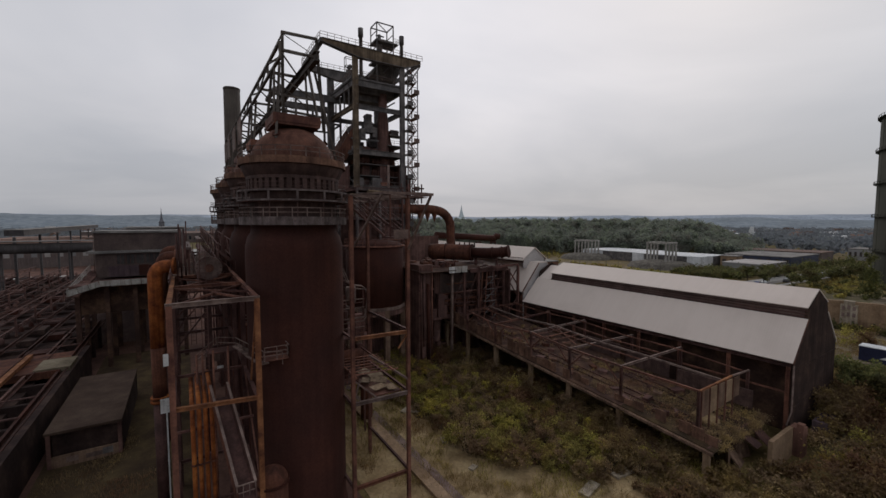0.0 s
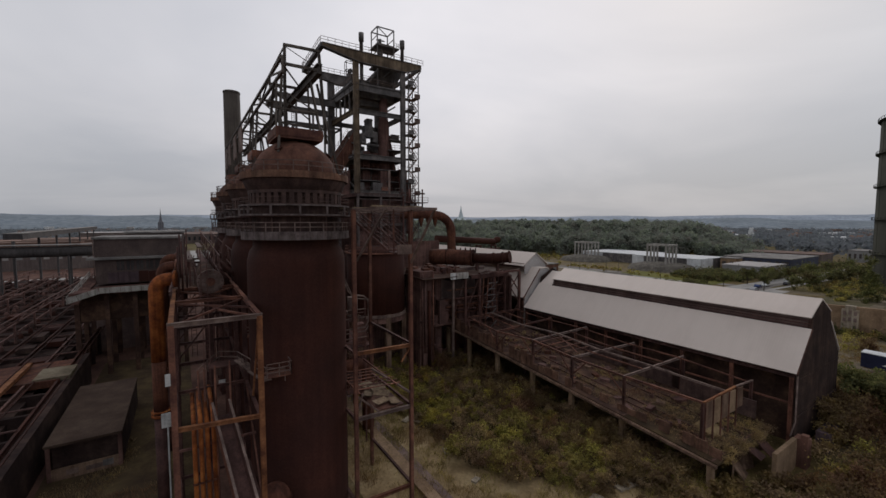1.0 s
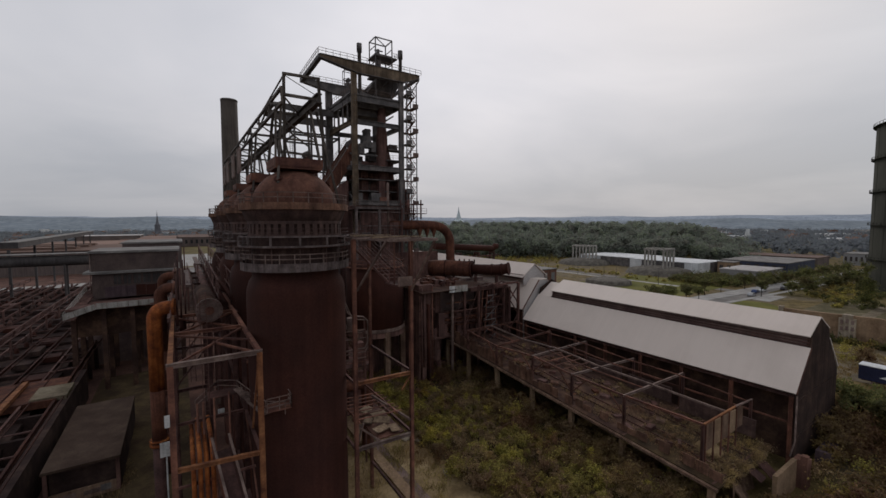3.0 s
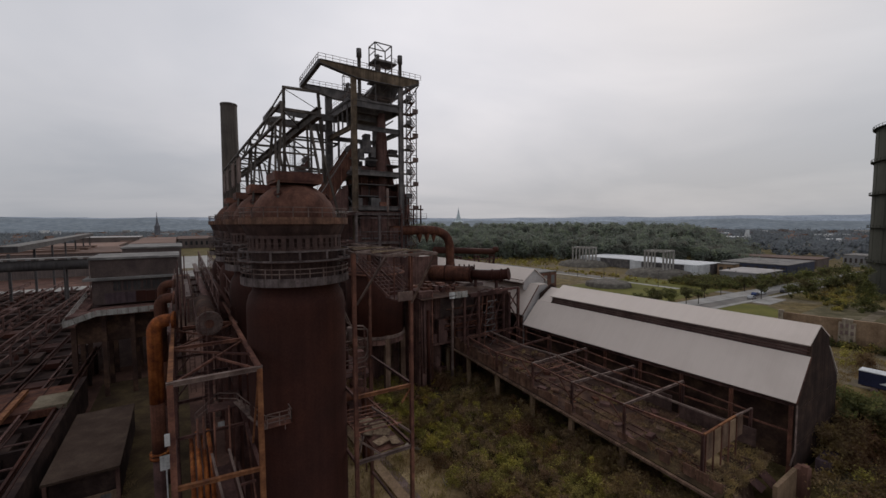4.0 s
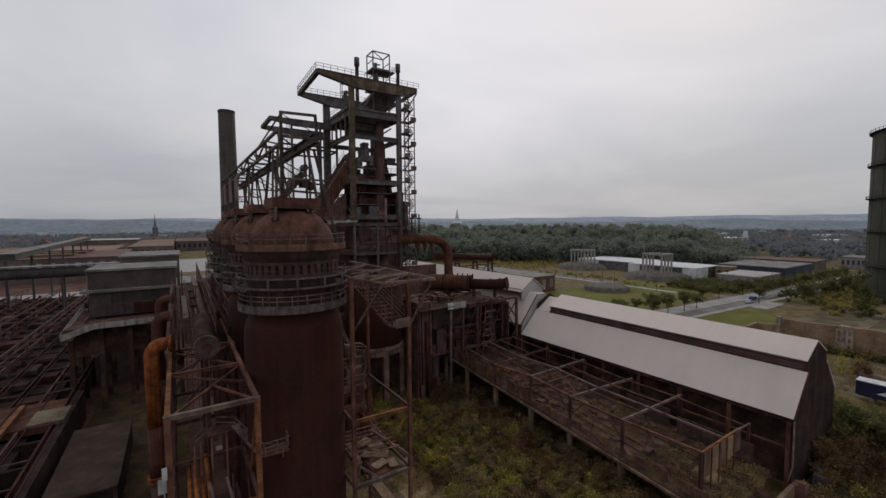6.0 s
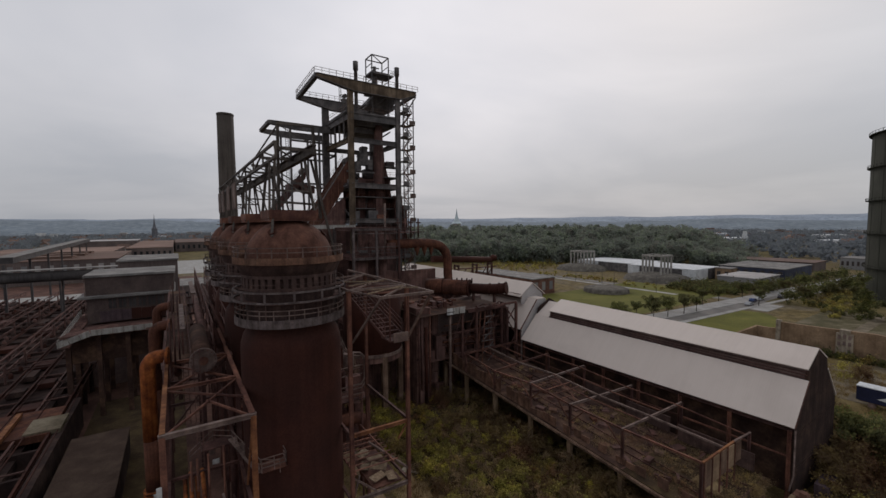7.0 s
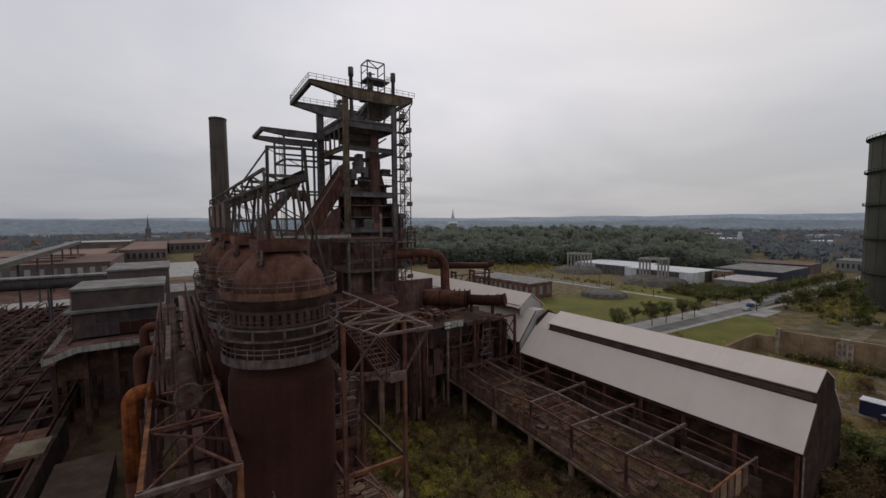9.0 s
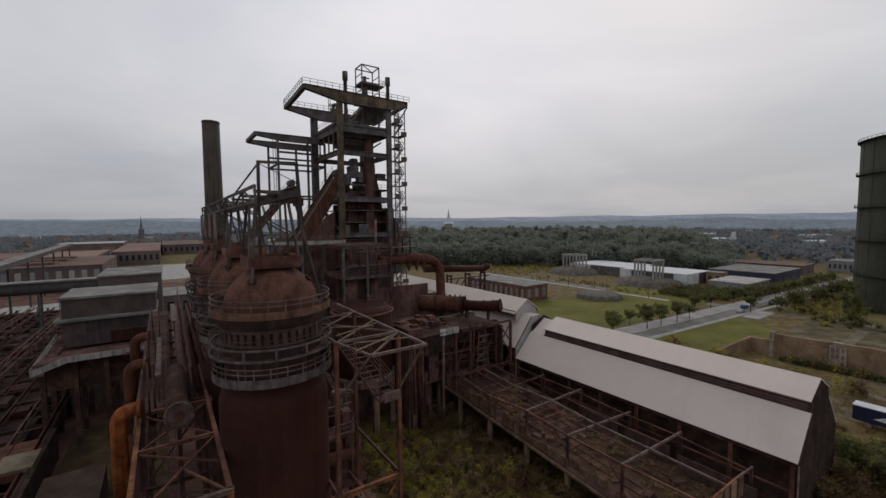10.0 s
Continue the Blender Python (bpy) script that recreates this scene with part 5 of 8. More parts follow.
    part("lower_floor", bm, STEEL_BROWN, root)
    # small hanging platform under the cantilever and its railed stair up to the stove gallery
    bm = bmesh.new()
    box(bm, 13.7, 15.3, 24.6, 26.2, 24.6, 24.7)
    part("platform", bm, STEEL_DARK, root)
    bm = bmesh.new()
    box(bm, 13.95, 15.15, 24.5, 24.58, 24.55, 25.25)
    part("fascia", bm, STEEL_PALE, root)
    for x in (13.75, 15.25):
        member(root, "hanger", (x, 24.75, 24.65), (x, 24.75, 28.0), 0.08, 0.08, STEEL_BROWN)
        p, q = Vector((x, 25.6, 24.7)), Vector((x - 0.6, 31.0, 27.0))
        member(root, "stair_string", p, q, 0.07, 0.2, STEEL_DARK)
        for h in (0.45, 0.8, 1.15):
            o = Vector((0, 0, h))
            member(root, "handrail", p + o, q + o, 0.05, 0.05, STEEL_DARK)
        for k in range(5):
            u = p.lerp(q, k / 4)
            member(root, "rail_post", u, u + Vector((0, 0, 1.15)), 0.05, 0.05, STEEL_DARK)
    for k in range(11):
        u = Vector((13.8, 25.7, 24.8)).lerp(Vector((13.2, 30.9, 27.0)), k / 10)
        member(root, "tread", u, u + Vector((1.4, 0, 0)), 0.22, 0.04, STEEL_DARK)
    # loose rods resting across the roof frame
    for a, b in (((12.4, 25.6), (16.4, 27.6)), ((13.0, 27.4), (17.0, 26.2)), ((12.6, 30.0), (16.9, 31.8)), ((12.4, 33.0), (16.2, 31.0))):
        member(root, "loose_rod", (*a, 28.2), (*b, 28.22), 0.1, 0.08, TIMBER)


def stove_pipes():
    root = thing("bent_pipes", "pale bent service pipes on a bracket behind the first stove", "pipes")
    for dx, dz, r in ((0.0, 0.0, 0.11), (0.45, -0.45, 0.08)):
        bm = bmesh.new()
        tube(bm, [(15.0, 42.6, 22.0 + dz), (15.7 + dx, 42.6, 20.8 + dz), (16.5 + dx, 42.6, 18.9 + dz), (17.0 + dx, 42.6, 18.45 + dz), (18.4 + dx, 42.6, 18.2 + dz), (18.9 + dx * 0.4, 42.6, 17.7 + dz), (19.05 + dx * 0.4, 42.6, 17.1 + dz), (19.0 + dx * 0.4, 42.6, 15.2 + dz), (18.6, 42.6, 14.4 + dz), (15.2, 42.6, 14.3 + dz)], r, 10)
        part("pipe", bm, STEEL_PALE, root)
    for z in (13.2, 15.6, 16.6):
        member(root, "rail", (15.2, 42.8, z), (18.8, 42.8, z), 0.09, 0.09, STEEL_PALE)
    for x in (15.4, 18.7):
        member(root, "bracket_post", (x, 42.9, 0), (x, 42.9, 18.0), 0.18, 0.2, STEEL_DARK, "isec")
    bm = bmesh.new()
    tube(bm, [(17.3, 43.3, 16.2), (17.3, 43.3, 18.1)], 0.6, 16)
    part("drum", bm, STEEL_PALE, root)
    member(root, "drum_bracket", (15.4, 43.2, 16.1), (18.7, 43.2, 16.1), 0.12, 0.12, STEEL_DARK)


stove_pipes()


access_frame()


# ---- the blast furnace and its hoist tower ----
def furnace_tower():
    root = thing("blast_furnace", "dark blast furnace with hoist tower, crane girders and stairs", "blast furnace")
    xa, xb, ya, yb = 35.3, 47.35, 88.0, 103.5
    # four box columns
    for x, y, w, m in ((xa, ya, 1.05, STEEL_OCHRE), (xb, ya, 0.95, STEEL_GREEN), (xa - 0.9, yb, 1.5, STEEL_GREEN), (xb, yb, 1.2, STEEL_GREEN)):
        bm = bmesh.new()
        o, f = w / 2 + 0.08, w / 2 - 0.08
        outline = ((-o, -0.42), (-f, -0.42), (-f, -0.22), (f, -0.22), (f, -0.42), (o, -0.42), (o, 0.42), (f, 0.42), (f, 0.22), (-f, 0.22), (-f, 0.42), (-o, 0.42))
        lo = [bm.verts.new((x + u, y + v, 0)) for u, v in outline]
        hi = [bm.verts.new((x + u, y + v, 64.6)) for u, v in outline]
        bm.faces.new(lo[::-1])
        bm.faces.new(hi)
        for k in range(12):
            bm.faces.new((lo[k], lo[(k + 1) % 12], hi[(k + 1) % 12], hi[k]))
        part("column", bm, m, root, "riveted box column")
    # crane girders with tapered cantilevers
    for y, z in ((ya, 66.1), (yb, 65.4)):
        bm = bmesh.new()
        x0, x1, x2, x3 = 27.6, 36.0, 48.0, 52.4
        depth = ((x0, 0.7), (x1, 2.3), (x2, 2.3), (x3, 0.7))
        for s in (-0.45, 0.45):
            top = [bm.verts.new((x, y + s, z)) for x, d in depth]
            low = [bm.verts.new((x, y + s, z - d)) for x, d in depth]
            for i in range(3):
                bm.faces.new((top[i], top[i + 1], low[i + 1], low[i]))
        part("crane_girder", bm, STEEL_OCHRE if y == ya else STEEL_GREEN, root, "riveted cantilever girder web")
        member(root, "girder_flange", (x0, y, z + 0.05), (x3, y, z + 0.05), 1.3, 0.14, STEEL_GREEN)
        member(root, "girder_flange", (x0, y, z - 0.7), (x1, y, z - 2.35), 1.2, 0.14, STEEL_GREEN)
        member(root, "girder_flange", (x1, y, z - 2.35), (x2, y, z - 2.35), 1.2, 0.14, STEEL_GREEN)
        member(root, "girder_flange", (x2, y, z - 2.35), (x3, y, z - 0.7), 1.2, 0.14, STEEL_GREEN)
        railing(root, [(x0 - 0.4, y - 0.6, z + 0.1), (x3 + 0.4, y - 0.6, z + 0.1)], 1.2, STEEL_PALE, step=1.6, rails=2, r=0.05)
    member(root, "end_girder", (27.7, ya - 0.4, 65.75), (27.7, yb + 0.4, 65.0), 0.9, 0.9, STEEL_GREEN)
    railing(root, [(27.2, ya, 66.2), (27.2, yb, 65.5)], 1.2, STEEL_PALE, step=1.6, rails=2, r=0.05)
    member(root, "end_girder", (52.3, ya, 65.6), (52.3, yb, 65.0), 0.6, 0.8, STEEL_GREEN)
    # crane trolley and winch house on the girders
    bm = bmesh.new()
    box(bm, 42.6, 49.0, 89.0, 97.5, 66.2, 66.6)
    part("trolley_deck", bm, STEEL_GREEN, root)
    bm = bmesh.new()
    lo = [bm.verts.new((x, 93.0, z)) for x, z in ((41.2, 63.0), (45.0, 62.4), (48.0, 61.9), (50.2, 66.1), (44.0, 66.1))]
    hi = [bm.verts.new((v.co.x, 97.5, v.co.z)) for v in lo]
    bm.faces.new(lo)
    bm.faces.new(hi[::-1])
    for k in range(5):
        bm.faces.new((lo[k], hi[k], hi[(k + 1) % 5], lo[(k + 1) % 5]))
    bmesh.ops.recalc_face_normals(bm, faces=bm.faces)
    part("winch_box", bm, STEEL_GREEN, root)
    for a, b in (((40.0, 92, 61.2), (44.5, 94, 65.8)), ((46, 90, 65), (43, 97, 61.5)), ((42.6, 92, 59.6), (42.6, 92, 65.8)), ((46.6, 92, 59.6), (47.4, 92, 65.8))):
        member(root, "sling", a, b, 0.35, 0.35, STEEL_GREEN)
    # lifting cage on top
    for x in (40.95, 45.25):
        for y in (88.4, 92.0):
            member(root, "cage_post", (x, y, 66.1), (x, y, 73.2), 0.22, 0.22, STEEL_GREEN)
    for z in (67.6, 71.2):
        member(root, "cage_tie", (40.95, 88.4, z), (40.95, 92.0, z), 0.14, 0.14, STEEL_GREEN)
        member(root, "cage_tie", (45.25, 88.4, z), (45.25, 92.0, z), 0.14, 0.14, STEEL_GREEN)
    for z in (69.4, 73.2):
        for a, b in (((40.95, 88.4), (45.25, 88.4)), ((40.95, 92.0), (45.25, 92.0)), ((40.95, 88.4), (40.95, 92.0)), ((45.25, 88.4), (45.25, 92.0))):
            member(root, "cage_beam", (*a, z), (*b, z), 0.2, 0.22, STEEL_GREEN)
    member(root, "cage_brace", (40.95, 88.4, 73.2), (45.25, 92.0, 73.2), 0.16, 0.16, STEEL_GREEN)
    bm = bmesh.new()
    box(bm, 40.7, 46.6, 88.2, 92.4, 69.0, 69.2)
    part("cage_floor", bm, STEEL_GREEN, root)
    railing(root, [(45.2, 88.2, 69.2), (46.6, 88.2, 69.2), (46.6, 92.8, 69.2)], 1.1, STEEL_GREEN, step=0.8)
    bm = bmesh.new()
    tube(bm, [(42.4, 90.2, 66.2), (42.4, 90.2, 69.8)], 0.7, 14)
    tube(bm, [(42.4, 90.2, 69.8), (42.4, 90.2, 71.2)], 0.4, 12)
    part("valve_stem", bm, STEEL_GREEN, root)
    member(root, "valve_arm", (41.5, 90.2, 70.9), (43.6, 90.2, 71.0), 0.2, 0.25, STEEL_GREEN)
    # bleeder stacks
    for x, z in ((37.1, 70.9), (47.75, 71.6)):
        bm = bmesh.new()
        lathe(bm, [(0.42, 58), (0.42, z - 1.9), (0.6, z - 1.9), (0.6, z), (0.36, z), (0.36, z - 0.4)], 18, True, (x, 88.0 + 0.9))
        part("bleeder_pipe", bm, STEEL_GREEN, root)
    # floors and storey beams
    for z, t, m in ((59.6, 0.5, STEEL_GREEN), (42.6, 0.4, STEEL_GREEN), (34.0, 0.5, STEEL_GREEN), (27.0, 0.5, STEEL_GREEN)):
        bm = bmesh.new()
        box(bm, xa - 0.8, xb + 1.2, ya + 0.75, yb - 0.4, z - t, z)
        part("floor", bm, m, root)
    railing(root, [(xa - 0.9, yb, 59.6), (xa - 0.9, ya + 0.4, 59.6), (xb + 1.2, ya + 0.4, 59.6)], 1.15, STEEL_PALE, step=1.5)
    for z, h, m in ((58.2, 1.6, STEEL_GREEN), (52.8, 1.1, STEEL_GREEN), (42.4, 1.2, STEEL_GREEN), (34.2, 1.0, STEEL_GREEN)):
        member(root, "storey_beam", (xa, ya, z), (xb, ya, z), 0.6, h, m, "isec")
        member(root, "storey_beam", (xa - 0.5, yb, z), (xb, yb, z), 0.6, h, m, "isec")
        member(root, "storey_beam", (xa - 0.3, ya, z), (xa - 0.7, yb, z), 0.6, h, STEEL_OCHRE if z == 52.8 else m, "isec")
        member(root, "storey_beam", (xb, ya, z), (xb, yb, z), 0.6, h, m, "isec")
    for i in range(4):
        member(root, "hanger", (xa - 0.5, 91 + i * 3.2, 53.0), (xa - 0.5, 91 + i * 3.2, 58.6), 0.3, 0.3, STEEL_GREEN)
    # dark box added to fill in the underside structure of the top floor
    bm = bmesh.new()
    box(bm, 36.6, 46.6, 91.0, 101.5, 57.0, 59.1)
    box(bm, 38.2, 45.4, 92.5, 100.0, 55.6, 57.0)
    part("charging_hood", bm, STEEL_GREEN, root, "dark box filling the top floor's underside")
    # furnace shaft, throat and uptakes
    bm = bmesh.new()
    lathe(bm, [(6.2, 10), (5.9, 20), (5.6, 28), (4.6, 33), (3.4, 35), (2.9, 39), (2.3, 42.5), (1.2, 44.2), (0, 44.4)], 36, True, (43.6, 94.6))
    part("furnace_shaft", bm, SOOT_PLATE, root, "dark plated furnace shaft")
    bm = bmesh.new()
    box(bm, 34.6, 47.8, 91.0, 102.0, 0, 33.0)
    part("stack_casing", bm, SOOT_PLATE, root, "sooty casing of the furnace stack")
    bm = bmesh.new()
    box(bm, 48.0, 51.4, 91.2, 99.0, 24.0, 38.2)
    box(bm, 48.0, 50.2, 91.4, 96.0, 38.2, 40.6)
    part("side_casing", bm, SOOT_PLATE, root, "sooty casing beside the stairs")
    bm = bmesh.new()
    vs = [bm.verts.new((x, 90.2, z)) for x, z in ((27.5, 0), (34.4, 0), (34.4, 39.5), (32.5, 38.4), (27.5, 31.5))]
    f0 = bm.faces.new(vs)
    ext = bmesh.ops.extrude_face_region(bm, geom=[f0])
    bmesh.ops.translate(bm, verts=[v for v in ext["geom"] if isinstance(v, bmesh.types.BMVert)], vec=(0, 1.1, 0))
    bmesh.ops.recalc_face_normals(bm, faces=bm.faces)
    part("skip_casing", bm, SOOT_PLATE, root, "sooty sheet casing under the skip incline")
    for x, y, z1, r, m in ((43.7, 91.4, 57.5, 1.15, SOOT_PLATE), (39.0, 98.5, 57, 0.6, STEEL_GREEN)):
        bm = bmesh.new()
        lathe(bm, [(r, 28), (r * 1.15, 43), (r * 1.25, 47), (r * 1.2, 50.5), (r * 0.95, 53), (r * 0.9, z1), (0, z1)], 18, True, (x, y))
        part("uptake", bm, m, root, "upright rusted gas uptake")
    bm = bmesh.new()
    tube(bm, [(43.9, 91.4, 50.5), (44.8, 91.7, 48.0), (46.2, 92.5, 44.5), (46.6, 92, 40)], 0.7, 16)
    part("uptake_branch", bm, SOOT_PLATE, root)
    # platforms, hoppers and clutter inside the tower
    rng = random.Random(4)
    for k in range(46):
        x, y, z = rng.uniform(35.8, 46.5), rng.uniform(88.9, 101), rng.choice((34.2, 34.2, 37.2, 40.0, 42.7, 42.7, 45.0))
        w, d, h = rng.uniform(0.5, 2.6), rng.uniform(0.5, 2.2), rng.uniform(0.5, 2.6)
        bm = bmesh.new()
        if k % 3:
            box(bm, x - w / 2, x + w / 2, y - d / 2, y + d / 2, z, z + h)
        else:
            tube(bm, [(x, y, z), (x, y, z + h * 1.2)], w * 0.3, 10)
        part("machinery", bm, rng.choice((STEEL_GREEN, STEEL_GREEN, RUST_DARK, STEEL_BROWN)), root)
    for z, x0, x1, y1 in ((37.2, 36, 46.8, 101), (40.0, 36, 46.8, 101), (45.0, 44.2, 48.8, 95), (47.6, 44.6, 48.8, 92.5)):
        bm = bmesh.new()
        box(bm, x0, x1, 89.4, y1, z - 0.18, z)
        part("grating", bm, STEEL_GREEN, root)
        railing(root, [(x0, 89.3, z), (x1, 89.3, z)], 1.1, STEEL_BROWN, step=1.4)
    # hoist gear crowded beside the uptake
    for x0, x1, z0, z1 in ((38.3, 40.4, 47.6, 50.2), (38.9, 40.2, 50.2, 52.0), (37.4, 38.6, 46.0, 48.4), (40.4, 41.4, 46.6, 49.0), (45.4, 47.4, 47.6, 48.9)):
        bm = bmesh.new()
        box(bm, x0, x1, 90.2, 92.2, z0, z1)
        box(bm, x0 - 0.12, x1 + 0.12, 90.1, 92.3, z1 - 0.5, z1 - 0.3)
        tube(bm, [((x0 + x1) / 2, 90.0, (z0 + z1) / 2), ((x0 + x1) / 2, 90.25, (z0 + z1) / 2)], 0.45, 12)
        part("hoist_gear", bm, STEEL_GREEN, root)
    for z in (46.0, 42.6):
        member(root, "gear_beam", (35.3, 91.2, z), (43.5, 91.2, z), 0.3, 0.4, STEEL_GREEN)
    # small cage with winding gear on the far girder
    for x in (38.5, 41.0):
        for y in (102.9, 104.2):
            member(root, "cage_post", (x, y, 65.5), (x, y, 69.6), 0.14, 0.14, STEEL_GREEN)
    for z in (67.4, 69.6):
        for a, b in (((38.5, 102.9), (41.0, 102.9)), ((38.5, 104.2), (41.0, 104.2)), ((38.5, 102.9), (38.5, 104.2)), ((41.0, 102.9), (41.0, 104.2))):
            member(root, "cage_beam", (*a, z), (*b, z), 0.12, 0.14, STEEL_GREEN)
    bm = bmesh.new()
    box(bm, 39.0, 40.4, 103.1, 104.0, 65.5, 66.6)
    tube(bm, [(39.7, 103.0, 67.3), (39.7, 104.1, 67.3)], 0.55, 14)
    part("winding_gear", bm, STEEL_GREEN, root)
    for p, q in (((44.5, 96, 54.4), (49.2, 96, 57.6)), ((35.3, 88, 34.5), (35.0, 103.5, 42))):
        member(root, "sway_brace", p, q, 0.35, 0.35, STEEL_GREEN)
    # sheet-clad charging floors behind the gratings
    for x0, x1, z0, z1 in ((38.4, 48.6, 34.2, 41.6), (39.6, 48.8, 42.7, 46.0)):
        bm = bmesh.new()
        box(bm, x0, x1, 101.2, 101.5, z0, z1)
        part("cladding", bm, SOOT_PLATE, root, "sooty sheet cladding")
    for x, y, z0, z1, w in ((44.8, 93.0, 34.2, 47.0, 2.2), (39.2, 92.6, 34.2, 44.5, 1.8), (47.6, 95.5, 34.2, 45.5, 1.6), (42.6, 90.2, 34.2, 39.6, 1.5)):
        bm = bmesh.new()
        box(bm, x - w / 2, x + w / 2, y - 0.9, y + 0.9, z0, z1)
        box(bm, x - w / 2 - 0.15, x + w / 2 + 0.15, y - 1.05, y + 1.05, z1 - 2.2, z1 - 1.9)
        part("charging_bin", bm, SOOT_PLATE, root, "sooty charging bin")
    # stair tower
    for x, y in ((48.7, 87.6), (51.5, 87.6), (48.7, 90.6), (51.5, 90.6)):
        member(root, "stair_post", (x, y, 0), (x, y, 64.2), 0.2, 0.2, STEEL_GREEN)
    n = 17
    for i in range(n):
        z = 13.0 + i * 3.0
        s = 1 if i % 2 else -1
        xa2, xb2 = (48.9, 51.3) if s > 0 else (51.3, 48.9)
        bm = bmesh.new()
        for yy in (87.7, 88.7):
            bar(bm, (xa2, yy, z), (xb2, yy, z + 3.0), 0.06, 0.16)
            bar(bm, (xa2, yy, z + 1.1), (xb2, yy, z + 4.1), 0.06, 0.06)
        for k in range(12):
            t = (k + 0.5) / 12
            x = xa2 + (xb2 - xa2) * t
            box(bm, x - 0.1, x + 0.1, 87.7, 88.7, z + 3 * t - 0.02, z + 3 * t + 0.02)
        part("stair_flight", bm, STEEL_BROWN, root)
        bm = bmesh.new()
        x5 = 50.3 if s > 0 else 48.5
        box(bm, 48.5, 51.8, 88.8, 90.7, z - 0.1, z)
        box(bm, x5, x5 + 1.6, 87.4, 88.8, z - 0.1, z)
        box(bm, x5, x5 + 1.6, 87.34, 87.4, z - 0.1, z + 0.95)
        part("landing", bm, STEEL_PALE if i % 2 else STEEL_GREEN, root)
        member(root, "landing_rail", (48.6, 90.7, z + 1.05), (51.7, 90.7, z + 1.05), 0.07, 0.08, STEEL_GREEN)
        member(root, "stair_tie", (48.7, 87.6, z + 1.5), (51.5, 87.6, z + 1.5), 0.1, 0.12, STEEL_GREEN)
    member(root, "stair_brace", (48.7, 87.6, 59.5), (52.3, 87.6, 65.0), 0.25, 0.25, STEEL_GREEN)
    # skip incline climbing into the tower
    for y in (91.5, 97.0):
        bm = bmesh.new()
        p = [(12.0, 12.0), (36.5, 49.6), (36.5, 44.5), (12.0, 7.5)]
        f0 = bm.faces.new([bm.verts.new((x, y, z)) for x, z in p])
        ext = bmesh.ops.extrude_face_region(bm, geom=[f0])
        bmesh.ops.translate(bm, verts=[v for v in ext["geom"] if isinstance(v, bmesh.types.BMVert)], vec=(0, 0.3, 0))
        bmesh.ops.recalc_face_normals(bm, faces=bm.faces)
        part("skip_girder", bm, DOME_RUST, root, "brown plate girder of the skip incline")
        for i in range(16):
            t = i / 15
            x, z = 12 + 24.5 * t, 12 + 37.6 * t
            member(root, "girder_rib", (x, y - 0.12, z - 0.1), (x, y - 0.12, z - 4.9), 0.2, 0.2, STEEL_BROWN)
        railing(root, [(12, y, 12.1), (36.5, y, 49.7)], 1.1, STEEL_PALE, step=2.2)
    bm = bmesh.new()
    for x0, z0, x1, z1 in ((12.0, 10.5, 36.5, 48.0),):
        vs = [bm.verts.new(v) for v in ((x0, 91.8, z0), (x1, 91.8, z1), (x1, 97, z1), (x0, 97, z0))]
        bm.faces.new(vs)
    ob = part("skip_floor", bm, STEEL_GREEN, root)
    ob.modifiers.new("thick", "SOLIDIFY").thickness = 0.3
    for x, z in ((20, 23.5), (28, 35.8)):
        for y in (91.6, 97.1):
            member(root, "trestle_leg", (x, y, 0), (x, y, z - 3.5), 0.6, 0.6, STEEL_GREEN)
    bm = bmesh.new()
    tube(bm, [(36.6, 93.2, 48.8), (36.6, 95.6, 48.8)], 0.9, 20)
    part("rope_sheave", bm, STEEL_GREEN, root)
    # pale platform beside the shaft foot
    bm = bmesh.new()
    box(bm, 19.0, 35.2, 86.0, 88.6, 32.4, 32.6)
    part("side_platform", bm, STEEL_PALE, root)
    for x in (19.5, 26, 30.5, 35):
        member(root, "platform_leg", (x, 87, 0), (x, 87, 32.5), 0.4, 0.4, STEEL_GREEN)
    for i in range(12):
        bm = bmesh.new()
        box(bm, 19.0 + 1.35 * i, 20.3 + 1.35 * i, 85.9, 86.0, 32.4, 33.2)
        part("kick_plate", bm, CONCRETE_PALE, root)
    railing(root, [(19.0, 86, 32.6), (35.2, 86, 32.6)], 1.5, STEEL_PALE, step=1.35)


furnace_tower()


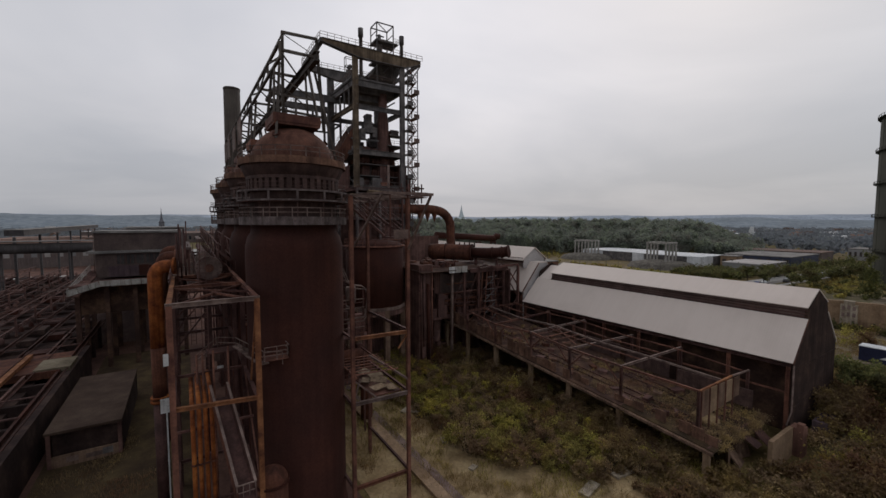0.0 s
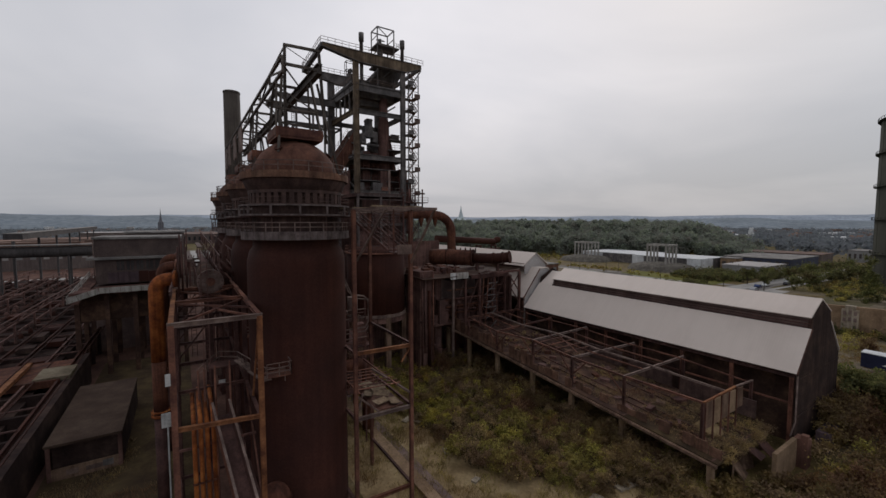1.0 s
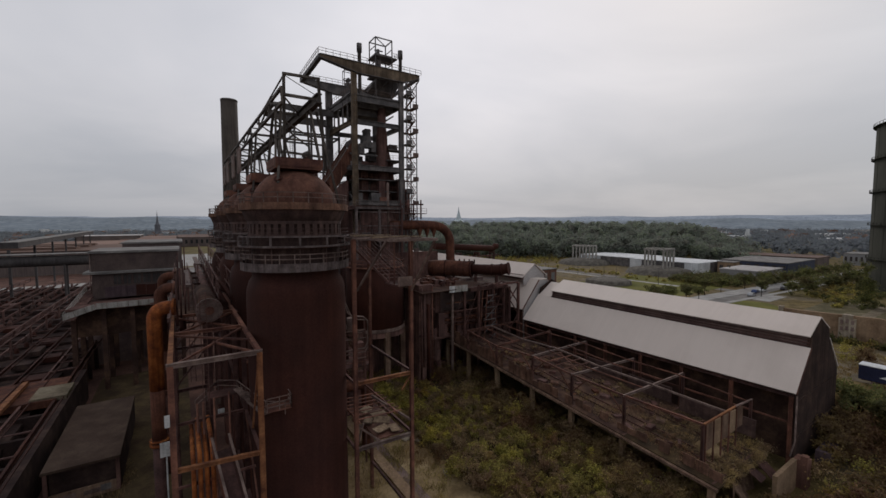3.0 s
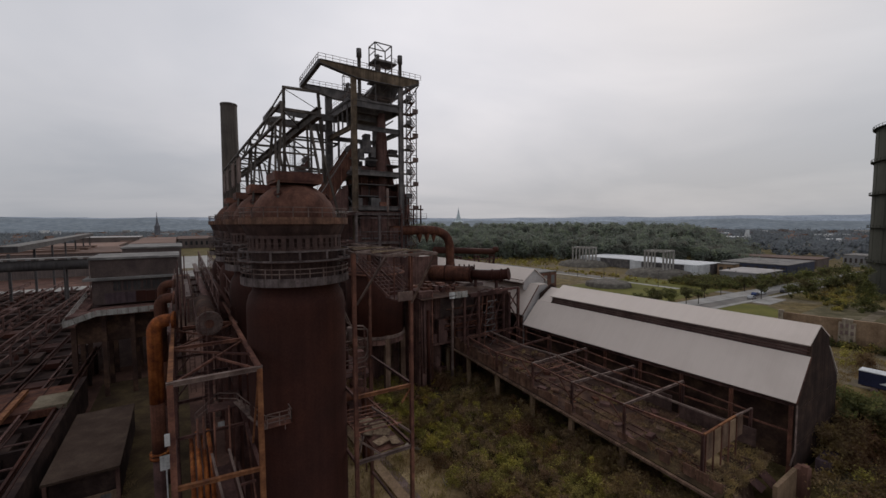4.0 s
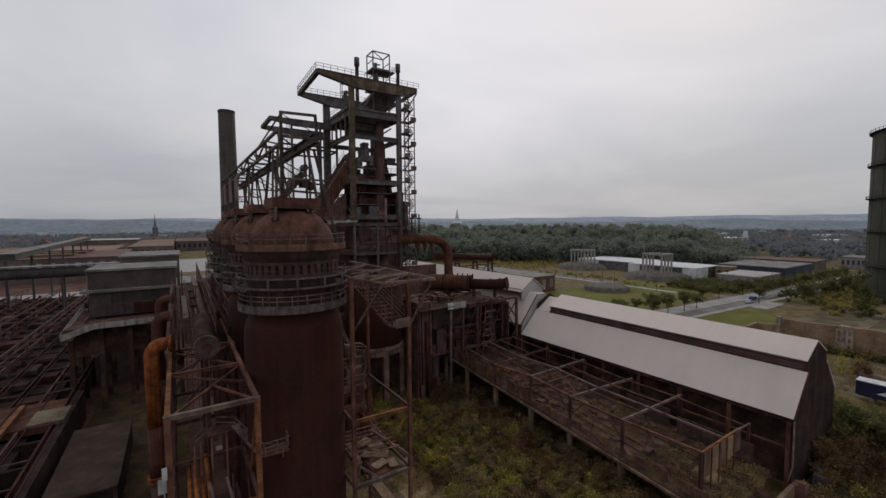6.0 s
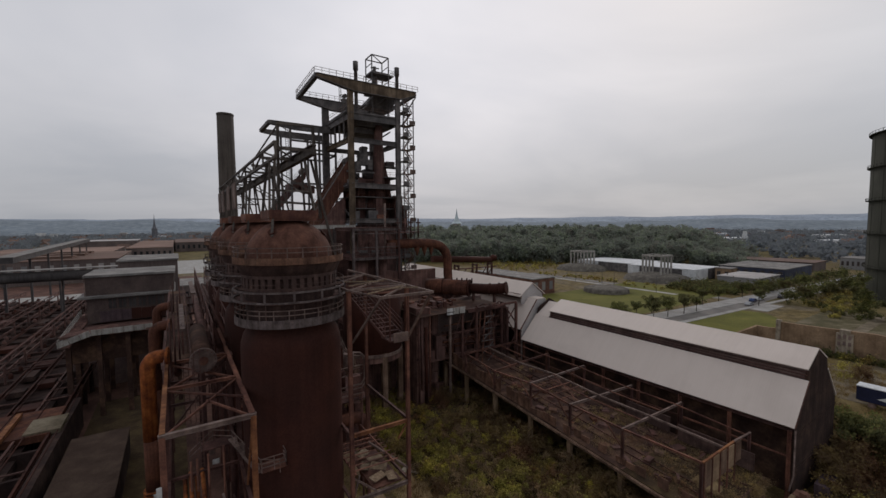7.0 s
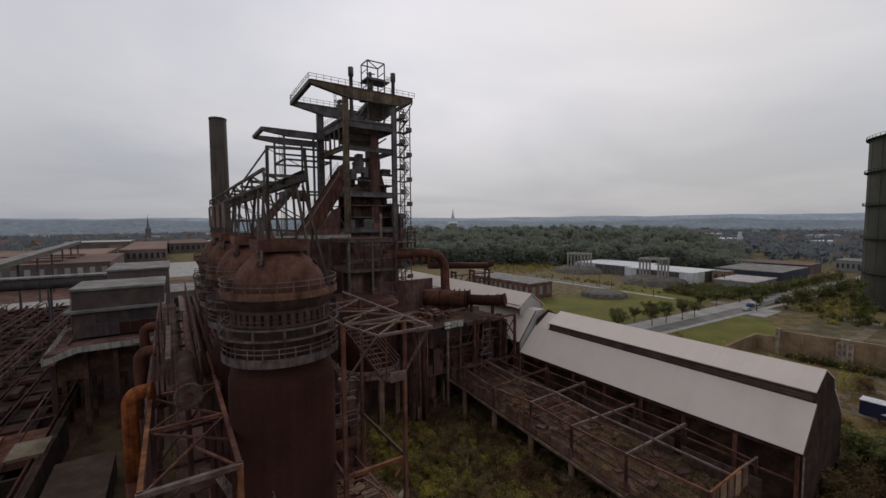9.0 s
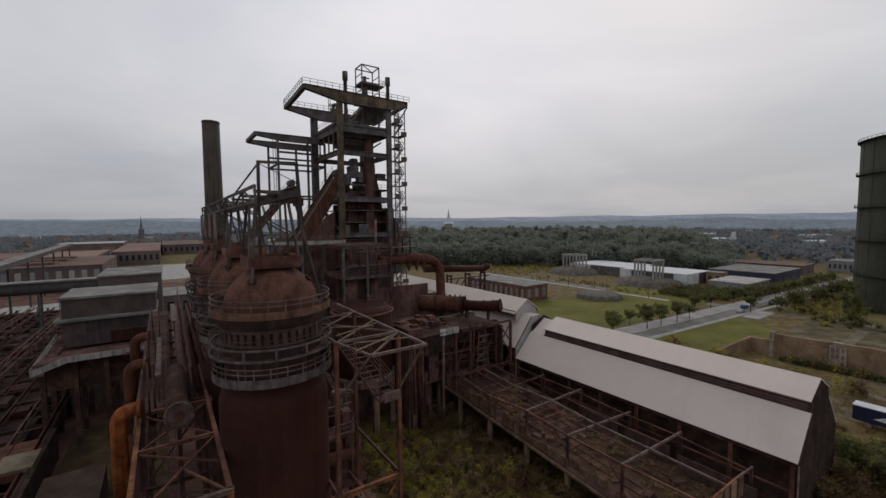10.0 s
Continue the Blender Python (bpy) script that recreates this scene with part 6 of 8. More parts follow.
def second_crane():
    root = thing("second_furnace_crane", "smaller crane frame and skip incline of the second furnace", "crane")
    za = 57.8
    for y in (100.8, 111.2):
        bm = bmesh.new()
        depth = ((20.1, 0.7), (26.0, 1.4), (36.0, 1.4))
        for s in (-0.35, 0.35):
            top = [bm.verts.new((x, y + s, za)) for x, d in depth]
            low = [bm.verts.new((x, y + s, za - d)) for x, d in depth]
            for i in range(2):
                bm.faces.new((top[i], top[i + 1], low[i + 1], low[i]))
        part("crane_girder", bm, STEEL_GREEN, root)
        member(root, "girder_flange", (20.1, y, za + 0.05), (36.2, y, za + 0.05), 1.0, 0.14, STEEL_GREEN)
        member(root, "girder_flange", (20.1, y, za - 0.7), (26, y, za - 1.4), 1.0, 0.12, STEEL_GREEN)
        member(root, "girder_flange", (26, y, za - 1.4), (36, y, za - 1.4), 1.0, 0.12, STEEL_GREEN)
        for x in (24.9, 31.8, 36.0):
            member(root, "column", (x, y, 0), (x, y, za - 1.2), 0.45, 0.5, STEEL_GREEN, "isec")
        for z in (53.8, 51.0, 43.5):
            member(root, "storey_beam", (24.9, y, z), (36, y, z), 0.35, 0.45, STEEL_GREEN, "isec")
    member(root, "end_girder", (20.2, 100.4, za - 0.3), (20.2, 111.6, za - 0.3), 0.8, 0.75, STEEL_GREEN)
    for x in (24.9, 36.0):
        member(root, "tie_beam", (x, 100.8, 51.0), (x, 111.2, 51.0), 0.35, 0.4, STEEL_GREEN, "isec")
    # ladder on the front column
    bm = bmesh.new()
    for s in (-0.3, 0.3):
        bar(bm, (24.0 + s, 100.4, 30), (24.0 + s, 100.4, 57), 0.1, 0.1)
    for k in range(50):
        bar(bm, (23.7, 100.4, 30.5 + k * 0.53), (24.3, 100.4, 30.5 + k * 0.53), 0.07, 0.07)
    part("ladder", bm, STEEL_GREEN, root)
    # skip incline
    for y in (103.0, 108.0):
        bm = bmesh.new()
        p = [(6.0, 19.0), (28.9, 46.9), (28.9, 45.1), (6.0, 17.0)]
        f0 = bm.faces.new([bm.verts.new((x, y, z)) for x, z in p])
        ext = bmesh.ops.extrude_face_region(bm, geom=[f0])
        bmesh.ops.translate(bm, verts=[v for v in ext["geom"] if isinstance(v, bmesh.types.BMVert)], vec=(0, 0.3, 0))
        bmesh.ops.recalc_face_normals(bm, faces=bm.faces)
        part("skip_girder", bm, SOOT_PLATE, root, "dark plate girder of the skip incline")
        railing(root, [(6, y, 19.1), (28.9, y, 47.0)], 1.1, STEEL_GREEN, step=2.2)
    for x, z in ((12, 22), (20, 32)):
        for y in (103.1, 108.1):
            member(root, "trestle_leg", (x, y, 0), (x, y, z - 2.0), 0.6, 0.6, STEEL_GREEN)
    bm = bmesh.new()
    tube(bm, [(28.8, 104.2, 47.0), (28.8, 106.8, 47.0)], 0.8, 18)
    part("rope_sheave", bm, STEEL_GREEN, root)
    for k, (x, z) in enumerate(((25.6, 41.6), (27.4, 42.9), (28.6, 42.0), (30.4, 41.4))):
        bm = bmesh.new()
        box(bm, x - 0.8, x + 0.8, 103.5, 107.5, z, z + 2.0)
        part("skip_machinery", bm, SOOT_PLATE, root)
    bm = bmesh.new()
    lathe(bm, [(6, 0), (6, 22), (5, 29), (3, 33), (0, 34)], 30, True, (30.5, 118.0))
    part("furnace_shaft", bm, SOOT_PLATE, root)


second_crane()

chim = thing("chimney", "tall grey steel chimney behind the stoves", "chimney", (15.3, 143.5, 0))
bm = bmesh.new()
lathe(bm, [(3.1, 0), (2.8, 20), (2.52, 45), (2.38, 68.3), (2.1, 68.3), (2.1, 65)], 40)
part("shaft", bm, CHIMNEY, chim)
bm = bmesh.new()
hoop(bm, 3.5, 33.5, 1.0, 0.2, 40)
hoop(bm, 3.5, 34.6, 0.08, 0.08, 40)
part("gallery_ring", bm, STEEL_DARK, chim)
bm = bmesh.new()
hoop(bm, 2.48, 67.7, 0.12, 0.5, 40)
part("crown_band", bm, CHIMNEY, chim)


# ---- dust catcher, cast house and gas mains ----
def dust_catcher():
    root = thing("dust_catcher", "squat red-rusted dust catcher on concrete legs", "dust catcher", (30.2, 66.0, 0))
    bm = bmesh.new()
    lathe(bm, [(3.2, 9.6), (5.2, 10.6), (5.2, 21.6), (4.3, 22.3), (0.0, 22.8)], 40)
    part("shell", bm, RUST_DARK, root, "dark rust-red shell plate")
    for r, z, hh in ((5.5, 21.5, 0.2), (5.45, 10.4, 0.5)):
        bm = bmesh.new()
        hoop(bm, r, z, 0.5, hh, 40)
        part("band", bm, STEEL_PALE if z < 12 else STEEL_BROWN, root)
    for i in range(6):
        a = 2 * math.pi * (i + 0.5) / 6
        member(root, "leg", (4.9 * math.cos(a), 4.9 * math.sin(a), 0), (4.9 * math.cos(a), 4.9 * math.sin(a), 11.0), 0.9, 0.9, CONCRETE)
    bm = bmesh.new()
    hoop(bm, 5.3, 9.4, 0.9, 0.9, 40)
    part("ring_beam", bm, CONCRETE_DARK, root)
    railing(root, [(5.4 * math.cos(a), 5.4 * math.sin(a), 21.7) for a in np.linspace(0, 6.283, 17)], 1.1, STEEL_BROWN, step=1.7)


dust_catcher()


def platform_house():
    """Open steel frame between dust catcher and furnace with rails on each floor."""
    root = thing("platform_frame", "dark open steel platform frame below the furnace tower", "steel frame")
    xs, ys = (29.0, 33.8, 38.7), (71.5, 82.0)
    for x in xs:
        for y in ys:
            member(root, "post", (x, y, 0), (x, y, 32.4), 0.4, 0.45, RING_GREY if x != 38.7 else STEEL_DARK, "isec")
    for z in (13.0, 20.5, 26.6, 32.3):
        for y in ys:
            member(root, "beam", (xs[0], y, z), (xs[2], y, z), 0.3, 0.5, RING_GREY, "isec")
        for x in xs:
            member(root, "beam", (x, ys[0], z), (x, ys[1], z), 0.3, 0.5, STEEL_DARK, "isec")
        bm = bmesh.new()
        box(bm, xs[0], xs[2], ys[0] + 0.2, ys[1], z + 0.25, z + 0.4)
        part("floor", bm, STEEL_DARK, root)
        railing(root, [(xs[0], ys[0], z + 0.4), (xs[2], ys[0], z + 0.4)], 1.15, RING_GREY, step=1.6)
    for z0, z1 in ((26.9, 29.6), (29.6, 32.2)):
        member(root, "wall_rail", (xs[0], ys[0], z0 + 1.9), (xs[2], ys[0], z0 + 1.9), 0.14, 0.16, RING_GREY)
    bm = bmesh.new()
    box(bm, 29.4, 38.3, 76.0, 76.3, 0, 26.5)
    part("back_wall", bm, SOOT_PLATE, root)
    bm = bmesh.new()
    tube(bm, [(36.4, 73.0, 27), (36.4, 73.0, 37.5)], 0.22, 10)
    part("vent_pipe", bm, STEEL_PALE, root)
    for x, y, r, z0, z1 in ((31.5, 74.0, 1.3, 13.3, 26.4), (36.2, 74.2, 1.0, 0, 26.4)):
        bm = bmesh.new()
        tube(bm, [(x, y, z0), (x, y, z1)], r, 18)
        part("vessel", bm, SOOT_PLATE, root)
    rng = random.Random(9)
    for k in range(18):
        x, y, z = rng.uniform(29.6, 38), rng.uniform(72.4, 75.4), rng.choice((13.4, 20.9, 27.0))
        bm = bmesh.new()
        w, d, h = rng.uniform(0.4, 1.6), rng.uniform(0.4, 1.2), rng.uniform(0.5, 3.2)
        box(bm, x - w / 2, x + w / 2, y - d / 2, y + d / 2, z, z + h)
        part("machinery", bm, rng.choice((STEEL_DARK, SOOT_PLATE, SOOT_PLATE)), root)


platform_house()


def cast_house():
    root = thing("cast_house", "dark concrete and steel cast house under the gas mains", "cast house")
    bm = bmesh.new()
    box(bm, 36.4, 39.4, 60.5, 66, 0, 18.0)
    part("pier", bm, CONCRETE_DARK, root, "stained concrete pier")
    for x, r, z0, z1, m in ((36.7, 0.16, 0, 17.6, STEEL_DARK), (37.3, 0.22, 3, 16.8, SOOT_PLATE), (38.2, 0.3, 0, 14.5, RUST_DARK), (39.0, 0.14, 0, 17.9, STEEL_BROWN)):
        bm = bmesh.new()
        tube(bm, [(x, 60.2, z0), (x, 60.2, z1)], r, 12)
        part("down_pipe", bm, m, root)
    for k in range(3):
        bm = bmesh.new()
        box(bm, 36.3, 39.5, 60.25, 60.5, 4.0 + 4.6 * k, 4.4 + 4.6 * k)
        part("pier_band", bm, STEEL_DARK, root)
    bm = bmesh.new()
    box(bm, 41.2, 42.6, 63.0, 66, 0, 17.4)
    part("pier", bm, CONCRETE_DARK, root, "stained concrete pier")
    # back wall carries the dark inside of the cast house in its colour
    bm = bmesh.new()
    box(bm, 36.4, 58.5, 69.5, 70, 0, 17)
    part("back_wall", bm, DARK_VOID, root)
    bm = bmesh.new()
    bar(bm, (42.0, 59.6, 16.7), (41.0, 71, 17.6), 11.5, 0.12)
    part("lean_to_roof", bm, SOOT_SHADE, root, "rusted sheet lean-to roof")
    bm = bmesh.new()
    box(bm, 47.8, 57.4, 60.2, 60.5, 15.9, 16.7)
    part("fascia", bm, STEEL_DARK, root)
    bm = bmesh.new()
    box(bm, 37, 57, 61.5, 70, 7.2, 7.6)
    part("floor_slab", bm, CONCRETE_DARK, root)
    for x in (43.6, 46.5, 50.0, 53.5, 56.6):
        member(root, "column", (x, 60.4, 0), (x, 60.4, 17.0), 0.4, 0.4, STEEL_DARK if x > 44 else STEEL_PALE, "isec")
        member(root, "roof_beam", (x, 60.2, 16.0), (x, 71, 16.0), 0.3, 0.5, STEEL_DARK, "isec")
    for a, b in ((43.6, 46.5), (46.5, 50), (50, 53.5), (53.5, 56.6)):
        member(root, "wall_brace", (a, 60.4, 9), (b, 60.4, 16.5), 0.14, 0.14, STEEL_DARK)
        member(root, "wall_rail", (a, 60.4, 12.4), (b, 60.4, 12.4), 0.16, 0.2, STEEL_DARK)
    for x in (42.6, 44.05, 45.5):
        bm = bmesh.new()
        box(bm, x, x + 1.3, 59.8, 59.9, 16.2, 17.4)
        part("sign_panel", bm, WHITE_BOARD if x < 44 else CONCRETE_PALE, root, "blank pale sheet panel")
    for k in range(6):
        member(root, "stair_string", (50.2 + 0.12 * k, 58.8, 9.0 + 1.2 * k), (53.4 - 0.12 * k, 58.8, 9.0 + 1.2 * k), 0.1, 0.14, STEEL_GREEN)
    for x0, x1 in ((50.0, 50.9), (53.7, 52.6)):
        member(root, "stair_post", (x0, 58.8, 4.2), (x1, 58.8, 16.0), 0.16, 0.16, STEEL_BROWN)
        member(root, "stair_post", (x0, 60.2, 4.2), (x1, 60.2, 16.0), 0.16, 0.16, STEEL_BROWN)
    for k in range(4):
        member(root, "stair_brace", (50.1, 58.8, 5 + 2.6 * k), (53.3, 58.8, 7.4 + 2.6 * k), 0.09, 0.09, STEEL_GREEN)
    rngc = random.Random(31)
    for k in range(60):
        x, y = rngc.uniform(38, 57), rngc.uniform(61.5, 69)
        z = 7.6 if k % 2 else 0.05
        w, d, h = rngc.uniform(0.4, 2.2), rngc.uniform(0.4, 2.0), rngc.uniform(0.8, 5.0)
        bm = bmesh.new()
        if k % 3:
            box(bm, x - w / 2, x + w / 2, y - d / 2, y + d / 2, z, z + h)
        else:
            tube(bm, [(x, y, z), (x, y, z + h)], w * 0.35, 10)
        part("machinery", bm, rngc.choice((STEEL_DARK, SOOT_PLATE, RUST_RED)), root)
    for k in range(9):
        y, z = rngc.uniform(60.6, 62), rngc.uniform(9, 16)
        member(root, "service_pipe", (42.5, y, z), (57, y + rngc.uniform(-0.4, 0.4), z + rngc.uniform(-0.6, 0.6)), 0.25, 0.25, rngc.choice((STEEL_DARK, RUST_RED)), "tube")
    bm = bmesh.new()
    box(bm, 47.6, 57.2, 60.5, 70.6, 16.3, 16.5)
    part("flat_roof", bm, SOOT_SHADE, root, "sooty flat sheet roof")
    # broken sheets, pipes and boxes lying on the roof
    for k in range(34):
        x, y = rngc.uniform(37.5, 47.0), rngc.uniform(61.2, 69.5)
        bm = bmesh.new()
        w, d, h = rngc.uniform(0.3, 1.6), rngc.uniform(0.3, 1.6), rngc.uniform(0.15, 1.1)
        if k % 3:
            box(bm, x - w / 2, x + w / 2, y - d / 2, y + d / 2, 17.0, 17.45 + h)
        else:
            tube(bm, [(x, y, 17.7), (x + rngc.uniform(1, 3), y + rngc.uniform(-2, 2), 17.8)], 0.18, 10)
        part("roof_clutter", bm, rngc.choice((STEEL_DARK, RUST_RED, RUST_DARK, STEEL_BROWN, SOOT_PLATE)), root)
    # trestle post at the hall corner
    member(root, "trestle_post", (58.6, 58.2, 0), (58.6, 58.2, 17.0), 0.45, 0.45, STEEL_DARK, "isec")
    member(root, "trestle_post", (56.4, 58.4, 0), (56.4, 58.4, 16.4), 0.35, 0.35, STEEL_DARK, "isec")
    for k in range(3):
        z = 7.6 + 3.0 * k
        member(root, "trestle_brace", (58.6 if k % 2 else 56.4, 58.3, z), (56.4 if k % 2 else 58.6, 58.2, z + 3.0), 0.16, 0.16, STEEL_DARK)
    member(root, "trestle_beam", (53.6, 58.4, 17.0), (58.8, 58.2, 17.2), 0.3, 0.4, STEEL_DARK, "isec")
    member(root, "trestle_knee", (58.5, 58.2, 13.0), (55.6, 58.3, 16.8), 0.2, 0.22, STEEL_DARK)
    for y in (58.2, 60.0):
        pts = [(50.2 + 1.1 * i, y, 17.0 + 0.3 * math.sin(i * 1.6)) for i in range(7)]
        for a, b in zip(pts, pts[1:]):
            member(root, "lattice", a, b, 0.22, 0.26, STEEL_DARK)


cast_house()

# Walls added to hide grass and hall roof behind, placed for the camera's view.
bm = bmesh.new()
box(bm, 15.5, 29.0, 71.0, 71.4, 0, 13.5)
box(bm, 24.0, 36.3, 68.8, 69.2, 0, 9.0)
box(bm, 40.6, 52.9, 80.0, 80.5, 0, 22.6)
box(bm, 58.1, 58.4, 60.5, 92.0, 0, 15.8)
solid("furnace_foot_screen", bm, CONCRETE_DARK, "dark screen walls added around the furnace foot", "wall", kind="structure")


def stove_yard():
    """Valves, pipes and stairs crowded between the stoves and the furnace foot."""
    root = thing("valve_platforms", "crowded rusty valve platforms behind the stoves", "platforms")
    rngv = random.Random(77)
    for y0, y1, z in ((44, 60, 6.0), (46, 60, 11.0)):
        bm = bmesh.new()
        box(bm, 14.2, 21.0, y0, y1, z - 0.12, z)
        part("floor", bm, STEEL_DARK, root)
        railing(root, [(21.0, y0, z), (14.2, y0, z)], 1.1, STEEL_BROWN, step=1.4)
        railing(root, [(21.0, y0, z), (21.0, y1, z)], 1.1, STEEL_BROWN, step=1.6)
        for k in range(8):
            x, y = rngv.uniform(14.6, 22), rngv.uniform(y0 + 0.6, y1 - 1)
            w, h = rngv.uniform(0.5, 1.8), rngv.uniform(0.8, 3.6)
            bm = bmesh.new()
            if k % 2:
                tube(bm, [(x, y, z), (x, y, z + h)], w * 0.4, 12)
            else:
                box(bm, x - w / 2, x + w / 2, y - w / 2, y + w / 2, z, z + h)
            part("valve_gear", bm, rngv.choice((STEEL_DARK, RUST_DARK, RUST_RED)), root)
    for x in (14.3, 20.9):
        for y in (46.1, 53.0, 59.9):
            member(root, "post", (x, y, 0), (x, y, 11.0), 0.26, 0.28, STEEL_BROWN, "isec")
    for y, z in ((45.5, 9.0), (58.0, 13.0), (58.0, 8.0)):
        bm = bmesh.new()
        tube(bm, bend((12.6, y, z), (20.0, y, z), (20.0, y, 0.0), 1.4), 0.75, 16)
        part("hot_blast_pipe", bm, RUST_RED, root)


stove_yard()


def gas_main():
    root = thing("gas_main", "fat rust-red gas main with elbow and blanked end", "gas main")
    # downcomer arch
    bm = bmesh.new()
    pts = [(39.6, 79.0, 28.8), (46.0, 78.3, 28.9), (50.6, 78.0, 28.75), (53.4, 78.0, 27.8), (54.8, 77.8, 25.6), (54.9, 77.6, 21.2), (54.4, 76.6, 18.8)]
    fine = []
    for i in range(len(pts) - 1):
        p0, p1, p2, p3 = (Vector(pts[max(0, min(len(pts) - 1, i + k))]) for k in (-1, 0, 1, 2))
        for t in (0, 0.33, 0.67):
            fine.append(0.5 * (2 * p1 + (p2 - p0) * t + (2 * p0 - 5 * p1 + 4 * p2 - p3) * t * t + (3 * p1 - p0 - 3 * p2 + p3) * t**3))
    tube(bm, fine + [Vector(pts[-1])], 1.05, 20)
    part("downcomer", bm, RUST_RED, root, "arched rust-red downcomer pipe")
    for k, (x, y) in enumerate(((46.8, 78.2), (48.7, 78.1), (50.5, 78.0))):
        bm = bmesh.new()
        lathe(bm, [(0.85, 28.8), (0.72, 28.0), (0.1, 26.0)], 14, True, (x, y))
        part("dust_cone", bm, RUST_RED, root)
    for x, y in ((42.6, 79.4), (44.2, 79.0), (45.6, 78.8), (47.4, 78.6)):
        member(root, "valve_stem", (x, y, 30.2), (x, y, 34.6), 0.35, 0.35, STEEL_DARK, "tube")
        member(root, "valve_wheel", (x - 0.6, y, 33.6), (x + 0.6, y, 33.6), 0.3, 0.3, STEEL_DARK)
    bm = bmesh.new()
    box(bm, 40.8, 48.0, 77.0, 82.4, 31.4, 31.55)
    part("valve_deck", bm, STEEL_DARK, root)
    railing(root, [(40.8, 82.4, 31.5), (40.8, 77.0, 31.5), (48.0, 77.0, 31.5)], 1.1, STEEL_DARK)
    # level main
    bm = bmesh.new()
    tube(bm, [(47.6, 75.2, 19.2), (49.0, 73.8, 19.3), (50.5, 72.2, 19.3), (53.0, 69.6, 19.2), (54.2, 68.0, 19.2)], 1.75, 22)
    part("main", bm, RUST_RED, root, "fat rust-red main")
    bm = bmesh.new()
    tube(bm, [(54.0, 68.2, 19.2), (56.4, 65.0, 19.2), (58.0, 62.6, 19.4), (58.8, 61.2, 19.7)], 1.12, 20)
    part("branch", bm, RUST_DARK, root)
    for p, d, r in (((54.1, 68.1, 19.2), (0.6, -0.8, 0), 1.9), ((58.0, 62.6, 19.4), (0.55, -0.8, 0.1), 1.3), ((58.7, 61.3, 19.65), (0.55, -0.8, 0.1), 1.35), ((50.2, 72.5, 19.3), (0.7, -0.7, 0), 1.85), ((56.8, 64.4, 19.25), (0.6, -0.8, 0), 1.25)):
        d = Vector(d).normalized()
        bm = bmesh.new()
        tube(bm, [Vector(p) - d * 0.14, Vector(p) + d * 0.14], r, 22)
        part("flange", bm, RUST_DARK, root)
    for x, y in ((49.2, 73.6), (51.5, 71.2), (54.6, 67.3), (57.4, 63.6)):
        member(root, "saddle_post", (x, y, 0), (x, y, 18.2), 0.5, 0.5, STEEL_DARK, "isec")
    for k in range(5):
        x = 51.5 + 0.7 * k
        member(root, "valve_stem", (x, 71.0 - 0.9 * k, 20.4), (x, 71.0 - 0.9 * k, 21.4), 0.3, 0.3, RUST_DARK, "tube")
    bm = bmesh.new()
    tube(bm, [(45, 83, 19.0), (50, 83, 18.8), (58, 83.5, 18.6)], 0.9, 16)
    part("second_main", bm, RUST_DARK, root)


gas_main()


def far_duct():
    root = thing("far_duct", "long rusty duct on a steel trestle beyond the halls", "duct")
    bm = bmesh.new()
    tube(bm, [(72, 112, 21.6), (97.5, 112, 20.0)], 1.1, 16)
    part("duct", bm, RUST_DARK, root)
    bm = bmesh.new()
    tube(bm, [(97.5, 112, 20.0), (98.6, 112, 20.8), (99.6, 112, 20.6)], 1.1, 16)
    part("cap", bm, RUST_DARK, root)
    for x in (82.0, 90.0, 97.0):
        for y in (110.8, 113.2):
            member(root, "trestle_post", (x, y, 0), (x, y, 19.0), 0.5, 0.5, STEEL_DARK, "isec")
        member(root, "trestle_beam", (x, 110.6, 18.6), (x, 113.4, 18.6), 0.5, 0.6, STEEL_DARK)
    for z in (14.6, 17.6):
        member(root, "walkway_beam", (80, 110.8, z), (99, 110.8, z), 0.3, 0.4, STEEL_DARK)
    for x in (83, 86, 92, 95):
        member(root, "trestle_brace", (x, 110.8, 14.6), (x + 2.4, 110.8, 17.6), 0.25, 0.25, STEEL_DARK)


far_duct()


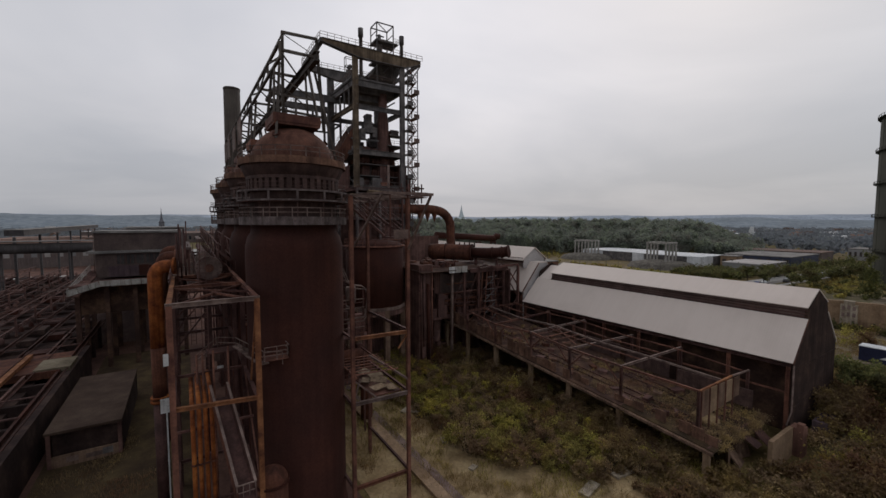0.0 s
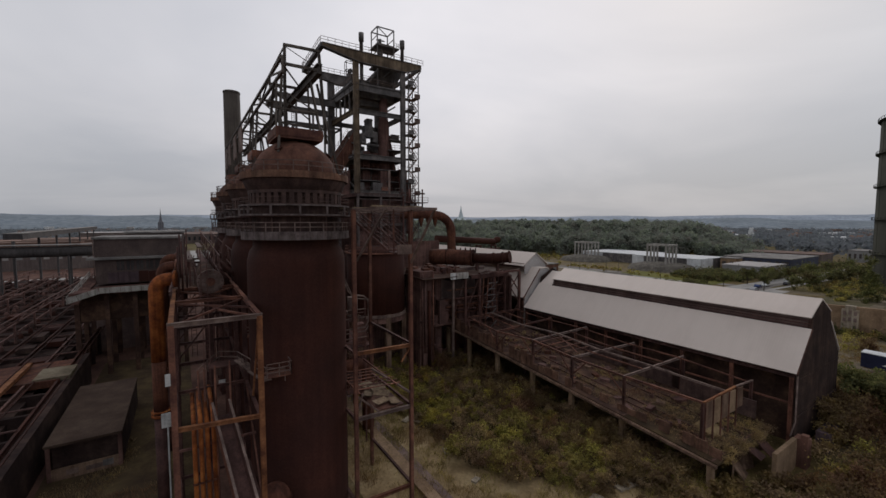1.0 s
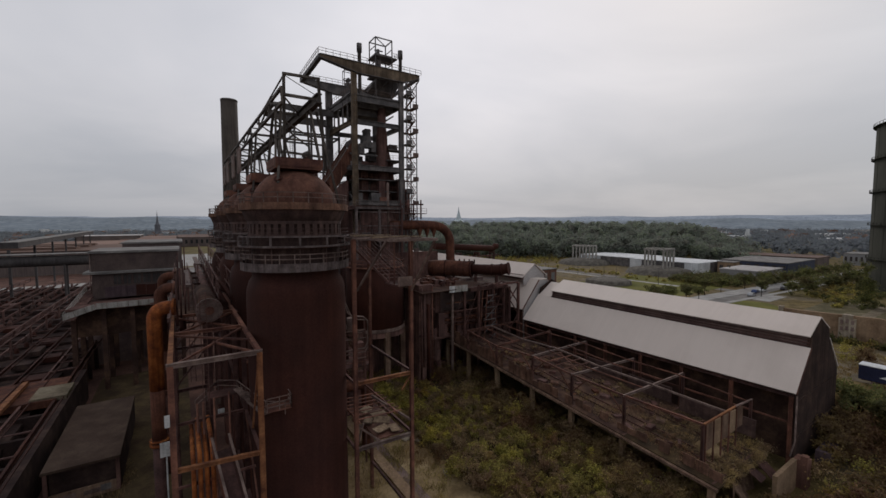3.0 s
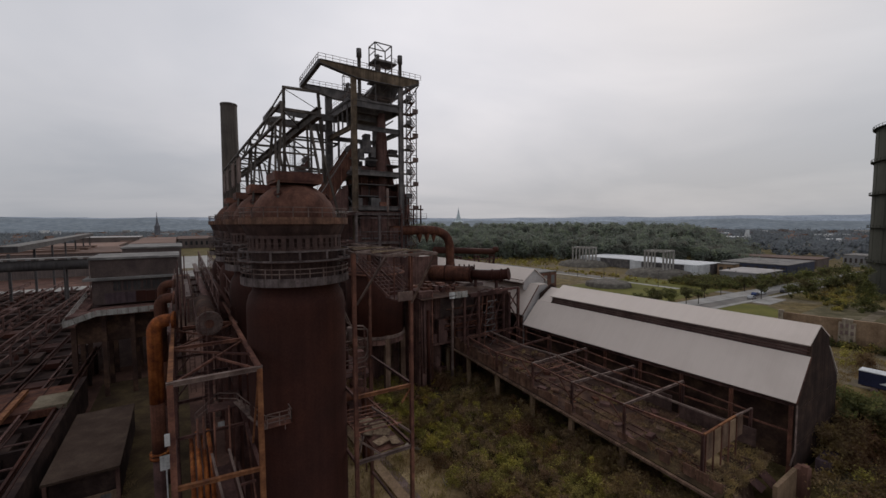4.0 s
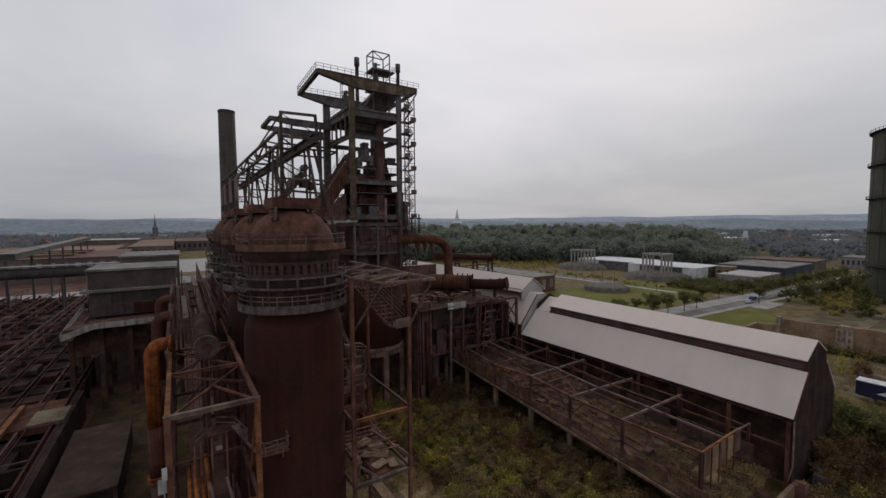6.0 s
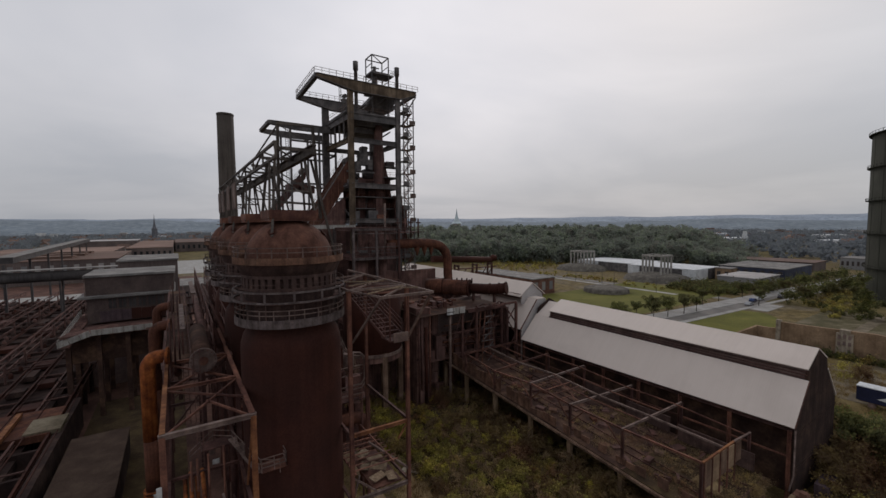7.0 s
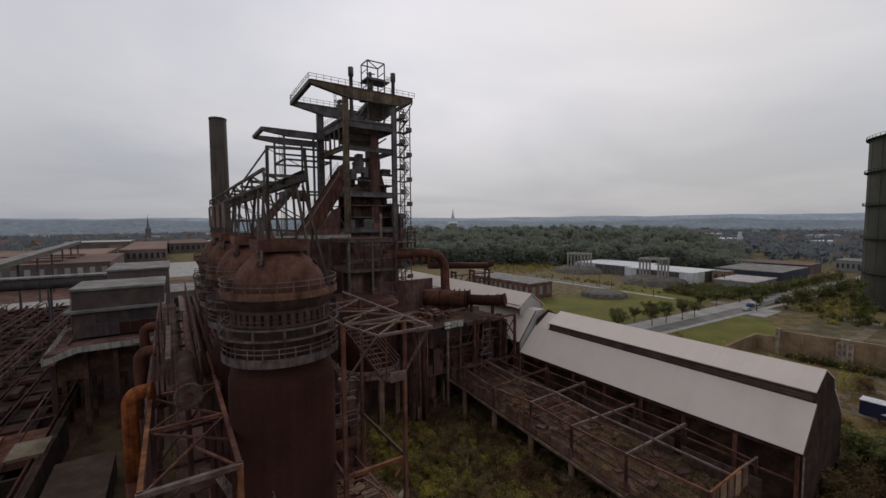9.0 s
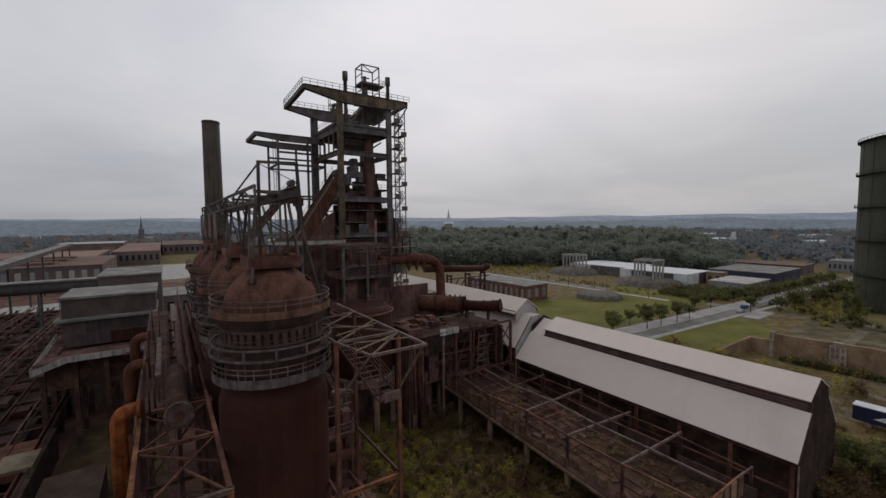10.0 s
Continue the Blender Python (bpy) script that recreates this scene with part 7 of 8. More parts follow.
# ---- the ore bunkers and buildings beyond the pipe bridge ----
def shed():
    root = thing("shed", "low flat-roofed concrete shed with dark open front", "shed")
    x0, x1, y0, y1, h = -12.1, -5.9, 53.2, 71.4, 4.0
    bm = bmesh.new()
    box(bm, x0 - 0.1, x1 + 0.1, y0 - 0.15, y1, h - 0.28, h)
    part("roof", bm, SHED_ROOF, root, "stained brown roof slab")
    for a, b, m in (((x0, y0 + 0.8), (x0 + 0.25, y1), BUNKER_DARK), ((x1 - 0.25, y0 + 0.8), (x1, y1), BUNKER_DARK), ((x0, y1 - 0.25), (x1, y1), CONCRETE_DARK)):
        bm = bmesh.new()
        box(bm, a[0], b[0], a[1], b[1], 0, h - 0.28)
        part("wall", bm, m, root)
    for x in (x0, x1 - 0.35):
        bm = bmesh.new()
        box(bm, x, x + 0.35, y0, y0 + 0.35, 0, h - 0.28)
        part("corner_post", bm, CONCRETE_DARK, root)
    bm = bmesh.new()
    box(bm, x0 + 0.36, x1 - 0.36, y0 + 0.05, y0 + 0.3, 0, 1.25)
    part("parapet", bm, CONCRETE, root, "daubed front parapet")
    # dark inner wall paints the shade behind the open front
    bm = bmesh.new()
    box(bm, x0 + 0.3, x1 - 0.3, y0 + 0.9, y0 + 1.1, 0, h - 0.3)
    part("inner_wall", bm, BUNKER_DARK, root)
    for x, w, hgt in ((-10.6, 1.0, 0.6), (-9.0, 1.4, 0.5), (-7.6, 0.9, 0.7)):
        bm = bmesh.new()
        box(bm, x, x + w, y0 + 0.04, y0 + 0.06, 0.4, 0.4 + hgt)
        part("paint_daub", bm, STEEL_GREEN if x > -8 else STEEL_PALE, root, "faded paint daub")


shed()


def bunkers():
    root = thing("ore_bunkers", "long row of rusted ore bunkers with open girders and rails", "bunkers")
    # retaining walls
    for x0, x1, y0, y1, h, m in ((-14.2, -13.2, 34, 86, 5.0, BUNKER_DARK), (-110, -109, 30, 215, 5.5, CONCRETE_DARK)):
        bm = bmesh.new()
        box(bm, x0, x1, y0, y1, 0, h)
        part("bunker_wall", bm, m, root)
    for i, y in enumerate(np.arange(34, 216, 7.0)):
        bm = bmesh.new()
        box(bm, -109, -14.2, y - 0.25, y + 0.25, 0, 4.6)
        part("cross_wall", bm, BUNKER_DARK, root)
    # raised floor, with the dark of the shaded pits in its colour
    bm = bmesh.new()
    box(bm, -109, -17.0, 34, 215, 0.02, 4.0)
    part("bunker_floor", bm, BUNKER_DARK, root)
    # long girders and rails
    for k, x in enumerate(np.arange(-107.0, -14.5, 3.3)):
        member(root, "long_girder", (x, 34, 4.95), (x, 215, 4.95), 0.28, 0.6, RUST_DARK if k % 3 else SOOT_PLATE, "isec")
        member(root, "rail", (x + 0.9, 34, 5.4), (x + 0.9, 215, 5.4), 0.12, 0.12, RUST_DARK)
    rng = random.Random(21)
    for k in range(260):
        x = -107.0 + 3.3 * rng.randrange(28)
        y = 35 + rng.random() * 175
        member(root, "cross_tie", (x, y, 5.35), (x + 3.3, y + rng.uniform(-0.4, 0.4), 5.35), 0.16, 0.16, rng.choice((STEEL_DARK, SOOT_PLATE, SOOT_PLATE, RUST_DARK)))
    for k in range(230):
        x = -106.5 + 3.3 * rng.randrange(27)
        y = 38 + rng.random() * 172
        w = rng.uniform(1.2, 3.0)
        bm = bmesh.new()
        box(bm, x, x + w, y, y + rng.uniform(1.5, 5.0), 4.4, 5.32)
        part("cover_plate", bm, rng.choice((BUNKER_DARK, RUST_DARK, SOOT_PLATE, BUNKER_DARK, RUST_DARK, BUNKER_DARK)), root)
    # rust-red dust plate and pale lump near the shed
    bm = bmesh.new()
    box(bm, -24.0, -14.4, 72.0, 82.0, 4.4, 5.36)
    part("ore_plate", bm, RUST_RED, root, "ore-red dusty plate")
    bm = bmesh.new()
    box(bm, -17.2, -13.4, 72.4, 77.6, 5.0, 5.6)
    part("lump", bm, EARTH, root, "pale encrusted slab")
    member(root, "boom", (-19.2, 52.0, 5.7), (-19.1, 80.0, 5.9), 0.6, 0.5, STEEL_ORANGE)
    for x in np.arange(-98, -18, 9.0):
        for y in np.arange(72, 212, 4.6):
            bm = bmesh.new()
            lathe(bm, [(0.4, 5.0), (0.4, 5.5), (0.18, 6.0), (0, 6.0)], 8, True, (x + 0.5 * math.sin(y + x), y))
            part("hopper", bm, rng.choice((BUNKER_DARK, BUNKER_DARK, RUST_DARK, SOOT_PLATE)), root)
    for x in (-92, -80, -68, -56, -46, -36, -26):
        for y in np.arange(66, 210, 12):
            member(root, "trestle_post", (x, y, 4.6), (x, y, 8.2), 0.3, 0.3, SOOT_PLATE)
        truss(root, (x, 66, 9.4), (x, 206, 9.4), 1.2, 22, 0.2, SOOT_PLATE, "gantry")


bunkers()


def bunker_house():
    root = thing("bunker_house", "tall sooty brick bunker house with grey flat roof", "building")
    x0, x1, y0, y1 = -13.4, 0.2, 96.0, 109.0
    bm = bmesh.new()
    box(bm, x0 - 0.3, x1 + 0.3, y0 - 0.3, y1 + 0.3, 23.8, 24.2)
    part("roof", bm, ROOF_FELT, root, "grey felt roof")
    bm = bmesh.new()
    box(bm, x0, x1, y0, y1, 20.4, 23.8)
    part("upper_wall", bm, BUNKER_WALL, root)
    bm = bmesh.new()
    box(bm, x0 - 1.0, x1 + 0.2, y0 - 1.6, y1, 20.0, 20.4)
    part("ledge", bm, ROOF_FELT, root, "grey ledge roof")
    bm = bmesh.new()
    box(bm, x0 + 0.2, x1, y0 - 1.0, y1, 15.4, 20.0)
    part("lower_wall", bm, BUNKER_WALL, root)
    for i in range(6):
        x = x0 + 3.2 + i * 1.5
        bm = bmesh.new()
        box(bm, x, x + 1.36, y0 - 1.05, y0 - 0.98, 17.9, 19.7)
        win = part("window", bm, GLASS_DUSTY, root, "dusty dark window")
        for k in range(3):
            member(win, "glazing_bar", (x + 0.06 + 0.62 * k, y0 - 1.08, 17.9), (x + 0.06 + 0.62 * k, y0 - 1.08, 19.7), 0.06, 0.05, STEEL_DARK)
    for i in range(7):
        bm = bmesh.new()
        box(bm, x0 + 2.0 + i * 1.55, x0 + 3.5 + i * 1.55, y0 - 1.08, y0 - 0.99, 15.5, 17.5 + 0.1 * (i % 2))
        part("cladding_sheet", bm, RUST_DARK if i > 2 else BRICK_DARK, root, "rusted cladding sheet")
    # floor and cavern of columns underneath
    bm = bmesh.new()
    box(bm, x0 - 2.5, x1 + 1.0, y0 - 8.5, y1, 14.6, 15.0)
    part("floor_slab", bm, CONCRETE_DARK, root)
    # columns and apron coloured dark for the shade under the house
    for x in (-15, -11, -7, -3, 0.5):
        for y in (89, 96, 103):
            bm = bmesh.new()
            box(bm, x - 0.35, x + 0.35, y - 0.35, y + 0.35, 0, 14.6)
            part("column", bm, SOOT_SHADE, root)
    # back wall coloured for the shaded space under the house
    bm = bmesh.new()
    box(bm, -15.5, 1.0, 106, 106.3, 0, 14.6)
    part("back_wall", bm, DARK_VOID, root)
    bm = bmesh.new()
    box(bm, -15.5, 1.0, 90.5, 91.0, 9.5, 14.6)
    part("apron", bm, SOOT_SHADE, root)
    # pale parapet round the front
    for a, b in (((-3.0, 87.6), (x1 + 0.6, 88.4)), ((-11.8, 87.4), (-3.0, 87.6)), ((-15.9, 86.6), (-11.8, 87.4))):
        d = Vector((b[0] - a[0], b[1] - a[1], 0))
        k = max(2, round(d.length / 1.6))
        for i in range(k):
            p = Vector((*a, 0)) + d * (i / k)
            q = Vector((*a, 0)) + d * ((i + 0.96) / k)
            bm = bmesh.new()
            lo, hi = (14.7, 14.7) if a[0] > -12 else (14.7 - 1.3 * (1 - i / k), 14.7 - 1.3 * (1 - (i + 0.96) / k))
            bar(bm, p + Vector((0, 0, lo + 0.5)), q + Vector((0, 0, hi + 0.5)), 0.14, 0.95)
            part("parapet_panel", bm, CONCRETE_PALE, root)
    railing(root, [(-15.9, 86.7, 13.4), (-14.3, 97.0, 16.6)], 1.2, CONCRETE_PALE, step=2.0, rails=3, r=0.06)
    bm = bmesh.new()
    bar(bm, (-15.2, 86.8, 13.4), (-13.6, 97.0, 16.5), 1.6, 0.25)
    part("ramp", bm, CONCRETE_DARK, root)
    member(root, "rain_pipe", (x0 - 0.1, y0 - 0.1, 15), (x0 - 0.1, y0 - 0.1, 23.8), 0.15, 0.15, STEEL_PALE, "tube")


bunker_house()


def plain_house(name, label, x0, x1, y0, y1, h, wall, roof, wins=0, side_wins=0, wz=(0.35, 0.75), over=0.3, t=0.4, pane=None):
    root = thing(name, label, "building")
    bm = bmesh.new()
    box(bm, x0, x1, y0, y1, 0, h)
    part("wall", bm, wall, root)
    bm = bmesh.new()
    box(bm, x0 - over, x1 + over, y0 - over, y1 + over, h, h + t)
    part("roof", bm, roof, root)
    for i in range(wins):
        w = (x1 - x0) / wins
        bm = bmesh.new()
        box(bm, x0 + w * (i + 0.28), x0 + w * (i + 0.72), y0 - 0.08, y0 + 0.05, h * wz[0], h * wz[1])
        part("window", bm, pane or GLASS, root)
    for i in range(side_wins):
        w = (y1 - y0) / side_wins
        bm = bmesh.new()
        box(bm, x0 - 0.08, x0 + 0.05, y0 + w * (i + 0.28), y0 + w * (i + 0.72), h * wz[0], h * wz[1])
        win = part("window", bm, pane or GLASS_DUSTY, root)
        for t in (0.28, 0.5, 0.72):
            member(win, "glazing_bar", (x0 - 0.1, y0 + w * (i + t), h * wz[0]), (x0 - 0.1, y0 + w * (i + t), h * wz[1]), 0.12, 0.08, STEEL_PALE)
        member(win, "window_sill", (x0 - 0.14, y0 + w * (i + 0.24), h * wz[0] - 0.08), (x0 - 0.14, y0 + w * (i + 0.76), h * wz[0] - 0.08), 0.2, 0.14, CONCRETE_PALE)
    return root


plain_house("stock_house", "sooty brick stock house with grey roof behind the bunker house", -11.6, 1.0, 128, 150, 24.2, BRICK_HAZE, ROOF_FELT, 0, 0)
# Pale plaster panes paint the light on the hall's windows.
plain_house("brick_hall", "long sooty brick hall with tall windows", -106, -29, 313, 400, 13.6, BRICK_HAZE, TILE_RED, 14, 0, (0.45, 0.82), pane=PLASTER)
plain_house("rolling_hall", "wide flat industrial hall with brown roof", -126, -43, 404, 520, 12.5, BRICK_HAZE, TILE_RED, 12, 0)
plain_house("rolling_hall", "wide flat industrial hall with brown roof", -38, -2, 470, 690, 12.5, BRICK_HAZE, TILE_RED, 8, 0)
plain_house("rolling_hall", "wide flat industrial hall with brown roof", 0, 46, 610, 770, 12.0, BRICK_HAZE, TILE_RED, 8, 0)
plain_house("rolling_hall", "far works hall with pale roof", -110, -44, 690, 760, 13.5, BRICK_HAZE, ROOF_PALE, 0, 0)
for x0, x1, y0, y1 in ((-92, -52, 326, 338), (-96, -50, 352, 364), (-90, -50, 378, 388)):
    bm = bmesh.new()
    box(bm, x0, x1, y0, y1, 14.0, 15.2)
    box(bm, x0 - 0.3, x1 + 0.3, y0 - 0.3, y1 + 0.3, 15.2, 15.4)
    solid("roof_monitor", bm, TILE_RED, "long low roof monitor on the brick hall", "roof monitor", group="roof monitors of the brick hall", kind="structure")
slab("works_field", -6, 40, 458, 606, 0.05, SCRUB, "rough green field between the works halls", "field")
slab("pale_yard", -8, 24, 330, 456, 0.05, PAVING, "pale concrete yard behind the stock house", "yard")
plain_house("yard_hall", "sooty flat-roofed works hall", -10, 32, 190, 214, 9.0, BRICK_HAZE, ROOF_FELT, 8, 0)
# Panes take the pale plaster colour here as well.
plain_house("brick_building", "single-storey red brick building with flat roof and tall windows", 137, 152, 129, 172, 7.2, BRICK, ROOF_FELT, 3, 12, (0.25, 0.8), pane=PLASTER)
plain_house("white_warehouse", "long white sheet-metal warehouse", 243, 272, 107, 146, 6.2, STEEL_GREEN, WHITE_SHEET, 0, 0)
plain_house("white_warehouse", "long white sheet-metal warehouse", 252, 284, 148, 192, 5.8, STEEL_GREEN, WHITE_SHEET, 0, 0)
for x0, y0, y1, h in ((242.6, 106.8, 114, 6.2), (242.6, 140, 146.2, 6.2), (251.6, 147.8, 153, 5.8), (251.6, 176, 192.2, 5.8)):
    bm = bmesh.new()
    box(bm, x0, x0 + 0.35, y0, y1, 0, h - 0.05)
    box(bm, x0 + 0.35, x0 + 14, y0 - 0.3, y0, 0, h - 0.05)
    solid("white_end_wall", bm, WHITE_SHEET, "white sheet end wall of the warehouse", "wall", group="white warehouse walls", kind="structure")
plain_house("blue_warehouse", "long dark blue clad warehouse with flat roof", 284, 330, 79, 112, 6.2, BLUE_SHEET, ROOF_FELT, 0, 8, (0.6, 0.8))
plain_house("grey_warehouse", "low pale grey warehouse", 238, 266, 76, 94, 5.0, PLASTER, ROOF_PALE, 0, 0)
plain_house("office_block", "pale office block beyond the road", 386, 410, 52, 78, 7.6, PLASTER, ROOF_FELT, 0, 10)


def duct_bridge():
    root = thing("duct_bridge", "big dark gas duct on trestles crossing the yard", "duct")
    bm = bmesh.new()
    tube(bm, [(-160, 172, 18.3), (-12, 170, 17.7)], 1.6, 20)
    part("duct", bm, DUCT_GREY, root)
    bm = bmesh.new()
    box(bm, -160, -12, 168.5, 173.5, 19.9, 20.1)
    part("walkway", bm, ROOF_FELT, root)
    for x in range(-158, -14, 16):
        for y in (169.3, 172.8):
            member(root, "trestle_post", (x, y, 0), (x, y, 16.7), 0.42, 0.42, DUCT_GREY)
        member(root, "trestle_brace", (x, 169.3, 2), (x, 172.8, 16), 0.3, 0.3, DUCT_GREY)


duct_bridge()


def conveyor():
    root = thing("conveyor_bridge", "long covered conveyor bridge sloping across the yard", "conveyor")
    p, q = Vector((-46, 185, 22.3)), Vector((-56, 402, 22.9))
    bm = bmesh.new()
    bar(bm, p, q, 4.6, 1.9)
    part("gallery", bm, DUCT_GREY, root)
    bm = bmesh.new()
    bar(bm, p + Vector((0, 0, 1.05)), q + Vector((0, 0, 1.05)), 5.0, 0.16)
    part("roof", bm, ROOF_FELT, root)
    for i in range(7):
        a = p.lerp(q, i / 6)
        member(root, "trestle_leg", (a.x, a.y, 14.4 if a.y > 310 else 0), (a.x, a.y, a.z - 1.4), 0.7, 0.7, DUCT_GREY)


conveyor()

# lorry trailer by the ruined wall
lorry = thing("lorry_trailer", "white-roofed lorry trailer with navy sides, parked", "trailer", (102.4, 3.2, 0))
bm = bmesh.new()
box(bm, 0, 2.5, 0, 13, 1.1, 3.6)
part("box_body", bm, BLUE_TARP, lorry, "navy tarpaulin side")
bm = bmesh.new()
box(bm, -0.04, 2.54, -0.04, 13.04, 3.6, 3.75)
part("roof", bm, WHITE_SHEET, lorry)
bm = bmesh.new()
f0 = bm.faces.new([bm.verts.new(p) for p in ((-0.03, 6.0, 1.5), (-0.03, 10.4, 1.9), (-0.03, 9.0, 2.6), (-0.03, 6.5, 2.5))])
ext = bmesh.ops.extrude_face_region(bm, geom=[f0])
bmesh.ops.translate(bm, verts=[v for v in ext["geom"] if isinstance(v, bmesh.types.BMVert)], vec=(0.05, 0, 0))
part("emblem", bm, WHITE_SHEET, lorry, "plain white patch")
for y in (1.5, 2.9, 11.0):
    for x in (0.25, 2.25):
        bm = bmesh.new()
        tube(bm, [(x - 0.2, y, 0.5), (x + 0.2, y, 0.5)], 0.5, 16)
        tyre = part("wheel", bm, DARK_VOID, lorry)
        bm = bmesh.new()
        tube(bm, [(x - 0.21, y, 0.5), (x + 0.21, y, 0.5)], 0.28, 14)
        part("rim", bm, STEEL_PALE, tyre, "dull metal rim")
bm = bmesh.new()
box(bm, 0.6, 1.9, 0.3, 12.7, 0.8, 1.1)
part("chassis", bm, STEEL_DARK, lorry)


def ruin():
    root = thing("ruined_wall", "long ruined wall of tan masonry with broken top", "wall")
    rng = random.Random(5)
    h = 6.4
    for i in range(12):
        y0 = 37.0 - i * 2.9
        x0 = 135.2 + i * 0.1
        bm = bmesh.new()
        h2 = h + rng.uniform(-0.18, 0.14)
        vs = [bm.verts.new(p) for p in ((x0, y0, 0), (x0 + 0.1, y0 - 2.9, 0), (x0 + 1.0, y0 - 2.9, 0), (x0 + 0.9, y0, 0), (x0, y0, h), (x0 + 0.1, y0 - 2.9, h2), (x0 + 1.0, y0 - 2.9, h2), (x0 + 0.9, y0, h))]
        for f in ((0, 3, 2, 1), (4, 5, 6, 7), (0, 1, 5, 4), (1, 2, 6, 5), (2, 3, 7, 6), (3, 0, 4, 7)):
            bm.faces.new([vs[k] for k in f])
        bmesh.ops.recalc_face_normals(bm, faces=bm.faces)
        part("wall_length", bm, RUIN_STONE, root)
        h = h2
    # lower return wall that falls away towards the hall
    turn = ((120.5, 47.2, 0.6), (124.6, 46.1, 1.5), (128.8, 45.0, 2.5), (133.0, 43.9, 3.3), (137.2, 42.8, 4.0), (136.6, 40.2, 4.1), (136.0, 37.6, 4.5))
    for (xa, ya, ha), (xb, yb, hb) in zip(turn, turn[1:]):
        bm = bmesh.new()
        d = Vector((yb - ya, xa - xb, 0)).normalized() * 0.35
        vs = [bm.verts.new(p) for p in ((xa - d.x, ya - d.y, 0), (xb - d.x, yb - d.y, 0), (xb + d.x, yb + d.y, 0), (xa + d.x, ya + d.y, 0), (xa - d.x, ya - d.y, ha), (xb - d.x, yb - d.y, hb), (xb + d.x, yb + d.y, hb), (xa + d.x, ya + d.y, ha))]
        for f in ((0, 3, 2, 1), (4, 5, 6, 7), (0, 1, 5, 4), (1, 2, 6, 5), (2, 3, 7, 6), (3, 0, 4, 7)):
            bm.faces.new([vs[k] for k in f])
        bmesh.ops.recalc_face_normals(bm, faces=bm.faces)
        part("wall_length", bm, RUIN_STONE, root)
    bm = bmesh.new()
    box(bm, 134.9, 136.0, 36.9, 37.9, 0, 6.9)
    part("end_pier", bm, RUIN_PALE, root, "broken end pier")
    # one tall pier with dark sockets stands proud of the wall
    bm = bmesh.new()
    box(bm, 134.9, 136.3, 23.0, 26.0, 0, 6.0)
    box(bm, 134.9, 136.3, 23.6, 25.4, 6.0, 6.9)
    part("gate_pier", bm, RUIN_PALE, root, "pale weathered pier")
    # dark blocks on the face paint the shade of the hollow sockets
    for y, z in ((22.85, 4.7), (23.8, 4.9), (24.75, 4.6), (22.85, 3.1), (24.75, 3.0), (23.8, 3.2), (22.9, 1.3)):
        bm = bmesh.new()
        box(bm, 134.84, 134.95, y + 0.4, y + 0.95, z, z + 0.95)
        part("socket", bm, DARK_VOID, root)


ruin()


def old_base(x, y, half_x, half_y, top, mound_r):
    root = thing("concrete_frame", "pale concrete column frame on a round earth-covered base", "monument", (x, y, 0), group="old gasholder bases")
    bm = bmesh.new()
    lathe(bm, [(mound_r, 0), (mound_r * 0.9, 2.4), (mound_r * 0.6, 3.6), (0, 3.9)], 40)
    part("mound", bm, RUBBLE_GREY, root, "weathered round base")
    for i in range(4):
        for j in range(2):
            px, py = -half_x + 2 * half_x * i / 3, -half_y + 2 * half_y * j
            bm = bmesh.new()
            box(bm, px - 0.4, px + 0.4, py - 0.4, py + 0.4, 2.5, top - 0.85)
            part("column", bm, CONCRETE_PALE, root)
    for a in (-half_y, half_y):
        bm = bmesh.new()
        box(bm, -half_x - 0.6, half_x + 0.6, a - 0.45, a + 0.45, top - 0.9, top)
        part("lintel", bm, CONCRETE_PALE, root)
    for a in (-half_x, half_x):
        bm = bmesh.new()
        box(bm, a - 0.45, a + 0.45, -half_y + 0.4, half_y - 0.4, top - 0.9, top - 0.05)
        part("lintel", bm, CONCRETE_PALE, root)


plain_house("red_roofed_hall", "low hall with red-brown roof beyond the blue warehouse", 346, 372, 82, 130, 6.0, BRICK_HAZE, TILE_RED, 0, 8)
plain_house("brick_annex", "small brown brick annex beside the white warehouse", 262, 270, 97, 105, 6.6, RUIN_STONE, ROOF_FELT, 0, 2)
old_base(234, 124, 5.4, 5.4, 14.6, 18)
old_base(245, 184, 5.6, 5.6, 13.4, 18)
bm = bmesh.new()
lathe(bm, [(10.5, 0), (10.2, 1.7), (8.8, 2.2), (0, 1.9)], 40)
solid("round_base", bm, RUBBLE_GREY, "low round rubble base in the meadow", "base", (174, 116, 0))

gas = thing("gasholder", "huge dark green gasholder with ring galleries", "gasholder")
gas.matrix_world = pose(197.8, 156.6, 0)
bm = bmesh.new()
lathe(bm, [(26.9, 0), (26.9, 69), (26.2, 69.4), (0, 72)], 72)
part("shell", bm, GASHOLDER, gas)
for z in (14, 28, 41.5, 55, 68.6):
    bm = bmesh.new()
    hoop(bm, 28.0, z, 1.1, 0.25, 72)
    hoop(bm, 28.0, z + 1.1, 0.12, 0.12, 72)
    for i in range(72):
        a = 2 * math.pi * i / 72
        box(bm, 27.95 * math.cos(a) - 0.06, 27.95 * math.cos(a) + 0.06, 27.95 * math.sin(a) - 0.06, 27.95 * math.sin(a) + 0.06, z, z + 1.15)
    part("ring_gallery", bm, GASHOLDER, gas)
for i in range(24):
    a = 2 * math.pi * i / 24
    bm = bmesh.new()
    box(bm, 26.88 * math.cos(a) - 0.09, 26.88 * math.cos(a) + 0.09, 26.88 * math.sin(a) - 0.09, 26.88 * math.sin(a) + 0.09, 0, 69)
    part("stanchion", bm, GASHOLDER, gas)


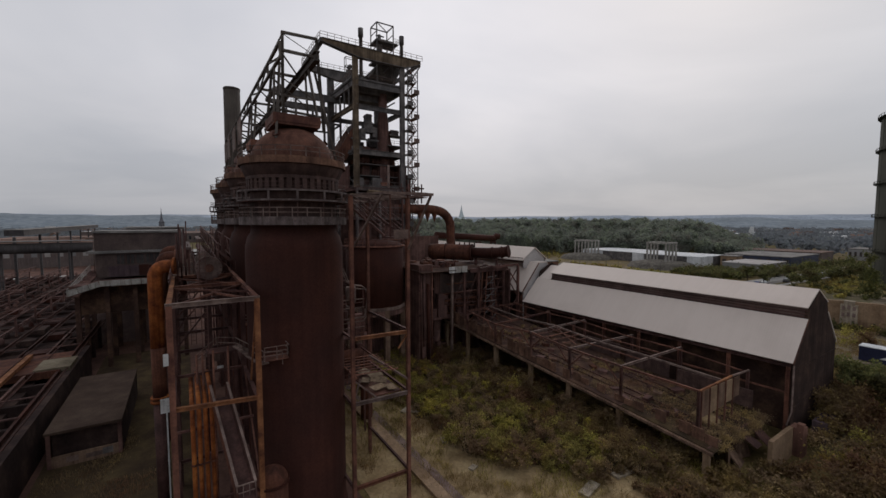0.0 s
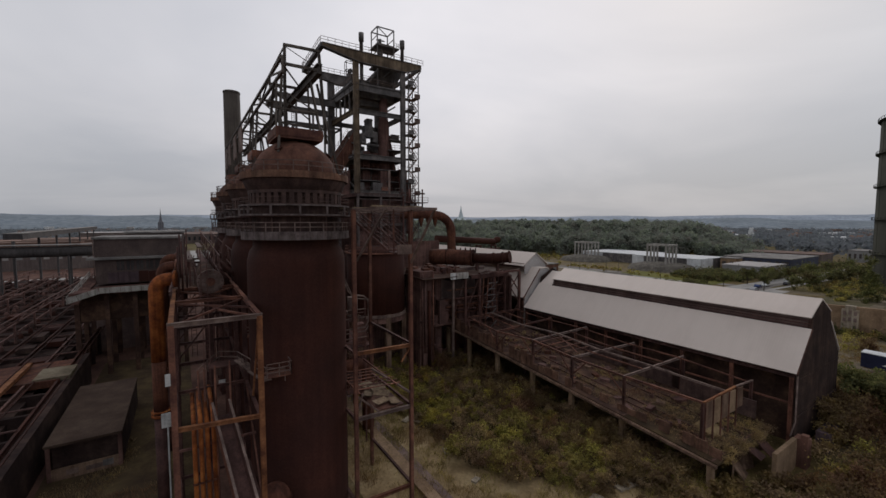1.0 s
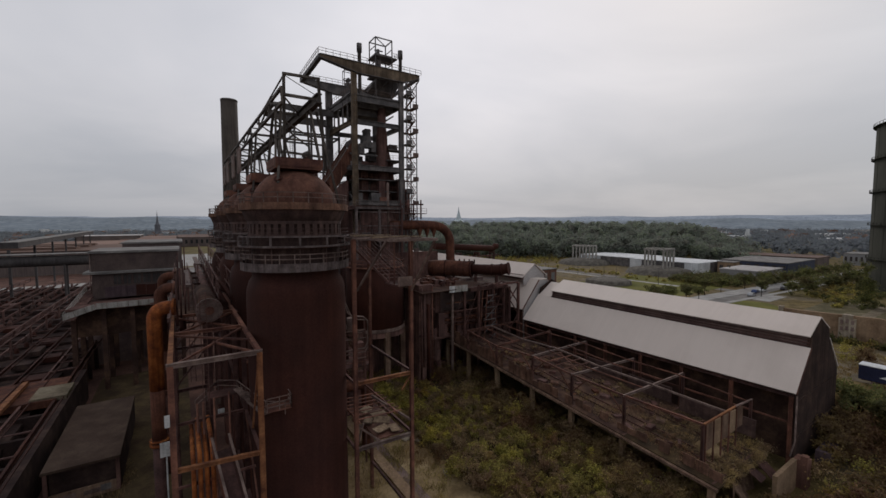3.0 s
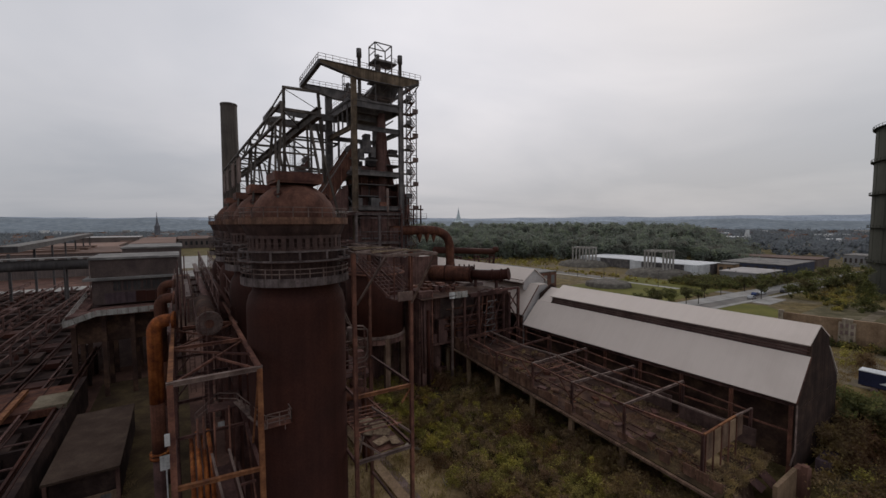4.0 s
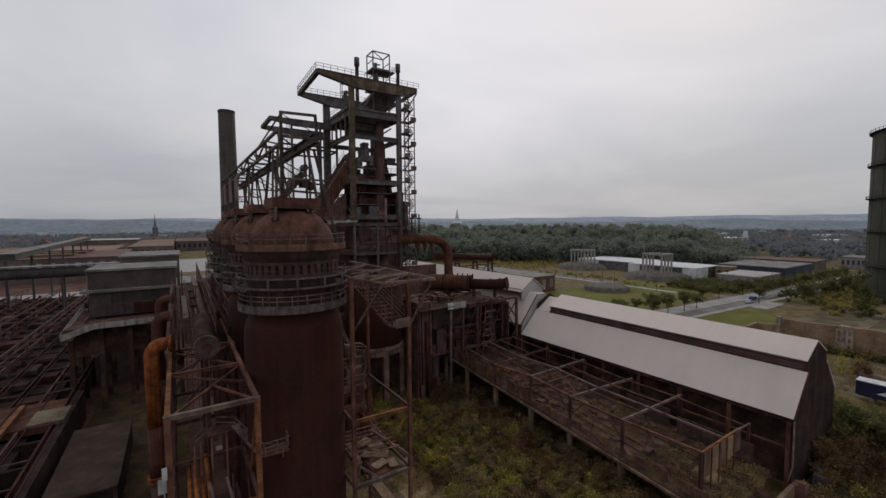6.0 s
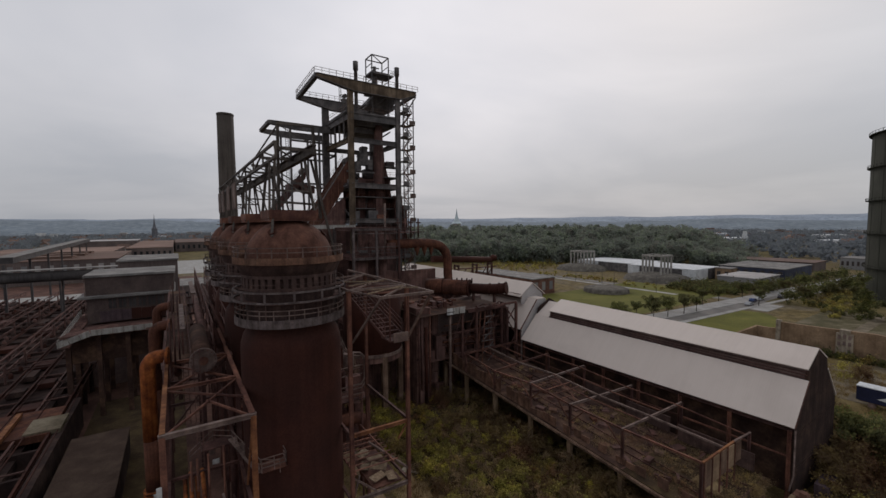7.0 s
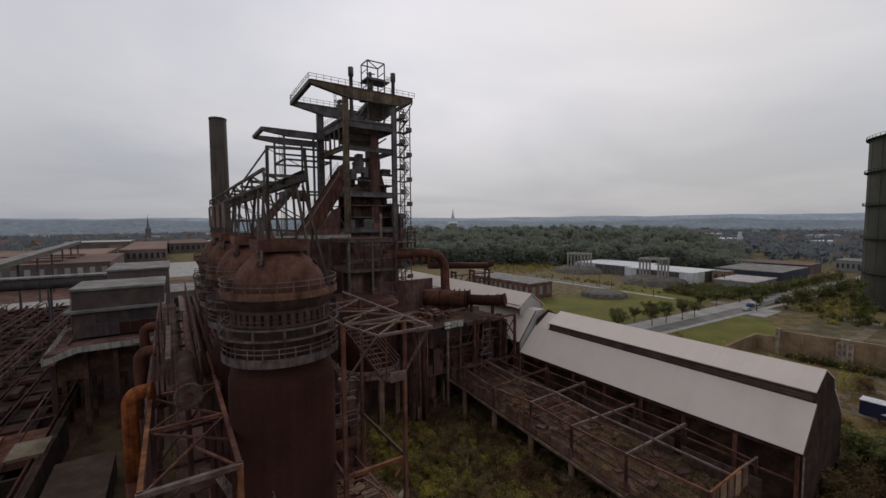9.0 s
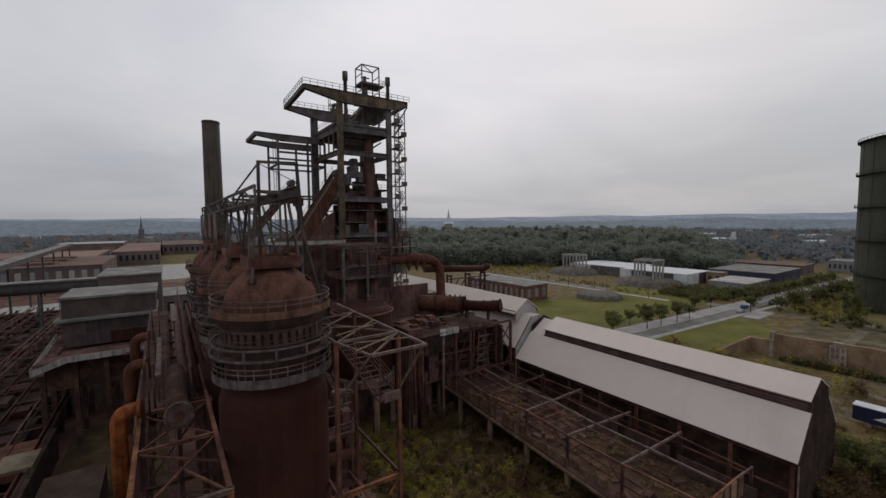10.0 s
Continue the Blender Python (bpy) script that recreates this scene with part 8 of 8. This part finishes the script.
# ---- town and steeples ----
def steeple(name, label, x, y, h, w, mat):
    root = thing(name, label, "church")
    root.matrix_world = pose(x, y, 0)
    bm = bmesh.new()
    box(bm, -w / 2, w / 2, -w / 2, w / 2, 0, h * 0.45)
    part("tower", bm, SLATE if mat is SLATE else CONCRETE_PALE, root)
    bm = bmesh.new()
    lathe(bm, [(w * 0.72, h * 0.45), (w * 0.40, h * 0.52), (w * 0.24, h * 0.64), (w * 0.10, h * 0.80), (0, h)], 8, False)
    part("spire", bm, mat, root)
    bm = bmesh.new()
    box(bm, -w * 0.5, w * 0.5, w / 2, w * 2.6, 0, h * 0.15)
    part("nave", bm, TILE_RED, root)


steeple("church", "church with slim dark pointed spire", -640, 850, 60, 7.5, SLATE)
steeple("church", "church tower with copper-green pointed roof", 12, 1100, 76, 21, STONE_GREEN)
bm = bmesh.new()
box(bm, -1.9, 1.9, -2, 2, 0, 20)
box(bm, -4.6, -1.9, -2, 2, 0, 16)
box(bm, 1.9, 6.0, -2, 2, 0, 12.5)
solid("tower_block", bm, WHITE_SHEET, "stepped white tower block above the distant trees", "tower", (424, 592, 0), 35, site=False)


def far_house():
    root = thing("house", "far house with pale walls and red tiled roof", "house", group="houses of the town")
    bm = bmesh.new()
    box(bm, -6, 6, -4.5, 4.5, 0, 6.5)
    part("wall", bm, PLASTER, root)
    bm = bmesh.new()
    v = [bm.verts.new(p) for p in ((-6.4, -5, 6.4), (6.4, -5, 6.4), (6.4, 5, 6.4), (-6.4, 5, 6.4), (-6.4, 0, 11), (6.4, 0, 11))]
    for f in ((0, 1, 5, 4), (2, 3, 4, 5), (0, 4, 3), (1, 2, 5), (3, 2, 1, 0)):
        bm.faces.new([v[i] for i in f])
    part("roof", bm, TILE_RED, root)
    return root


house = far_house()
rng = random.Random(12)
house.matrix_world = pose(-420, 560, 0, 0, 0, 20)
spots = []
while len(spots) < 110:
    left = rng.random() < 0.6
    az = rng.uniform(-49, -17) if left else rng.uniform(16, 47)
    d = rng.uniform(560, 1500) if left else rng.uniform(620, 1400)
    spots.append((d * math.sin(radians(az)), d * math.cos(radians(az)), rng.uniform(0, 180), rng.uniform(0.8, 1.5)))
for x, y, r, s in spots:
    copy_thing(house, pose(x, y, 0, 0, 0, r))

# larger pale sheds in the town
for x, y, w, d, h, r in ((-300, 760, 60, 30, 8, 20), (-210, 900, 90, 40, 10, -10), (-420, 700, 50, 25, 8, 40), (430, 640, 60, 30, 9, 30), (520, 560, 40, 26, 8, 10), (560, 860, 50, 30, 10, 60), (700, 760, 60, 24, 9, 15), (-150, 620, 70, 30, 9, 30), (380, 980, 70, 30, 10, -20)):
    bm = bmesh.new()
    box(bm, -w / 2, w / 2, -d / 2, d / 2, 0, h)
    solid("far_shed", bm, WHITE_SHEET, "far pale flat-roofed shed in the town", "shed", (x, y, 0), r, group="sheds of the town", site=False)


srng = random.Random(8)
for k in range(46):
    az = srng.uniform(-49, -17) if k % 2 else srng.uniform(-12, 48)
    d = srng.uniform(1050, 1660)
    bm = bmesh.new()
    w, e, h = srng.uniform(12, 42), srng.uniform(9, 20), srng.uniform(9, 15)
    box(bm, -w / 2, w / 2, -e / 2, e / 2, 0, h)
    box(bm, -w / 2 - 0.4, w / 2 + 0.4, -e / 2 - 0.4, e / 2 + 0.4, h, h + 0.6)
    solid("far_block", bm, srng.choice((WHITE_SHEET, PLASTER, TILE_RED)), "far pale block among the trees of the town", "building", (d * math.sin(radians(az)), d * math.cos(radians(az)), 0), srng.uniform(0, 180), group="far blocks of the town", site=False)


# slender lamp posts along the footpath
for x, y in ((189.5, 100), (189.5, 122), (189.5, 146), (189.5, 170), (189.5, 194), (196.5, 134), (196.5, 158)):
    bm = bmesh.new()
    tube(bm, [(0, 0, 0), (0, 0, 7.6)], 0.11, 8, True, 0.07)
    box(bm, -0.1, 0.9, -0.15, 0.15, 7.5, 7.68)
    solid("lamp_post", bm, DUCT_GREY, "slender grey lamp post beside the footpath", "lamp post", (x, y, 0.05), 0, group="lamp posts of the footpath")


# ---- plants ----
def stuff_leaves(name, centres, radii, per, size, seed, material, label, category, flat=0.75, loose=True):
    v, f = leaf_cloud(centres, radii, per, size, seed, flat, loose)
    v[:, 2] = np.maximum(v[:, 2], 0.02)
    ob = new(name, mesh_of(name, v, f, material))
    return tagged(ob, label, category, "", "stuff")


def to_world(x, y, z):
    return SITE @ Vector((x, y, z))


# scrub between the stoves and the gallery
prng = np.random.default_rng(7)
bushes = {"green": ([], []), "brown": ([], []), "shade": ([], []), "yellow": ([], [])}
twigs = bmesh.new()
for k in range(1500):
    x, y = prng.uniform(20, 48), prng.uniform(18, 68)
    dens = noise.noise(Vector((x * 0.11, y * 0.11, 0.3)))
    clump = noise.noise(Vector((x * 0.33, y * 0.33, 7.1)))
    edge = np.interp(y, (18, 21, 28.5, 31, 41, 52, 66), (42, 34.4, 28, 27.3, 25, 24, 22))
    if x < edge - 3 * dens or dens + 0.5 * clump < -0.5:
        continue
    size = prng.uniform(0.4, 1.0) + max(0.0, 0.8 * dens + 0.6 * clump) + 0.9 * (prng.random() < 0.07)
    roll = prng.random() - 0.35 * clump
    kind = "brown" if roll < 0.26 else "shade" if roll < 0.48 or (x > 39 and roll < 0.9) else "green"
    if kind == "green" and (roll > 1.0 or (roll > 0.75 and y > 40)):
        kind = "yellow"
    tall = prng.uniform(0.9, 1.6)
    for j in range(int(5 + 4 * size)):
        a, e, q = prng.uniform(0, 6.283), prng.uniform(0.05, 1.35), prng.uniform(0.55, 1.0)
        p = to_world(x + size * q * math.cos(e) * math.cos(a), y + size * q * math.cos(e) * math.sin(a), 0.2 + size * tall * q * math.sin(e) + 0.15 * size)
        bushes[kind][0].append(tuple(p))
        bushes[kind][1].append(size * prng.uniform(0.30, 0.55))
    if kind == "brown":
        for j in range(6):
            a = to_world(x + prng.normal() * 0.2 * size, y + prng.normal() * 0.2 * size, 0.0)
            tube(twigs, [a, a + Vector((prng.normal() * 0.6, prng.normal() * 0.6, size * tall * prng.uniform(1.1, 1.7)))], 0.03, 3, False, 0.008)
stuff_leaves("scrub", *bushes["green"], 90, 0.105, 1, LEAF_BUSH, "dense wild scrub with green and yellowing leaves", "shrubs")
stuff_leaves("yellow_scrub", *bushes["yellow"], 90, 0.105, 12, LEAF_YELLOW, "yellow-green autumn bushes", "shrubs")
stuff_leaves("dry_scrub", *bushes["brown"], 80, 0.085, 2, LEAF_BROWN, "dry brown stalks and bare bushes", "shrubs")
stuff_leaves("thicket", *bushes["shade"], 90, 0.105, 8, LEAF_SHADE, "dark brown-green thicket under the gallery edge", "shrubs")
tagged(solid("bare_twigs", twigs, BARK, "thin bare twigs standing out of the scrub", "twigs", site=False), kind="stuff")


def grass(name, count, x0, x1, y0, y1, z, height, seed, material, label, gap=-0.1, rise=0.0):
    rg = np.random.default_rng(seed)
    spots = []
    for k in range(count):
        x, y = rg.uniform(x0, x1), rg.uniform(y0, y1)
        if noise.noise(Vector((x * 0.21, y * 0.21, seed))) < gap:
            continue
        spots.append(tuple(to_world(x, y, z + rise * (y - y0))))
    v, f = blades(spots, 9, height, 0.28, 0.022, seed)
    tagged(new(name, mesh_of(name, v, f, material)), label, "grass", "", "stuff")


grass("dry_grass", 6500, 15, 48, 6, 54, 0.04, 0.55, 31, GRASS_DRY, "thin dry yellow grass on the gravel")
grass("green_grass", 4200, 19, 48, 10, 60, 0.04, 0.5, 32, LEAF_BUSH, "low wild grass between the bushes", 0.0)
grass("deck_grass", 1900, 45.8, 57, 15.6, 34, 2.58, 0.42, 33, LEAF_BROWN, "brown grass and weeds grown over the gallery deck", -0.05, 0.093)
grass("lane_grass", 1500, -12, -1, 34, 60, 0.05, 0.3, 34, LEAF_BROWN, "moss and short weeds along the lane", 0.12)
grass("meadow_grass", 9000, 76, 128, -6, 46, 0.03, 0.6, 35, GRASS_DRY, "tall wild meadow grass by the ruined wall", -0.15)

dark, drad, cen, rad, brn, brr = [], [], [], [], [], []
for k in range(230):
    x, y = prng.uniform(49, 92), prng.uniform(-8, 12.5)
    r = prng.uniform(0.7, 2.0)
    if x < 58 and y > 9:
        continue
    roll = prng.random() + 0.5 * noise.noise(Vector((x * 0.15, y * 0.15, 2.0)))
    c, q = (dark, drad) if roll < 0.72 else (cen, rad) if roll < 0.78 else (brn, brr)
    for j in range(3):
        c.append(tuple(to_world(x + prng.normal() * r * 0.6, y + prng.normal() * r * 0.6, max(0.3, r * prng.uniform(0.4, 1.5)))))
        q.append(r * prng.uniform(0.5, 0.85))
for k in range(110):
    x, y = prng.uniform(76.5, 126), prng.uniform(-4, 60)
    r = prng.uniform(0.5, 2.0)
    if (88 < x and y < 18) or (x > 100 and 38 < y < 45):
        continue
    c, q = (dark, drad) if prng.random() < 0.45 else (cen, rad)
    for j in range(4):
        c.append(tuple(to_world(x + prng.normal() * r * 0.6, y + prng.normal() * r * 0.6, max(0.3, r * prng.uniform(0.4, 1.6)))))
        q.append(r * prng.uniform(0.6, 0.9))
for k in range(90):
    x, y = prng.uniform(36, 53), prng.uniform(7, 19)
    if y > 11 + 0.6 * (53 - x) or y < 4 + 0.25 * (53 - x):
        continue
    r = prng.uniform(0.5, 1.3)
    c, q = (dark, drad) if prng.random() < 0.7 else (brn, brr)
    for j in range(3):
        c.append(tuple(to_world(x + prng.normal() * r * 0.6, y + prng.normal() * r * 0.6, max(0.2, r * prng.uniform(0.3, 1.1)))))
        q.append(r * prng.uniform(0.5, 0.85))
# weeds and low bushes grown over the gallery deck
weeds, wrad = [], []
for k in range(150):
    x, y = prng.uniform(45.9, 57), prng.uniform(15.6, 54)
    if noise.noise(Vector((x * 0.2, y * 0.2, 5.0))) < -0.12:
        continue
    r = prng.uniform(0.25, 0.75)
    weeds.append(tuple(to_world(x, y, 2.6 + 0.093 * (y - 15.7) + 0.4 * r)))
    wrad.append(r)
for k in range(120):
    x, y = prng.uniform(46.2, 57), 14.6 + 9.0 * prng.random() ** 1.7
    r = prng.uniform(0.3, 0.85)
    for j in range(2):
        weeds.append(tuple(to_world(x + prng.normal() * 0.3, max(14.9, y + prng.normal() * 0.3), 2.6 + 0.093 * (y - 15.7) + r * prng.uniform(0.2, 1.1))))
        wrad.append(r * 0.8)
stuff_leaves("deck_weeds", weeds, wrad, 130, 0.07, 17, LEAF_BROWN, "withered weeds grown over the gallery deck", "weeds")
for k in range(120):
    x, y = prng.uniform(74, 101), prng.uniform(-8, 40)
    low = x > 83 and y < 17
    r = prng.uniform(0.4, 0.9) if low else prng.uniform(0.7, 1.8)
    c, q = (dark, drad) if prng.random() < 0.6 else (cen, rad)
    for j in range(3):
        c.append(tuple(to_world(x + prng.normal() * r * 0.6, y + prng.normal() * r * 0.6, max(0.2, r * prng.uniform(0.3, 1.1)))))
        q.append(r * prng.uniform(0.5, 0.85))
# shrubs climbing the open gable of the hall
for k in range(26):
    x, y = prng.uniform(66, 78), prng.uniform(9.5, 13.0)
    r = prng.uniform(0.9, 1.8)
    for j in range(4):
        dark.append(tuple(to_world(x + prng.normal() * 0.6, y + prng.normal() * 0.5, prng.uniform(0.6, 4.6))))
        drad.append(r * prng.uniform(0.5, 0.9))
stuff_leaves("hedge_scrub", cen, rad, 170, 0.15, 3, LEAF_BUSH, "overgrown green scrub round the end of the hall", "shrubs")
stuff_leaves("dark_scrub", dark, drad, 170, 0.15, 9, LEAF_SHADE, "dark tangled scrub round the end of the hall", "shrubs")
stuff_leaves("brown_scrub", brn, brr, 130, 0.12, 10, LEAF_BROWN, "withered brown scrub round the end of the hall", "shrubs")


def street_tree(k):
    root = thing("street_tree", "young round-crowned street tree on the paved footway", "tree", (119, 73.6, 0.1), group="trees along the road")
    bm = bmesh.new()
    tube(bm, [(0, 0, 0), (0.05, 0, 1.9), (0, 0.05, 4.2)], 0.17, 8, True, 0.09)
    for a in range(5):
        t = a * 1.256
        tube(bm, [(0, 0, 2.6), (0.7 * math.cos(t), 0.7 * math.sin(t), 4.2), (1.5 * math.cos(t), 1.5 * math.sin(t), 5.6)], 0.07, 6, True, 0.03)
    part("trunk", bm, BARK, root)
    rngt = np.random.default_rng(k)
    cs = rngt.normal(size=(26, 3)) * (1.35, 1.35, 1.15) + (0, 0, 5.4)
    v, f = leaf_cloud(cs, np.full(26, 1.0), 90, 0.2, k + 40)
    ob = new("crown", mesh_of("crown", v, f, LEAF_TREE))
    ob.parent = root
    return root


tree = street_tree(1)
for i, (x, y) in enumerate(((128.6, 80.4), (135.4, 77.6), (144.4, 77.0), (152.8, 76.2), (136.2, 71.9), (144.1, 71.2), (153.8, 70.4), (162.0, 69.9), (164, 75.2), (176, 74.0), (189, 73.4), (208, 71.8), (226, 70.6), (192.3, 60.6), (216, 66.4), (236, 65.0), (258, 63.4))):
    copy_thing(tree, SITE @ pose(x, y, 0.1, 0, 0, 47 * i) @ Matrix.Scale((0.8, 0.78, 0.95, 0.85, 1.0, 0.9, 0.95)[i % 7], 4))

for i, (x, y) in enumerate(((88, 22.0), (99, 27.0), (81, 30), (79, 17), (78, 11.5), (75.5, 8.0), (82, 6.0), (86, 34), (93, 38), (80, 41))):
    copy_thing(tree, SITE @ pose(x, y, 0.0, 0, 0, 80 * i))

# parked cars on the footway by the trees
CAR_PAINTS = [patchy(n, [c, c, c], 1.0, 0.0, 0.35) for n, c in (("silver_car_paint", (0.4, 0.4, 0.41)), ("dark_car_paint", (0.03, 0.03, 0.035)), ("white_car_paint", (0.65, 0.65, 0.65)), ("blue_car_paint", (0.03, 0.06, 0.16)))]


def car(x, y, rz, paint, colour):
    root = thing("car", colour + " car parked beside the road", "car", (x, y, 0.04), rz, group="parked cars")
    bm = bmesh.new()
    prof = [(-2.1, 0.35), (2.1, 0.35), (2.15, 0.8), (1.2, 0.95), (0.6, 1.42), (-1.2, 1.45), (-1.9, 0.98), (-2.15, 0.9)]
    f0 = bm.faces.new([bm.verts.new((px, -0.85, pz)) for px, pz in prof])
    ext = bmesh.ops.extrude_face_region(bm, geom=[f0])
    bmesh.ops.translate(bm, verts=[v for v in ext["geom"] if isinstance(v, bmesh.types.BMVert)], vec=(0, 1.7, 0))
    bmesh.ops.recalc_face_normals(bm, faces=bm.faces)
    part("body", bm, paint, root)
    bm = bmesh.new()
    box(bm, -1.3, 0.7, -0.87, 0.87, 0.98, 1.36)
    part("window", bm, GLASS, root)
    for wx in (-1.35, 1.35):
        for wy in (-0.8, 0.8):
            bm = bmesh.new()
            tube(bm, [(wx, wy - 0.1, 0.32), (wx, wy + 0.1, 0.32)], 0.32, 14)
            wheel_part = part("wheel", bm, DARK_VOID, root)
            bm = bmesh.new()
            tube(bm, [(wx, wy - 0.11, 0.32), (wx, wy + 0.11, 0.32)], 0.19, 12)
            part("rim", bm, STEEL_PALE, wheel_part, "dull metal rim")


for i in range(11):
    x = 190 + i * 9.1 + 1.5 * math.sin(i * 2.3)
    c = i * 7 % 4
    car(x, road_shift(x) + (70.4 if i % 3 else 67.4), 4 * math.sin(i), CAR_PAINTS[c], ("silver", "black", "white", "dark blue")[c])
for i in range(30):
    c = i * 5 % 4
    car(286 + 5.2 * (i % 10), 44 + 8 * (i // 10), 90, CAR_PAINTS[c], ("silver", "black", "white", "dark blue")[c])

# the wood behind the works, on rising ground
bm = bmesh.new()
n = 60
rows = []
for j, (d, hh) in enumerate(((335, 0), (380, 4), (440, 12), (560, 15), (760, 12), (900, 0))):
    row = []
    for i in range(n + 1):
        az = radians(-16 + (40 + 16) * i / n)
        fall = min(1.0, max(0.0, (37 - math.degrees(az)) / 7.0)) * min(1.0, max(0.0, (math.degrees(az) + 15) / 6.0))
        row.append(bm.verts.new((d * math.sin(az), d * math.cos(az), hh * fall + 0.05 - (0.2 if j in (0, 5) else 0))))
    rows.append(row)
for a, b in zip(rows, rows[1:]):
    for i in range(n):
        bm.faces.new((a[i], a[i + 1], b[i + 1], b[i]))
solid("wood_floor", bm, SCRUB, "rising ground under the wood", "ground", kind="structure", site=False)
cen, rad = [], []
for k in range(1000):
    az = prng.uniform(-14, 36)
    d = 345 + 260 * prng.random() ** 1.5
    a = radians(az)
    fall = min(1.0, max(0.0, (37 - az) / 7.0)) * min(1.0, max(0.0, (az + 15) / 6.0))
    base = np.interp(d, (335, 380, 440, 560, 760), (0, 4, 12, 15, 12)) * fall
    h = prng.uniform(11.5, 19.5) * (0.45 + 0.55 * fall)
    for j in range(3):
        r = prng.uniform(3.6, 6.6)
        cen.append((d * math.sin(a) + prng.normal() * 2.4, d * math.cos(a) + prng.normal() * 2.4, base + h - 0.8 * r - prng.random() * h * 0.5))
        rad.append(r)
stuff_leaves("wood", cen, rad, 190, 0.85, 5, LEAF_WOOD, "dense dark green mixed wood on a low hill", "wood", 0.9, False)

# trees scattered through the town and fields
cen, rad = [], []
for k in range(9500):
    az = prng.uniform(-52, 52)
    d = 420 + 1260 * prng.random() ** 0.75
    if az < -33 and k % 5 == 0:
        d = prng.uniform(330, 460)
    if -14 < az < 34 and d < 640:
        continue
    sx, sy = d * math.sin(radians(az + 35)), d * math.cos(radians(az + 35))
    if -135 < sx < 60 and sy < 800:
        continue
    a = radians(az)
    r = prng.uniform(3.5, 7.5)
    cen.append((d * math.sin(a), d * math.cos(a), r * 0.9))
    rad.append(r)
far_cen, far_rad = cen, rad
cen, rad = [], []
for k in range(70):
    x, y = prng.uniform(225, 430), prng.uniform(18, 58)
    r = prng.uniform(0.7, 1.7)
    cen.append(tuple(to_world(x, y, r * 0.9)))
    rad.append(r)
for k in range(150):
    x = prng.uniform(222, 335)
    y = road_shift(x) + (prng.uniform(60.0, 64.0) if prng.random() < 0.6 else prng.uniform(77.5, 80.0))
    r = prng.uniform(1.4, 3.2)
    cen.append(tuple(to_world(x, y, r * prng.uniform(0.8, 1.7))))
    rad.append(r)
for k in range(150):
    x, y = prng.uniform(205, 236), prng.uniform(76, 104)
    r = prng.uniform(1.0, 2.4)
    cen.append(tuple(to_world(x, y, r * 0.9)))
    rad.append(r)
stuff_leaves("roadside_hedge", cen, rad, 130, 0.42, 16, LEAF_TREE, "dark green hedges and bushes along the far road", "shrubs", 0.9)
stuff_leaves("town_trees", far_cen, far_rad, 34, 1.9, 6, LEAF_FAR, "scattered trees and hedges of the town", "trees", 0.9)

# yellowing scrub at the foot of the wood and round the old bases
cen, rad = [], []
for k in range(240):
    x, y = prng.uniform(196, 262), prng.uniform(196, 300)
    r = prng.uniform(0.8, 2.2)
    cen.append(tuple(to_world(x, y, r * 0.7)))
    rad.append(r)
for k in range(60):
    x, y = prng.uniform(197, 216), prng.uniform(96, 190)
    r = prng.uniform(0.5, 1.2)
    cen.append(tuple(to_world(x, y, r * 0.7)))
    rad.append(r)
stuff_leaves("meadow_scrub", cen, rad, 90, 0.3, 21, LEAF_BUSH, "yellowing scrub at the foot of the wood", "shrubs", 0.8)

# overgrown ground behind and along the ruined wall
ylw, yrad, drk, drd = [], [], [], []
for k in range(170):
    x, y = prng.uniform(206, 262), prng.uniform(34, 52)
    r = prng.uniform(0.6, 1.5)
    ylw.append(tuple(to_world(x, y, r * prng.uniform(0.3, 0.9))))
    yrad.append(r)
for k in range(150):
    x, y = prng.uniform(180, 240), prng.uniform(8, 50)
    if noise.noise(Vector((x * 0.08, y * 0.08, 4.0))) < 0.0 or 26 < y < 31 or (x < 200 and y > 43):
        continue
    r = prng.uniform(0.5, 1.6)
    c, q = (drk, drd) if prng.random() < 0.6 else (ylw, yrad)
    for j in range(2):
        c.append(tuple(to_world(x + prng.normal() * r * 0.5, y + prng.normal() * r * 0.5, r * prng.uniform(0.3, 1.1))))
        q.append(r * 0.8)
for k in range(90):
    u = prng.random()
    r = prng.uniform(0.4, 1.1)
    x, y = 134.4 + u - prng.uniform(0, 1.6), 36 - 33 * u
    c, q = (drk, drd) if prng.random() < 0.55 else (ylw, yrad)
    c.append(tuple(to_world(x, y, r * prng.uniform(0.3, 1.4))))
    q.append(r)
for k in range(64):
    x, y = (207.0, 54.5) if k < 18 else (195.0, 32.2)
    q = prng.random()
    drk.append(tuple(to_world(x + prng.normal() * (2.4 if k < 18 else 1.5) * (1.1 - 0.5 * q), y + prng.normal() * 1.7 * (1.1 - 0.5 * q), 0.8 + (4.0 if k < 18 else 14.5) * q)))
    drd.append(prng.uniform(0.8, 1.5))
stuff_leaves("mound_scrub", ylw, yrad, 90, 0.26, 51, LEAF_BUSH, "yellow-green scrub on the rough ground by the road", "shrubs", 0.85)
stuff_leaves("dark_thicket", drk, drd, 110, 0.3, 52, LEAF_TREE, "dark bushes behind and along the ruined wall", "shrubs", 0.9)
